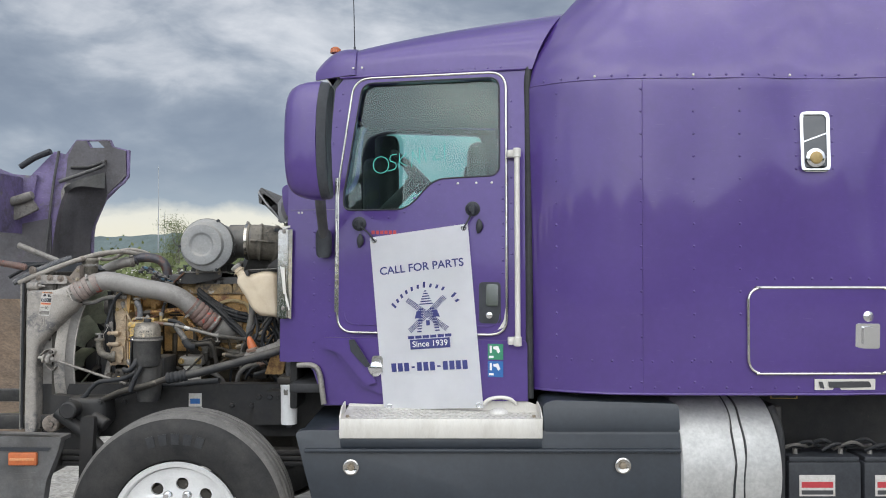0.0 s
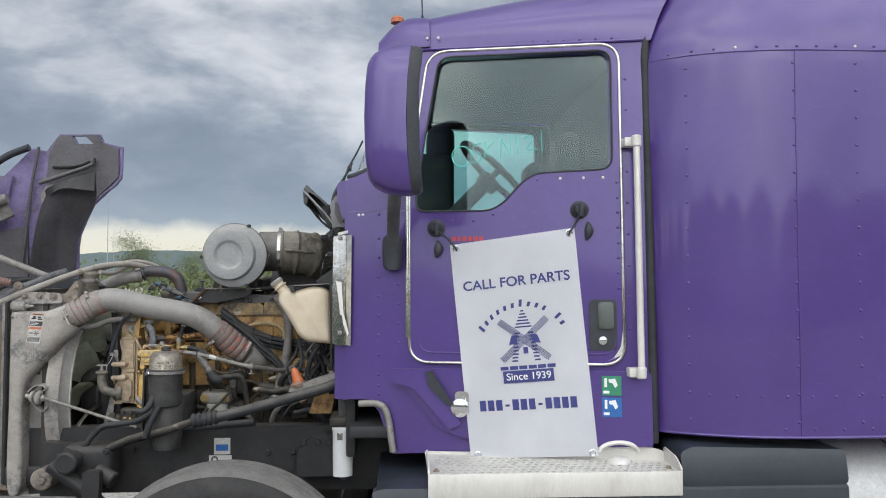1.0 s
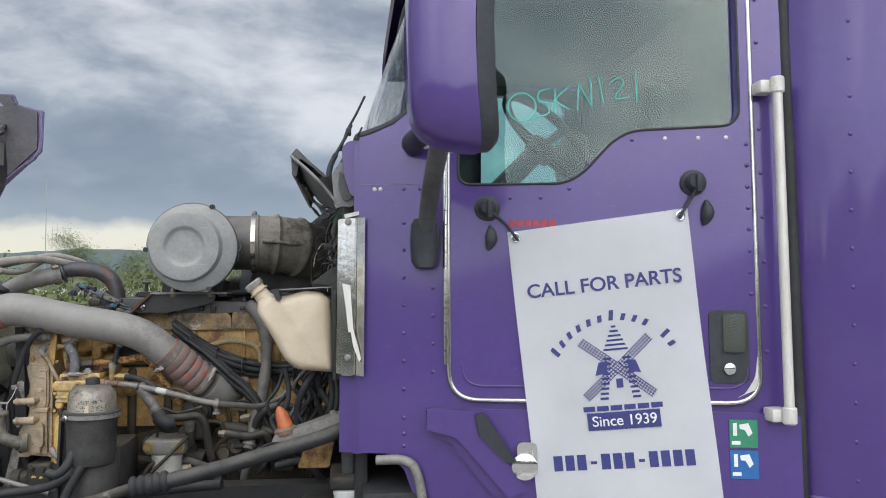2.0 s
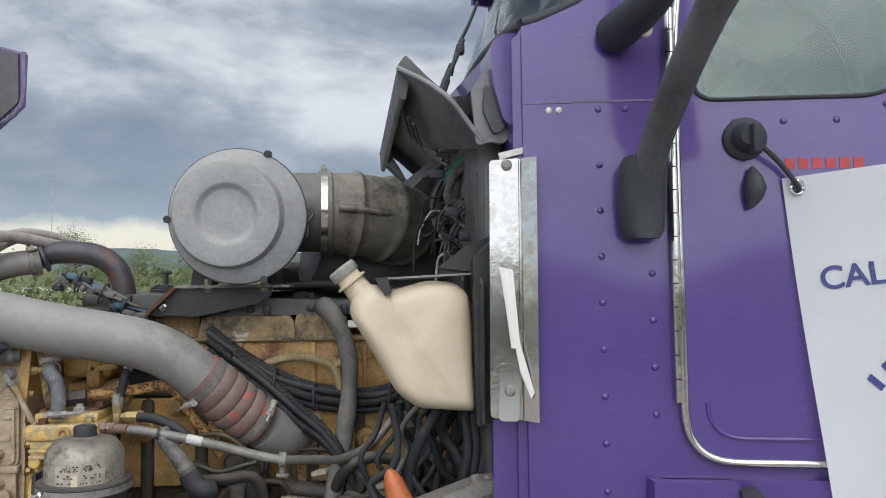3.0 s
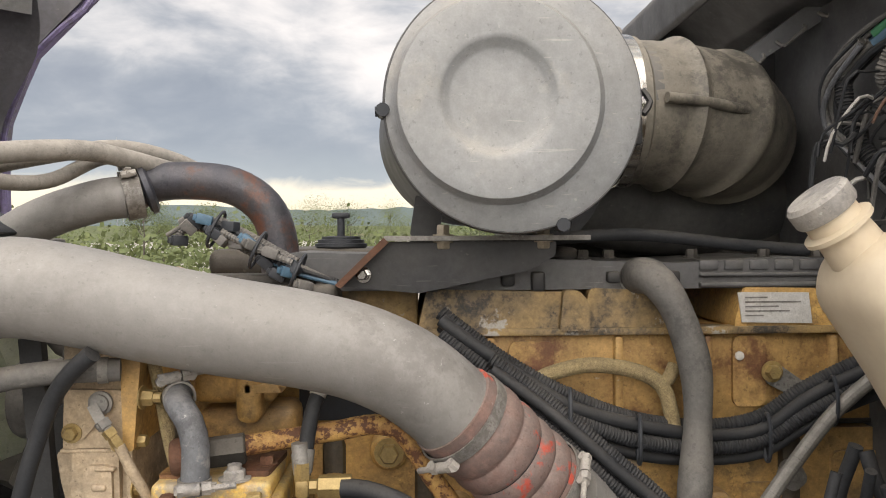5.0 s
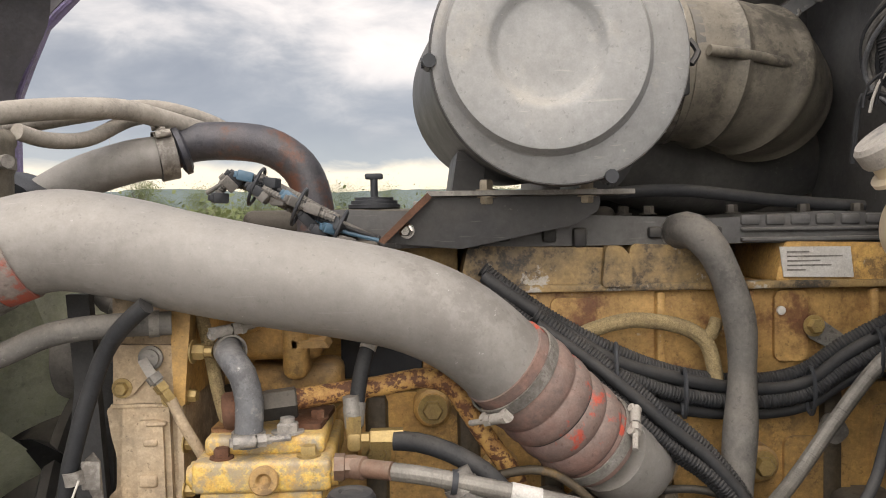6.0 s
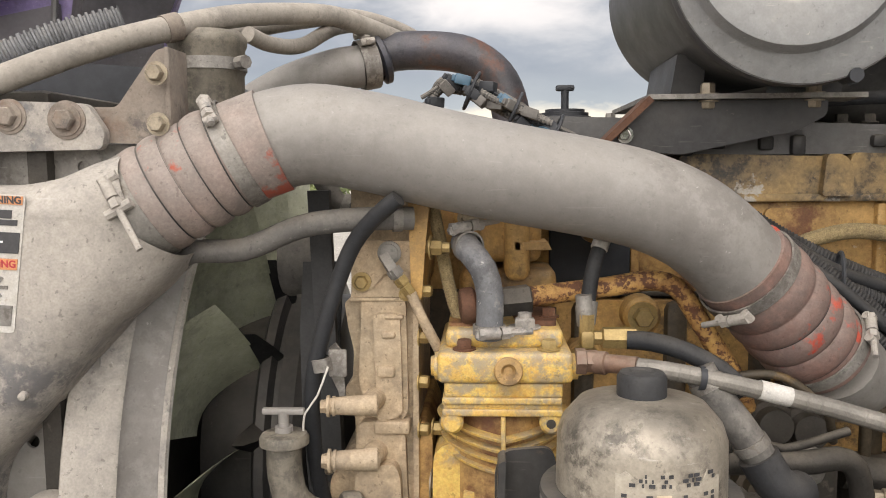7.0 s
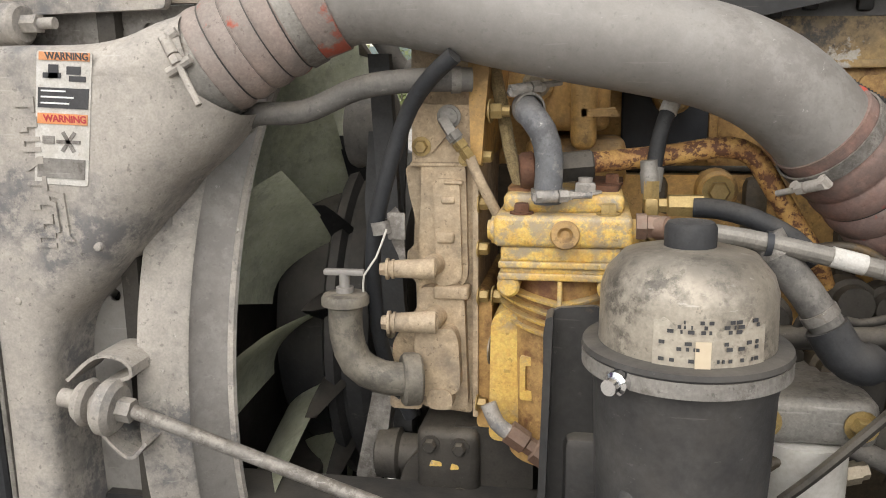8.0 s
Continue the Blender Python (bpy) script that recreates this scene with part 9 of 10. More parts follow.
part("lead", tube(nb(), [(-1.768, 4.572, 1.440), (-1.758, 4.575, 1.415), (-1.746, 4.58, 1.39), (-1.738, 4.585, 1.372)], 0.0058, 10), TAN_CAST, sn, "dusty tan sleeve on the lead")

# round filler knob low on the side
kb = thing("sender_knob", (-1.335, 4.61, 1.2), "grey ribbed round fuel primer knob", "knob")
b = nb()
lathe(b, (-1.335, 4.60, 1.235), (0.05, -0.5, 1), [(-0.03, 0.016), (0.0, 0.017), (0.002, 0.021), (0.022, 0.021), (0.026, 0.017), (0.027, 0.004)], 20)
part("knob", b, GREY_STEEL, kb)
part("stem", cyl(nb(), (-1.335, 4.62, 1.16), (-1.335, 4.61, 1.22), 0.015, seg=12), ENGINE_DARK, kb)
flt = thing("fuel_filter", (-1.42, 4.60, 1.02), "white spin-on fuel filter behind the reservoir", "filter")
part("filter_can", lathe(nb(), (-1.405, 4.60, 1.0), (0, 0, 1), [(0, 0.03), (0.004, 0.046), (0.12, 0.047), (0.126, 0.049), (0.136, 0.049), (0.138, 0.03)], 40), WHITE_METAL, flt)
part("filter_head", box(nb(), -1.47, -1.34, 4.56, 4.70, 1.138, 1.19, 0.012, 3), GREY_STEEL, flt)
for x in (-1.455, -1.36):
    part("head_bolt", hexbolt(nb(), (x, 4.558, 1.165), (0, -1, 0), 0.012, 0.012), GOLD_BOLT, flt)
part("strap", tube(nb(), [(-1.44, 4.53, 1.09), (-1.40, 4.53, 1.13), (-1.33, 4.54, 1.20)], 0.006, 8), ENGINE_DARK, flt)

# connector cluster behind the pipe
cl = thing("connector_cluster", (-1.66, 4.75, 1.62), "dusty bundle of wires and blue connectors on the engine", "wiring")
random.seed(11)
SPINE = [(-1.765, 4.75, 1.655), (-1.735, 4.748, 1.676), (-1.70, 4.742, 1.668), (-1.655, 4.738, 1.645), (-1.605, 4.734, 1.617), (-1.555, 4.74, 1.598)]
for k in range(22):
    a, w = random.uniform(0, 6.28), random.uniform(0.004, 0.022)
    i0 = random.randint(0, 2)
    p = []
    for q in SPINE[i0:i0 + random.randint(3, 4)]:
        a += random.uniform(-0.7, 0.7)
        p.append(Vector(q) + Vector((random.uniform(-0.008, 0.008), w * math.cos(a), 0.85 * w * math.sin(a))))
    part("wire", tube(nb(), p, (0.0030, 0.0042, 0.0052)[k % 3], 8, 0.002, radius=ribbed((0.0030, 0.0042, 0.0052)[k % 3], 0.004, 0.0005) if k % 3 else None), RUBBER if k % 4 == 0 else WIRE_BLUE if k == 9 else RUBBER_GREY, cl)
for k in range(16):
    t = 0.1 + 0.75 * k / 15
    q = spline(SPINE, 0.004)
    c = q[int(t * (len(q) - 1))] + Vector((random.uniform(-0.004, 0.004), -0.012 + random.uniform(-0.008, 0.004), random.uniform(-0.014, 0.012)))
    b = box(nb(), -0.010, 0.010, -0.007, 0.007, -0.0065, 0.0065, 0.002)
    box(b, -0.014, -0.009, -0.004, 0.004, -0.004, 0.004, 0.001)
    bmesh.ops.rotate(b, verts=b.verts, cent=(0, 0, 0), matrix=Matrix.Rotation(random.uniform(0.0, 0.9), 3, "Y") @ Matrix.Rotation(random.uniform(-0.6, 0.6), 3, "Z"))
    bmesh.ops.translate(b, verts=b.verts, vec=c)
    part("plug", b, WIRE_BLUE if k in (3, 8, 13) else RUBBER_GREY if k % 2 else BLACK_PLASTIC, cl)
for t in (0.3, 0.55, 0.8):
    q = spline(SPINE, 0.004)
    c = q[int(t * (len(q) - 1))]
    part("cable_tie", tube(nb(), [c + Vector((0.010 * math.sin(a), 0.024 * math.cos(a), 0.022 * math.sin(a))) for a in (2 * math.pi * n / 12 for n in range(14))], 0.0022, 6, caps=False), BLACK_PLASTIC, cl)
part("bundle_rail", box(nb(), -1.74, -1.58, 4.74, 4.80, 1.592, 1.612, 0.004), ENGINE_DARK, cl)

# ---- air cleaner ----
air_ = thing("air_cleaner", (-1.33, 4.75, 1.655), "round grey air cleaner canister on a black bracket", "air cleaner")
AC = Vector((-1.340, 4.628, 1.811))
part("canister", lathe(nb(), AC + Vector((0, 0.03, 0)), (-0.10, 1, 0), [(0, 0.140), (0.004, 0.143), (0.05, 0.1435), (0.055, 0.140), (0.30, 0.136), (0.33, 0.12), (0.335, 0.02)], 80), CAN, air_)
part("rim_band", lathe(nb(), AC, (0, 1, 0), [(0.006, 0.140), (0.004, 0.1485), (0.012, 0.1505), (0.022, 0.1495), (0.034, 0.146), (0.036, 0.140)], 80, caps=False), GREY_PLASTIC, air_)
b = nb()
rings = []
for h, r, k in ((-0.020, 0.001, 1), (-0.021, 0.030, 1), (-0.020, 0.053, 1), (-0.0215, 0.057, 1), (-0.029, 0.064, 1), (-0.031, 0.067, 1), (-0.0315, 0.071, 1), (-0.031, 0.109, 1), (-0.030, 0.1125, 1), (-0.020, 0.1165, 0.95), (-0.012, 0.119, 0.85), (-0.010, 0.122, 0.7), (-0.004, 0.134, 0.3), (0.0, 0.142, 0), (0.003, 0.147, 0), (0.010, 0.148, 0)):
    c = AC + Vector((-0.020 * k, h, 0.002 * k))
    rings.append([b.verts.new(c + Vector((r * math.cos(a), 0, r * math.sin(a)))) for a in (2 * math.pi * q / 96 for q in range(96))])
for p, q in zip(rings, rings[1:]):
    for k in range(96):
        b.faces.new((p[k], p[(k + 1) % 96], q[(k + 1) % 96], q[k]))
b.faces.new(rings[0])
part("lid", b, LID, air_, "grey dished lid with a ring groove")
for a in (65, 183, 292):
    er = Vector((math.cos(radians(a)), 0, math.sin(radians(a))))
    o = AC + er * 0.150 + Vector((0, 0.012, 0))
    b = nb()
    lathe(b, o - Vector((0, 0.014, 0)), (0, 1, 0), [(0, 0.008), (0.03, 0.008), (0.034, 0.005)], 10)
    cyl(b, o - er * 0.012, o + er * 0.009, 0.006, seg=8)
    part("latch", b, BLACK_PLASTIC, air_)
b = box(nb(), -1.198, -1.186, 4.645, 4.675, 1.765, 1.80, 0.004)
tube(b, [(-1.188, 4.64, 1.80), (-1.178, 4.645, 1.815), (-1.186, 4.65, 1.83)], 0.004, 6)
part("clip_spring", b, BLACK_STEEL, air_)
part("outlet_neck", tube(nb(), [(-1.26, 4.86, 1.838), (-1.19, 4.86, 1.838), (-1.13, 4.865, 1.838)], 0.098, 40), CAN, air_)
bo = part("rubber_boot", tube(nb(), [(-1.174, 4.865, 1.836), (-1.122, 4.87, 1.836), (-1.062, 4.885, 1.832), (-1.007, 4.91, 1.824), (-0.972, 4.96, 1.813), (-0.962, 5.03, 1.803)], 0.104, 44, 0.004, radius=lambda s, n: 0.100 + (0.006 if s < 0.03 else 0.0) + 0.009 * math.exp(-((s - 0.085) / 0.007) ** 2) + 0.009 * math.exp(-((s - 0.165) / 0.007) ** 2) + 0.008 * math.exp(-((s - 0.235) / 0.007) ** 2) + 0.004 * math.sin(math.pi * min(1, s / 0.26))), BOOT, air_, "ribbed black rubber intake boot")
part("boot_rib", tube(nb(), [(-1.122, 4.757, 1.840), (-1.062, 4.772, 1.836), (-1.007, 4.797, 1.830), (-0.957, 4.845, 1.823), (-0.932, 4.90, 1.818)], 0.0072, 10), BOOT, bo)
part("boot_clamp", lathe(nb(), (-1.170, 4.865, 1.836), (1, 0.05, 0), [(0, 0.1065), (0, 0.1090), (0.016, 0.1090), (0.016, 0.1065)], 60, caps=False), BRIGHT_STEEL, bo, "bright steel band clamp")
part("clamp_screw", cyl(nb(), (-1.163, 4.855, 1.950), (-1.163, 4.885, 1.948), 0.0075, seg=10), GREY_STEEL, bo)
part("rear_duct", tube(nb(), [(-1.20, 4.98, 1.74), (-1.10, 5.02, 1.715), (-1.0, 5.05, 1.71), (-0.86, 5.1, 1.72)], 0.085, 30), CAN, air_)
for x in (-1.452, -1.285):
    b = slab(nb(), soft([(x - 0.008, 1.660), (x + 0.03, 1.660), (x + 0.035, 1.70), (x + 0.0, 1.712)], 0.004), 0.16, in_xz(4.735))
    part("saddle", b, BLACK_STEEL, air_)
mt_ = thing("air_cleaner_bracket", (-1.4, 4.78, 1.60), "black folded steel bracket under the air cleaner", "bracket")
part("shelf", slab(nb(), [(-1.492, 4.705), (-1.235, 4.705), (-1.215, 5.0), (-1.49, 5.0)], 0.006, in_xy(1.654)), GREY_STEEL, mt_)
part("web", slab(nb(), soft([(-1.495, 1.653), (-1.275, 1.653), (-1.277, 1.634), (-1.31, 1.616), (-1.45, 1.588), (-1.548, 1.598)], 0.006), 0.006, in_xz(4.718)), BLACK_STEEL, mt_)
part("fold", slab(nb(), [(-1.492, 1.658), (-1.486, 1.652), (-1.545, 1.596), (-1.552, 1.600)], 0.05, in_xz(4.70)), RUST, mt_)
for x in (-1.418, -1.292):
    b = hexbolt(nb(), (x, 4.722, 1.660), (0, 0, 1), 0.009, 0.012)
    hexbolt(b, (x, 4.722, 1.653), (0, 0, -1), 0.009, 0.008)
    part("bracket_bolt", b, BOLT, mt_)
part("web_bolt", hexbolt(nb(), (-1.517, 4.716, 1.612), (-0.3, -1, 0), 0.007, 0.008), BRIGHT_STEEL, mt_)
part("bracket_leg", box(nb(), -1.46, -1.30, 4.80, 4.98, 1.60, 1.655, 0.004), BLACK_STEEL, mt_)
b = tube(nb(), [(-1.28, 4.78, 1.655), (-1.15, 4.80, 1.66), (-1.0, 4.82, 1.645), (-0.88, 4.82, 1.635)], 0.009, 10)
h = thing("cover_cable", (-0.9, 4.82, 1.63), "black cable lying along the valve cover", "cable")
part("cable", b, RUBBER, h)

# ---- coolant bottle and its bracket ----
bot = thing("washer_bottle", (-0.97, 4.33, 1.42), "yellowed white plastic washer bottle hung from a bracket", "bottle")
BO = soft([(-1.098, 1.605), (-1.092, 1.640), (-1.062, 1.662), (-1.040, 1.658), (-1.030, 1.650), (-1.0, 1.655), (-0.955, 1.668), (-0.900, 1.665), (-0.872, 1.642), (-0.866, 1.58), (-0.862, 1.420), (-0.89, 1.422), (-0.97, 1.428), (-1.008, 1.455), (-1.055, 1.535)], 0.016, 5)
b = nb()
ctr = Vector((-0.975, 0, 1.555))
loops = []
for k in range(12):
    a = math.pi * k / 11
    inset = 0.032 * (1 - math.sin(a)) ** 1.3
    row = []
    for x, z in BO:
        q = Vector((x, 0, z)) - ctr
        q *= 1 - inset / max(0.06, q.length)
        row.append(b.verts.new((ctr.x + q.x, 4.375 - 0.06 * (x + 0.98) - 0.066 * math.cos(a), ctr.z + q.z)))
    loops.append(row)
for p, q in zip(loops, loops[1:]):
    for k in range(len(BO)):
        b.faces.new((p[k], p[(k + 1) % len(BO)], q[(k + 1) % len(BO)], q[k]))
for row, sg in ((loops[0], -1), (loops[-1], 1)):
    prev = row
    for f in (0.75, 0.45, 0.2):
        nxt = [b.verts.new((ctr.x + (v.co.x - ctr.x) * f, v.co.y + sg * 0.004 * (1 - f), ctr.z + (v.co.z - ctr.z) * f)) for v in row]
        for k in range(len(row)):
            b.faces.new((prev[k], prev[(k + 1) % len(row)], nxt[(k + 1) % len(row)], nxt[k]))
        prev = nxt
    b.faces.new(prev)
part("bottle_body", b, BOTTLE, bot)
nd = Vector((-0.62, 0, 0.78)).normalized()
b = lathe(nb(), (-1.072, 4.385, 1.640), nd, [(0, 0.026), (0.030, 0.0235), (0.031, 0.031), (0.035, 0.031), (0.037, 0.024), (0.050, 0.0235)], 32)
part("bottle_neck", b, BOTTLE, bot)
b = lathe(nb(), Vector((-1.072, 4.385, 1.640)) + nd * 0.048, nd, [(0, 0.027), (0.003, 0.0285), (0.016, 0.0285), (0.020, 0.025), (0.021, 0.004)], 28)
part("bottle_cap", b, CAST_ALU, bot, "grey screw cap")
part("bottle_lug", lathe(nb(), (-0.872, 4.345, 1.434), (0, -1, 0), [(0, 0.007), (0.006, 0.007), (0.008, 0.004)], 14), BOTTLE, bot)
br = thing("bottle_bracket", (-0.9, 4.40, 1.40), "folded black steel bracket with a bright edge", "bracket")
b = slab(nb(), [(-1.038, 1.6695), (-0.872, 1.6775), (-0.872, 1.681), (-1.038, 1.673)], 0.012, in_xz(4.316))
part("bracket_edge", b, GREY_STEEL, br)
part("bracket_hook", slab(nb(), [(-1.05, 1.672), (-1.028, 1.674), (-1.02, 1.645), (-1.032, 1.640)], 0.05, in_xz(4.30)), BLACK_STEEL, br)
part("bracket_top", slab(nb(), [(-1.045, 4.345), (-0.87, 4.345), (-0.86, 4.47), (-1.04, 4.47)], 0.004, lambda x, y, d: Vector((x, y, 1.667 + 0.045 * (x + 1.045) + d))), BLACK_STEEL, br)
part("bracket_side", slab(nb(), [(4.26, 1.41), (4.50, 1.41), (4.50, 1.72), (4.40, 1.72), (4.26, 1.66)], 0.005, in_yz(-0.862)), BLACK_STEEL, br)
part("bracket_ear", slab(nb(), [(-0.932, 1.691), (-0.869, 1.703), (-0.866, 1.680), (-0.928, 1.677)], 0.003, in_xz(4.335)), BLACK_STEEL, br)
part("bracket_bolt", hexbolt(nb(), (-0.873, 4.334, 1.691), (0, -1, 0), 0.005, 0.005), BOLT, br)
bx = thing("junction_cover", (-0.82, 4.36, 1.40), "black sheet-metal cover at the cab corner", "cover")
b = slab(nb(), [(-0.846, 1.735), (-0.846, 1.882), (-0.79, 1.915), (-0.785, 1.40), (-0.83, 1.40), (-0.842, 1.66)], 0.20, in_xz(4.44))
part("cover_body", b, GREY_PLASTIC, bx)
part("cover_gusset", slab(nb(), [(-0.933, 1.691), (-0.876, 1.734), (-0.817, 1.756), (-0.81, 1.747), (-0.868, 1.683)], 0.02, in_xz(4.325)), BLACK_STEEL, bx)
part("cover_gusset", slab(nb(), [(-0.872, 1.706), (-0.80, 1.775), (-0.80, 1.42), (-0.866, 1.402)], 0.03, in_xz(4.29)), BLACK_STEEL, bx)
part("cover_hole", lathe(nb(), (-0.80, 4.4395, 1.85), (0, -1, 0), [(0, 0.009), (0.0006, 0.009)], 14), RUST, bx)
part("corner_tab", slab(nb(), [(-0.834, 1.892), (-0.789, 1.903), (-0.79, 1.891), (-0.808, 1.887), (-0.831, 1.880)], 0.003, in_xz(4.232)), WHITE_METAL, bx)

# ---- cowl under the windscreen ----
cw = thing("windscreen_cowl", (-0.85, MID, 1.70), "faded black plastic cowl panel under the windscreen", "cowl")
sec = soft([(-0.985, 2.118), (-1.002, 2.095), (-0.998, 2.030), (-0.985, 2.026), (-0.975, 2.085), (-0.94, 2.062), (-0.88, 2.008), (-0.81, 1.995), (-0.81, 2.010), (-0.88, 2.022), (-0.945, 2.078)], 0.006, 3)
part("cowl_lip", slab(nb(), sec, 1.09, lambda x, z, d: Vector((x - 0.012 * math.sin(math.pi * d / 1.09), 4.425 + d, z))), GREY_PLASTIC, cw)
UPPER = [(-1.000, 4.423, 2.090), (-0.955, 4.34, 2.045), (-0.916, 4.290, 2.003), (-0.891, 4.300, 1.977), (-0.852, 4.302, 1.925)]
LOWER = [(-0.998, 4.470, 2.050), (-0.975, 4.640, 2.048), (-0.927, 4.632, 1.976), (-0.900, 4.52, 1.945), (-0.856, 4.33, 1.916)]
for side in (0, 1):
    flip = lambda q: Vector((q[0], 2 * MID - q[1] if side else q[1], q[2]))
    up_, low_ = [flip(q) for q in UPPER], [flip(q) for q in LOWER]
    part("cowl_end", loft([up_, low_], 18, 0.005, (0.0, 0.010 if side else -0.010, 0.0)), FADED, cw, "sun-faded curved cowl end")
    part("end_rim", tube(nb(), up_, 0.005, 10), FADED, cw)
    part("end_gusset", loft([[flip((-0.918, 4.296, 2.004)), flip((-0.845, 4.405, 2.036))], [flip((-0.893, 4.306, 1.978)), flip((-0.838, 4.40, 1.985))]], 6, 0.004), GREY_PLASTIC, cw)
    for f in (0.0, 0.012, 0.024):
        part("end_rib", tube(nb(), [flip((-0.985 + f, 4.55, 2.028 - f)), flip((-0.955 + f, 4.63, 1.985 - f)), flip((-0.905 + f, 4.60, 1.945 - f))], 0.004, 8), GREY_PLASTIC, cw)
part("end_moulding", slab(nb(), soft([(-0.872, 2.02), (-0.845, 2.06), (-0.800, 2.05), (-0.792, 1.945), (-0.812, 1.918), (-0.836, 1.925), (-0.862, 1.915)], 0.012), 0.014, in_xz(4.300)), FADED, cw)
part("moulding_clip", lathe(nb(), (-0.815, 4.299, 1.958), (0, -1, 0), [(0, 0.010), (0.004, 0.010), (0.006, 0.006)], 14), GREY_STEEL, cw)
# the rail under the cowl with its clip loops, and the dark box behind
part("clip_rail", slab(nb(), soft([(-1.0, 1.87), (-0.985, 1.905), (-0.80, 2.05), (-0.795, 2.01)], 0.01), 0.03, lambda x, z, d: Vector((x, 4.99 - 0.75 * (x + 0.98) * 0.8 + d, z))), GREY_PLASTIC, cw)
part("rail_web", slab(nb(), [(-0.995, 1.70), (-0.985, 1.90), (-0.80, 2.04), (-0.80, 1.70)], 0.02, in_xz(5.06)), GREY_PLASTIC, cw)
for x0, z0 in ((-0.945, 1.917), (-0.895, 1.955), (-0.845, 1.992)):
    y0 = 4.985 - 0.6 * (x0 + 0.98)
    part("clip_loop", tube(nb(), [(x0, y0, z0), (x0 + 0.004, y0 - 0.018, z0 - 0.010), (x0 + 0.018, y0 - 0.024, z0 + 0.002), (x0 + 0.032, y0 - 0.026, z0 + 0.014), (x0 + 0.036, y0 - 0.012, z0 + 0.024)], 0.0028, 6), GREY_STEEL, cw)
part("shelf_back", box(nb(), -0.84, -0.80, 4.36, 5.58, 1.10, 2.06, 0.01), GREY_PLASTIC, cw)
cn = thing("cowl_corner", (-0.80, 4.30, 1.95), "purple moulded cowl corner with a chipped grey edge", "cowl")
b = slab(nb(), soft([(-0.842, 2.095), (-0.822, 2.115), (-0.765, 2.118), (-0.752, 1.95), (-0.815, 1.948), (-0.836, 2.02)], 0.018), 0.12, in_xz(4.262))
bmesh.ops.bevel(b, geom=[e for e in b.edges if all(abs(v.co.y - 4.262) < 1e-5 for v in e.verts) and abs(e.calc_face_angle(0)) > 1], offset=0.024, segments=5, affect="EDGES")
part("corner_body", b, PURPLE, cn)
part("corner_foot", slab(nb(), soft([(-0.848, 2.03), (-0.818, 2.0), (-0.812, 1.945), (-0.832, 1.935), (-0.852, 1.98)], 0.01), 0.08, in_xz(4.285)), GREY_PLASTIC, cn)
# ---- wiring behind the bottle ----
wr = thing("firewall_wiring", (-0.86, 4.6, 1.60), "thick tangle of black wires hanging at the firewall", "wiring")
random.seed(21)
TRUNK = [(-0.80, 4.60, 1.945), (-0.835, 4.66, 1.932), (-0.868, 4.72, 1.905), (-0.884, 4.775, 1.862), (-0.876, 4.79, 1.81), (-0.858, 4.75, 1.755), (-0.835, 4.69, 1.70), (-0.815, 4.62, 1.645), (-0.81, 4.56, 1.58)]
for k in range(26):
    a, w = random.uniform(0, 6.28), random.uniform(0.004, 0.020)
    p = []
    for j, q in enumerate(TRUNK):
        a += random.uniform(-0.5, 0.5)
        p.append(Vector(q) + Vector((w * math.cos(a), 0.6 * w * math.sin(a), w * math.sin(a))))
    p = p[random.randint(0, 2):len(p) - random.randint(0, 2)]
    mt2 = RUBBER if k % 3 == 0 else (RUBBER_GREY, HOSE_BLUE, RUBBER_GREY, WIRE_BLUE, RUBBER_GREY, COPPER)[(k // 2) % 6]
    part("wire", tube(nb(), p, random.choice((0.0028, 0.0036, 0.005)), 8, 0.010), mt2, wr)
for q, mt2 in ((0.0, WIRE_GREEN), (0.012, WIRE_BLUE)):
    part("taped_loom", tube(nb(), [(-0.80, 4.585, 1.962 - q), (-0.825, 4.63, 1.955 - q), (-0.85, 4.68, 1.934 - q), (-0.868, 4.715, 1.912 - q)], 0.008, 12), mt2, wr)
part("elbow_conduit", tube(nb(), [(-0.83, 4.63, 1.925), (-0.852, 4.66, 1.915), (-0.866, 4.675, 1.890), (-0.872, 4.69, 1.862), (-0.858, 4.70, 1.842), (-0.838, 4.68, 1.835)], 0.009, 12, 0.002, radius=ribbed(0.009, 0.005, 0.0009)), RUBBER_GREY, wr)
part("drop_conduit", tube(nb(), [(-0.884, 4.765, 1.865), (-0.876, 4.755, 1.80), (-0.852, 4.72, 1.735), (-0.828, 4.66, 1.68), (-0.815, 4.60, 1.62)], 0.011, 12, 0.002, radius=ribbed(0.011, 0.005, 0.0009)), RUBBER, wr)
for k in range(34):
    x0, z0 = -0.90 + 0.085 * random.random(), 1.74 + 0.13 * random.random()
    y0 = 4.62 + 0.14 * random.random()
    d = random.choice((-1, 1))
    p = [(x0, y0, z0), (x0 + 0.022 * d, y0 - 0.01, z0 - random.uniform(0.0, 0.02)), (x0 + 0.045 * d, y0 + random.uniform(-0.02, 0.02), z0 - random.uniform(0.005, 0.05)), (x0 + 0.05 * d, y0 + 0.02, z0 - random.uniform(0.05, 0.10))]
    part("wire", tube(nb(), p, random.choice((0.002, 0.0026, 0.0034)), 6, 0.012), RUBBER if k % 3 else (RUBBER_GREY, RUBBER_GREY, COPPER, RUBBER_GREY, PAPER)[(k // 3) % 5], wr)
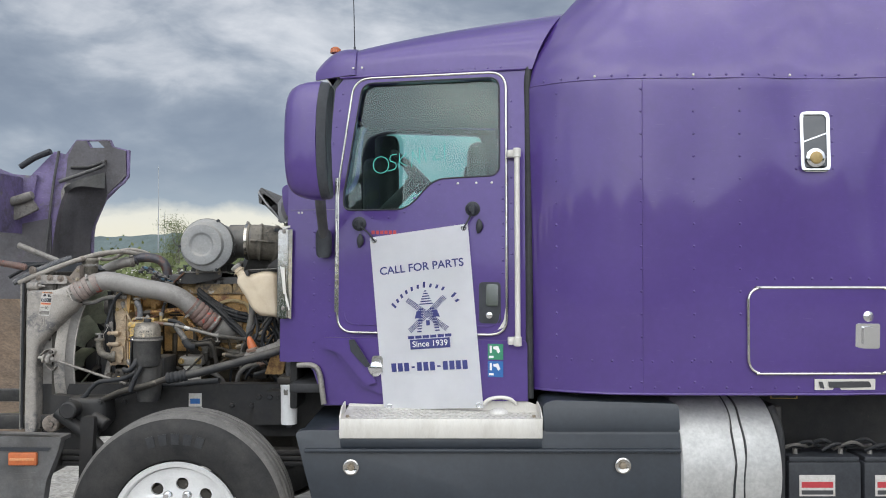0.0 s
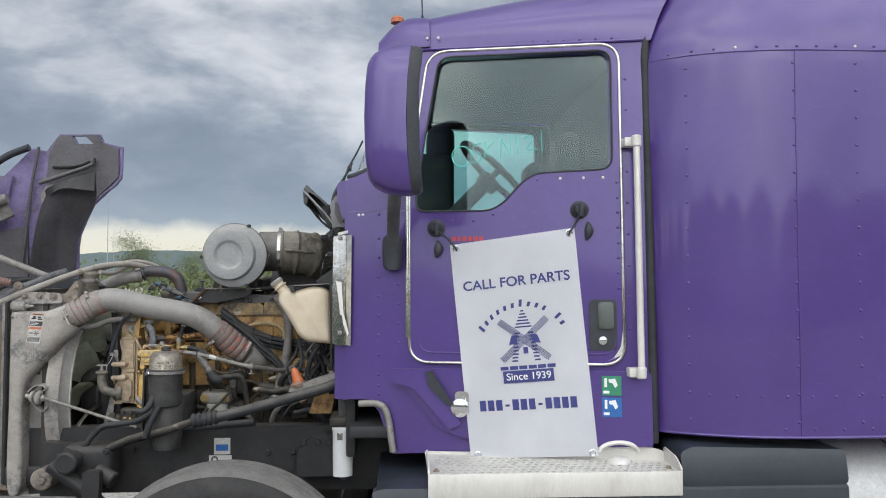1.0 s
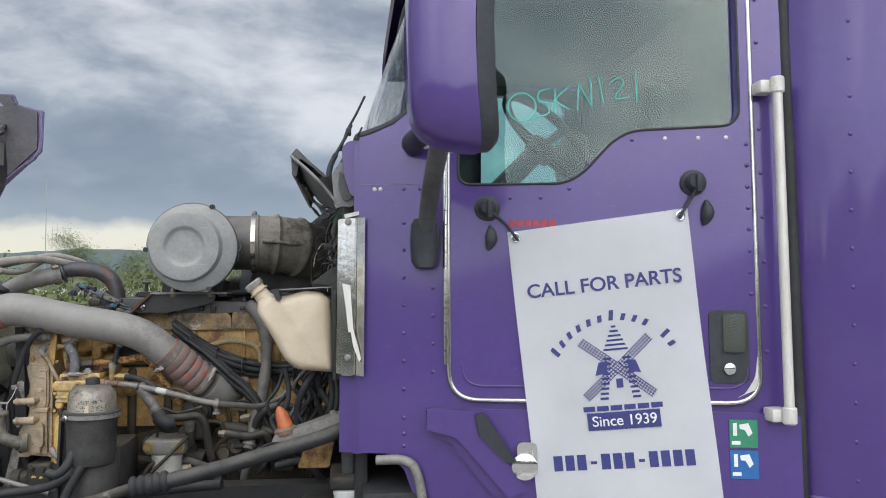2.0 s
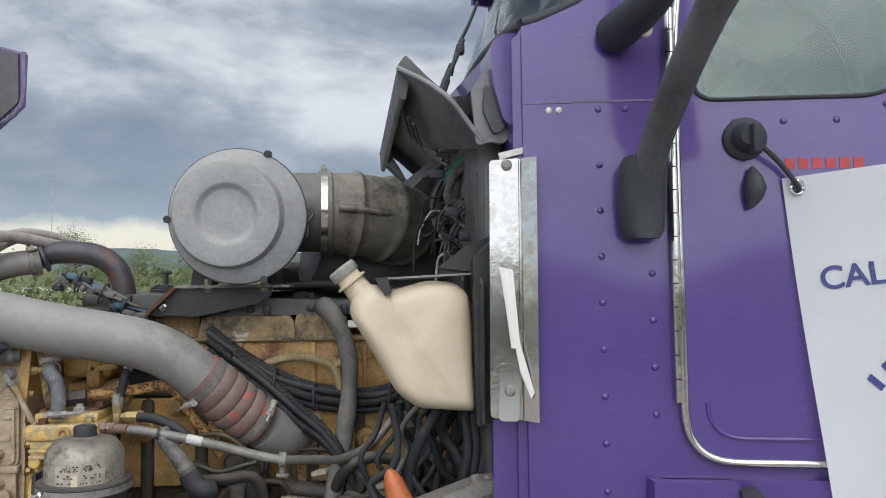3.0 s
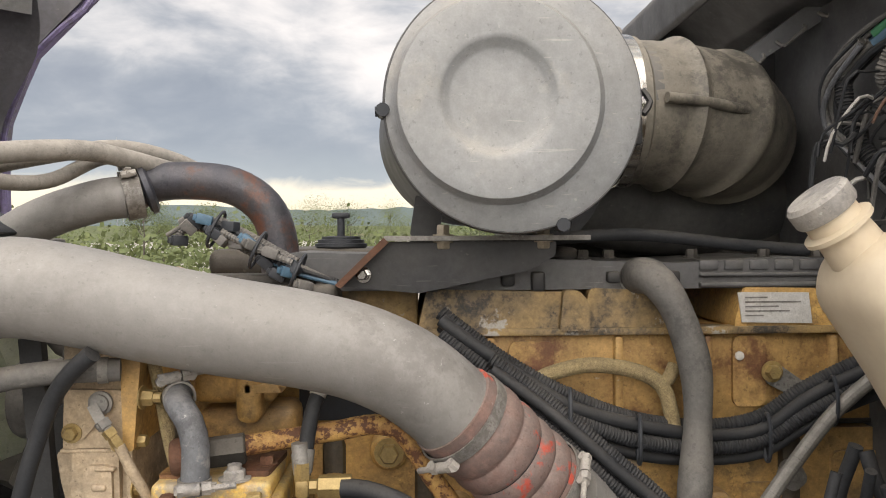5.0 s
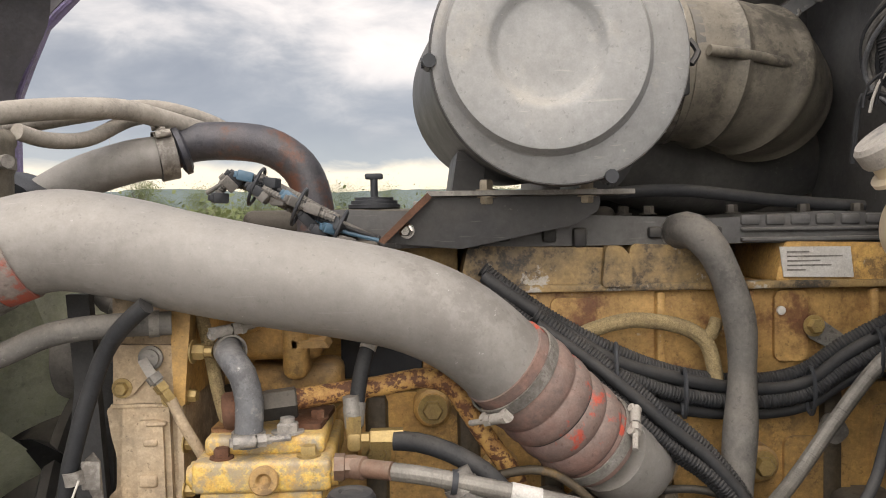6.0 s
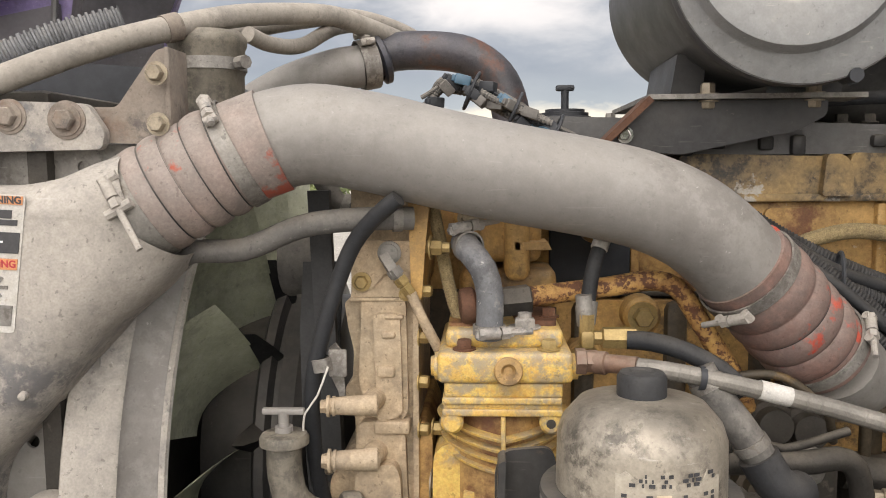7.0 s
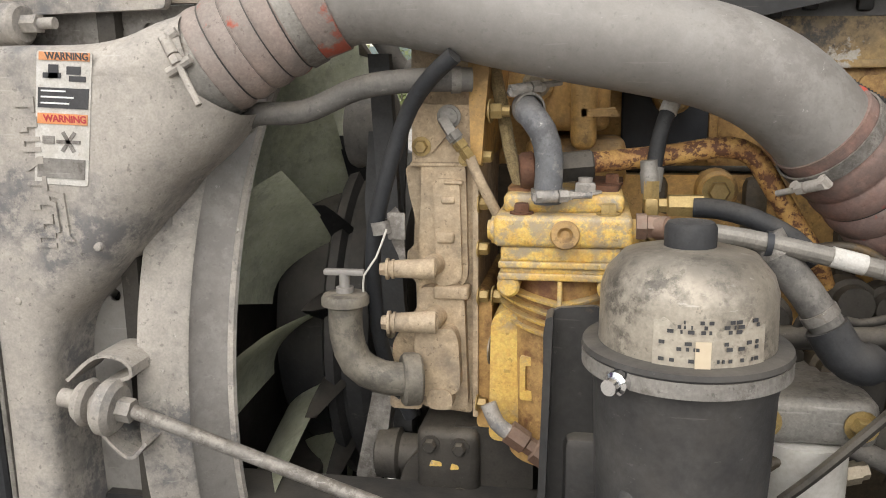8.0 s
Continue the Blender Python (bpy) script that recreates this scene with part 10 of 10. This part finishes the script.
for k in range(14):
    c = Vector((-0.850 + 0.02 * random.random(), 4.58 + 0.02 * random.random(), 1.805 + 0.02 * random.random()))
    r = random.uniform(0.018, 0.034)
    t0 = random.uniform(0, 1.2)
    pts = [c + Vector((r * math.cos(t0 + a), 0.008 * math.sin(2 * a), 0.8 * r * math.sin(t0 + a))) for a in (0.6 * q for q in range(8))]
    part("wire", tube(nb(), pts, random.choice((0.0022, 0.0028)), 6, 0.010), (RUBBER, RUBBER_GREY, HOSE_BLUE)[k % 3] if k % 7 else COPPER, wr)
part("white_tag", box(nb(), -0.838, -0.834, 4.56, 4.574, 1.735, 1.770, 0.001), PAPER, wr)
part("relay_box", slab(nb(), soft([(-0.84, 1.865), (-0.80, 1.865), (-0.80, 1.935), (-0.84, 1.930)], 0.006), 0.05, in_xz(5.15)), BLACK_PLASTIC, wr)
part("conduit", tube(nb(), [(-0.85, 5.13, 1.64), (-0.858, 5.12, 1.69), (-0.858, 5.115, 1.73), (-0.852, 5.11, 1.78), (-0.845, 5.11, 1.83), (-0.835, 5.12, 1.87)], 0.017, 14, 0.003, radius=ribbed(0.017, 0.007, 0.0013)), RUBBER, wr)
for p in ((-0.93, 4.50, 1.88), (-0.90, 4.49, 1.80), (-0.87, 4.50, 1.75)):
    part("plug", box(nb(), p[0], p[0] + 0.03, p[1], p[1] + 0.02, p[2], p[2] + 0.02, 0.004), BLACK_PLASTIC, wr)
part("loom_clip", box(nb(), -0.91, -0.87, 4.50, 4.52, 1.935, 1.945, 0.002), BLACK_STEEL, wr)

# ---- low wiring and hoses behind the bottle ----
lw_ = thing("low_wiring", (-0.95, 4.45, 1.25), "loose black cables and hoses under the washer bottle", "wiring")
for k in range(22):
    x0 = -1.03 + 0.20 * random.random()
    p = [(x0, 4.42 + 0.14 * random.random(), 1.41 + 0.03 * random.random())]
    for j in range(4):
        p.append((p[-1][0] + random.uniform(-0.05, 0.045), p[-1][1] + random.uniform(-0.02, 0.025), p[-1][2] - random.uniform(0.03, 0.075)))
    part("cable", tube(nb(), p, random.choice((0.006, 0.008, 0.011)), 10, 0.012), RUBBER if k % 7 else RUBBER_GREY, lw_)
for k in range(6):
    x0 = -0.875 + 0.016 * k
    part("cable", tube(nb(), [(x0, 4.40, 1.41), (x0 + 0.006, 4.395, 1.34), (x0 - 0.004, 4.40, 1.27), (x0, 4.42, 1.20)], 0.009, 10), RUBBER, lw_)

# ---- lines and fittings low on the engine ----
ll = thing("low_lines", (-1.2, 4.66, 1.05), "oily black lines and fittings low on the engine", "piping")
random.seed(33)
for k in range(30):
    x0 = random.uniform(-1.48, -0.92)
    z0 = random.uniform(1.06, 1.34)
    y0 = random.uniform(4.58, 4.70)
    dx = random.choice((-1, 1)) * random.uniform(0.04, 0.09)
    p = [(x0, y0, z0), (x0 + dx, y0 - 0.015, z0 + random.uniform(-0.02, 0.02)), (x0 + 1.7 * dx, y0 - 0.01, z0 - random.uniform(0.0, 0.06)), (x0 + 2.0 * dx, y0 + 0.02, z0 - random.uniform(0.06, 0.14))]
    ln = part("line", tube(nb(), p, random.choice((0.005, 0.007, 0.010, 0.013)), 10, 0.012), (RUBBER, ENGINE_DARK, RUBBER, ENGINE_DARK, YELLOW_DARK)[k % 5] if k % 10 else RUBBER_GREY, ll)
    if k % 2 == 0:
        part("fitting", lathe(nb(), p[0], Vector(p[0]) - Vector(p[1]), [(-0.012, 0.013), (0.012, 0.013), (0.013, 0.010), (0.022, 0.010)], 6), (BOLT, ENGINE_DARK, COPPER)[k % 3], ln)
for k in range(10):
    x0, z0 = random.uniform(-1.45, -0.95), random.uniform(1.06, 1.30)
    b = lathe(nb(), (x0, 4.70, z0), (0, -1, 0.1), [(0, 0.03), (0.03, 0.028), (0.034, 0.022), (0.05, 0.020)], 20)
    part("plug_body", b, ENGINE_DARK if k % 3 else YELLOW_DARK, ll)

# ---- steering shaft, lamp, filter by the cab ----
sh = thing("steering_shaft", (-1.4, 4.25, 1.1), "long black steering shaft with a ribbed boot", "shaft")
part("shaft", tube(nb(), [(-0.78, 4.34, 1.275), (-0.83, 4.29, 1.262), (-0.90, 4.255, 1.240), (-1.02, 4.25, 1.207), (-1.20, 4.25, 1.158), (-1.345, 4.25, 1.125)], 0.022, 16), BLACK_STEEL, sh)
part("boot", tube(nb(), [(-1.325, 4.25, 1.13), (-1.43, 4.255, 1.112)], 0.028, 20, 0.003, radius=lambda s, n: 0.024 + 0.007 * abs(math.sin(math.pi * s / 0.022))), RUBBER, sh)
part("lower_shaft", tube(nb(), [(-1.42, 4.255, 1.113), (-1.55, 4.28, 1.07), (-1.70, 4.32, 1.03), (-1.85, 4.36, 0.96)], 0.016, 12), ENGINE_DARK, sh)
hose("power_hose", [(-1.565, 4.36, 1.175), (-1.62, 4.35, 1.135), (-1.682, 4.35, 1.101), (-1.76, 4.35, 1.088), (-1.825, 4.35, 1.078), (-1.87, 4.35, 1.04), (-1.895, 4.35, 1.005), (-1.95, 4.36, 0.975), (-2.02, 4.38, 0.95)], 0.0125, RUBBER, "black power-steering hose to the gear box")
hose("power_hose", [(-1.20, 4.40, 1.08), (-1.30, 4.42, 1.07), (-1.42, 4.42, 1.06), (-1.55, 4.42, 1.05), (-1.75, 4.42, 1.0), (-1.86, 4.42, 0.95)], 0.016, RUBBER, "black power-steering hose to the gear box")
arm = thing("lamp_arm", (-0.93, 4.32, 1.23), "flat grey arm at the cab with an orange reflector", "bracket")
b = slab(nb(), soft([(-1.045, 1.222), (-1.035, 1.243), (-0.97, 1.262), (-0.86, 1.30), (-0.815, 1.302), (-0.815, 1.285), (-0.87, 1.268), (-0.97, 1.225)], 0.008), 0.06, in_xz(4.30))
part("arm_plate", b, GREY_STEEL, arm)
for x in (-0.865, -0.84):
    part("arm_bolt", hexbolt(nb(), (x, 4.325, 1.298), (-0.3, 0, 1), 0.009, 0.008), GREY_STEEL, arm)
orl = thing("orange_reflector", (-1.0, 4.325, 1.245), "orange plastic cone reflector on a round base", "reflector")
part("cone", lathe(nb(), (-1.005, 4.325, 1.262), (-0.35, 0, 1), [(0, 0.024), (0.04, 0.018), (0.056, 0.012), (0.064, 0.005)], 12), ORANGE, orl)
part("base", lathe(nb(), (-1.003, 4.325, 1.244), (-0.25, 0, 1), [(0, 0.034), (0.012, 0.034), (0.018, 0.028), (0.02, 0.02)], 28), COPPER, orl)
wf = thing("spin_on_filter", (-0.82, 4.36, 0.86), "white spin-on filter hanging below the cab corner", "filter")
part("filter_can", lathe(nb(), (-0.818, 4.36, 0.855), (0, 0, 1), [(0, 0.025), (0.004, 0.042), (0.195, 0.0445), (0.20, 0.047), (0.212, 0.047), (0.214, 0.03)], 40), WHITE, wf)
part("filter_drain", cyl(nb(), (-0.818, 4.36, 0.84), (-0.818, 4.36, 0.856), 0.012, seg=12), BLACK_PLASTIC, wf)
part("filter_print", slab(nb(), [(radians(-118), 1.015), (radians(-88), 1.015), (radians(-88), 1.045), (radians(-118), 1.045)], 0.0006, lambda p, q, d: Vector((-0.818 + (0.0452 + d) * math.cos(p), 4.36 + (0.0452 + d) * math.sin(p), q))), GREY_STEEL, wf)
part("filter_head", box(nb(), -0.875, -0.765, 4.32, 4.52, 1.068, 1.11, 0.012, 3), ENGINE_DARK, wf)

# ---- distance ----
def ridge(name, y0, zt, amp, x0, x1, mt, label, depth=200, n=160, f=0.004, saw=0.0):
    b = nb()
    fr, bk, tp = [], [], []
    for k in range(n + 1):
        x = x0 + (x1 - x0) * k / n
        h = zt + amp * noise.noise(Vector((x * f, y0 * 0.01, 0))) + saw * random.random()
        fr.append(b.verts.new((x, y0, -2)))
        tp.append(b.verts.new((x, y0 + depth * 0.3, max(1.0, h))))
        bk.append(b.verts.new((x, y0 + depth, -2)))
    for k in range(n):
        b.faces.new((fr[k], fr[k + 1], tp[k + 1], tp[k]))
        b.faces.new((tp[k], tp[k + 1], bk[k + 1], bk[k]))
    return tagged(part(name, b, mt, smooth=False), label, "hills", kind="structure")


random.seed(3)
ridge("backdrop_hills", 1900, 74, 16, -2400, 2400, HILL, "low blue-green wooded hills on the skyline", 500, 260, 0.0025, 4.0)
ridge("backdrop_meadow", 420, 9.5, 4, -900, 900, MEADOW, "pale green meadow slope in the distance", 300, 120, 0.006)
tw = thing("radio_mast", (-528, 1500, 0), "thin distant lattice radio mast above the hills", "mast")
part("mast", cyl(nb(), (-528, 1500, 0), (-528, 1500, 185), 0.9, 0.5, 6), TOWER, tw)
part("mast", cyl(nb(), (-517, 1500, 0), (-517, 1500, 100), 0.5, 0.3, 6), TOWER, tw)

# earth bank behind the radiator
b = nb()
bmesh.ops.create_grid(b, x_segments=40, y_segments=30, size=0.5)
for v in b.verts:
    u, w = v.co.x * 2, v.co.y * 2
    h = max(0.0, (1 - abs(u) ** 2.5)) * max(0.0, 1 - abs(w) ** 2)
    v.co = Vector((-9.2 + u * 5.4, 11.0 + w * 3.2, h * 2.1 + 0.12 * noise.noise(Vector((u * 6, w * 6, 0))) * (h > 0.02) - 0.02))
tagged(part("ground_bank", b, EARTH), "bank of brown earth beside the yard", "earth bank", kind="structure")


# trees: trunk, limbs and a loose crown of small leaf clumps
def tree(at, height, spread, seed, mt, label, leaves=900):
    rnd = random.Random(seed)
    tr = thing("tree", at, label, "tree", "trees beyond the yard")
    x, y, z = at
    b = nb()
    tube(b, [(x, y, z), (x + 0.1, y, z + height * 0.35), (x + rnd.uniform(-0.3, 0.3), y, z + height * 0.8)], 0.1, 8, 0.4, radius=lambda s, n: height * 0.016 * (1.05 - s / n))
    tips = []
    for k in range(9):
        h0 = height * rnd.uniform(0.22, 0.75)
        a = rnd.uniform(0, 6.28)
        l = spread * rnd.uniform(0.5, 1.0) * (1.15 - h0 / height)
        tip = Vector((x + l * math.cos(a), y + l * math.sin(a), z + h0 + height * rnd.uniform(0.12, 0.3)))
        tube(b, [(x, y, z + h0), (x + 0.5 * l * math.cos(a), y + 0.5 * l * math.sin(a), z + h0 + height * 0.06), tip], 0.04, 6, 0.4, radius=lambda s, n: height * 0.006 * (1.1 - s / n))
        tips.append(tip)
    tips.append(Vector((x, y, z + height * 0.9)))
    part("trunk", b, BARK, tr)
    verts, faces = [], []
    for k in range(leaves):
        c = rnd.choice(tips)
        p = c + Vector((rnd.gauss(0, 1), rnd.gauss(0, 1), rnd.gauss(0, 0.8))) * spread * 0.24
        s = height * rnd.uniform(0.0045, 0.0095)
        u = Vector((rnd.uniform(-1, 1), rnd.uniform(-1, 1), rnd.uniform(-1, 1))).normalized()
        w = u.orthogonal().normalized()
        i = len(verts)
        verts += [p + u * s, p + w * s * 0.7, p - u * s, p - w * s * 0.7]
        faces.append((i, i + 1, i + 2, i + 3))
    me = bpy.data.meshes.new("crown")
    me.from_pydata([tuple(v) for v in verts], [], faces)
    me.materials.append(mt)
    cr = new("crown", me)
    cr.parent = tr
    cr.matrix_parent_inverse = Matrix.Translation(-tr.location)
    return tr


rt = random.Random(8)
for k in range(13):
    x = -17 + 2.1 * k + rt.uniform(-0.8, 0.8)
    y = rt.uniform(44, 58)
    tree((x, y, 0), rt.uniform(2.8, 4.3), rt.uniform(1.3, 2.0), 100 + k, LEAF if k % 3 else LEAF_DARK, "young spring tree with thin yellow-green leaves", 6500)
b = nb()
# scrub: one loose band of leaf clumps
verts, faces = [], []
for k in range(26000):
    x = rt.uniform(-40, 30)
    y = rt.uniform(36, 70)
    p = Vector((x, y, abs(rt.gauss(0, 1.0)) * (1.0 + 0.6 * noise.noise(Vector((x * 0.25, y * 0.25, 0))))))
    s = rt.uniform(0.06, 0.20)
    u = Vector((rt.uniform(-1, 1), rt.uniform(-1, 1), rt.uniform(-1, 1))).normalized()
    w = u.orthogonal().normalized()
    i = len(verts)
    verts += [p + u * s, p + w * s * 0.7, p - u * s, p - w * s * 0.7]
    faces.append((i, i + 1, i + 2, i + 3))
me = bpy.data.meshes.new("scrub")
me.from_pydata([tuple(v) for v in verts], [], faces)
me.materials.append(LEAF)
tagged(new("scrub", me), "low yellow-green scrub beyond the yard", "scrub", kind="stuff")
b.free()
# unseen woodland edge behind the viewer, added to darken what paint and glass mirror
ridge("backdrop_woods", -42, 6.6, 3.4, -160, 160, LEAF_DARK, "unseen dark tree line behind the viewer, added for reflections", -14, 420, 0.14, 0.35)
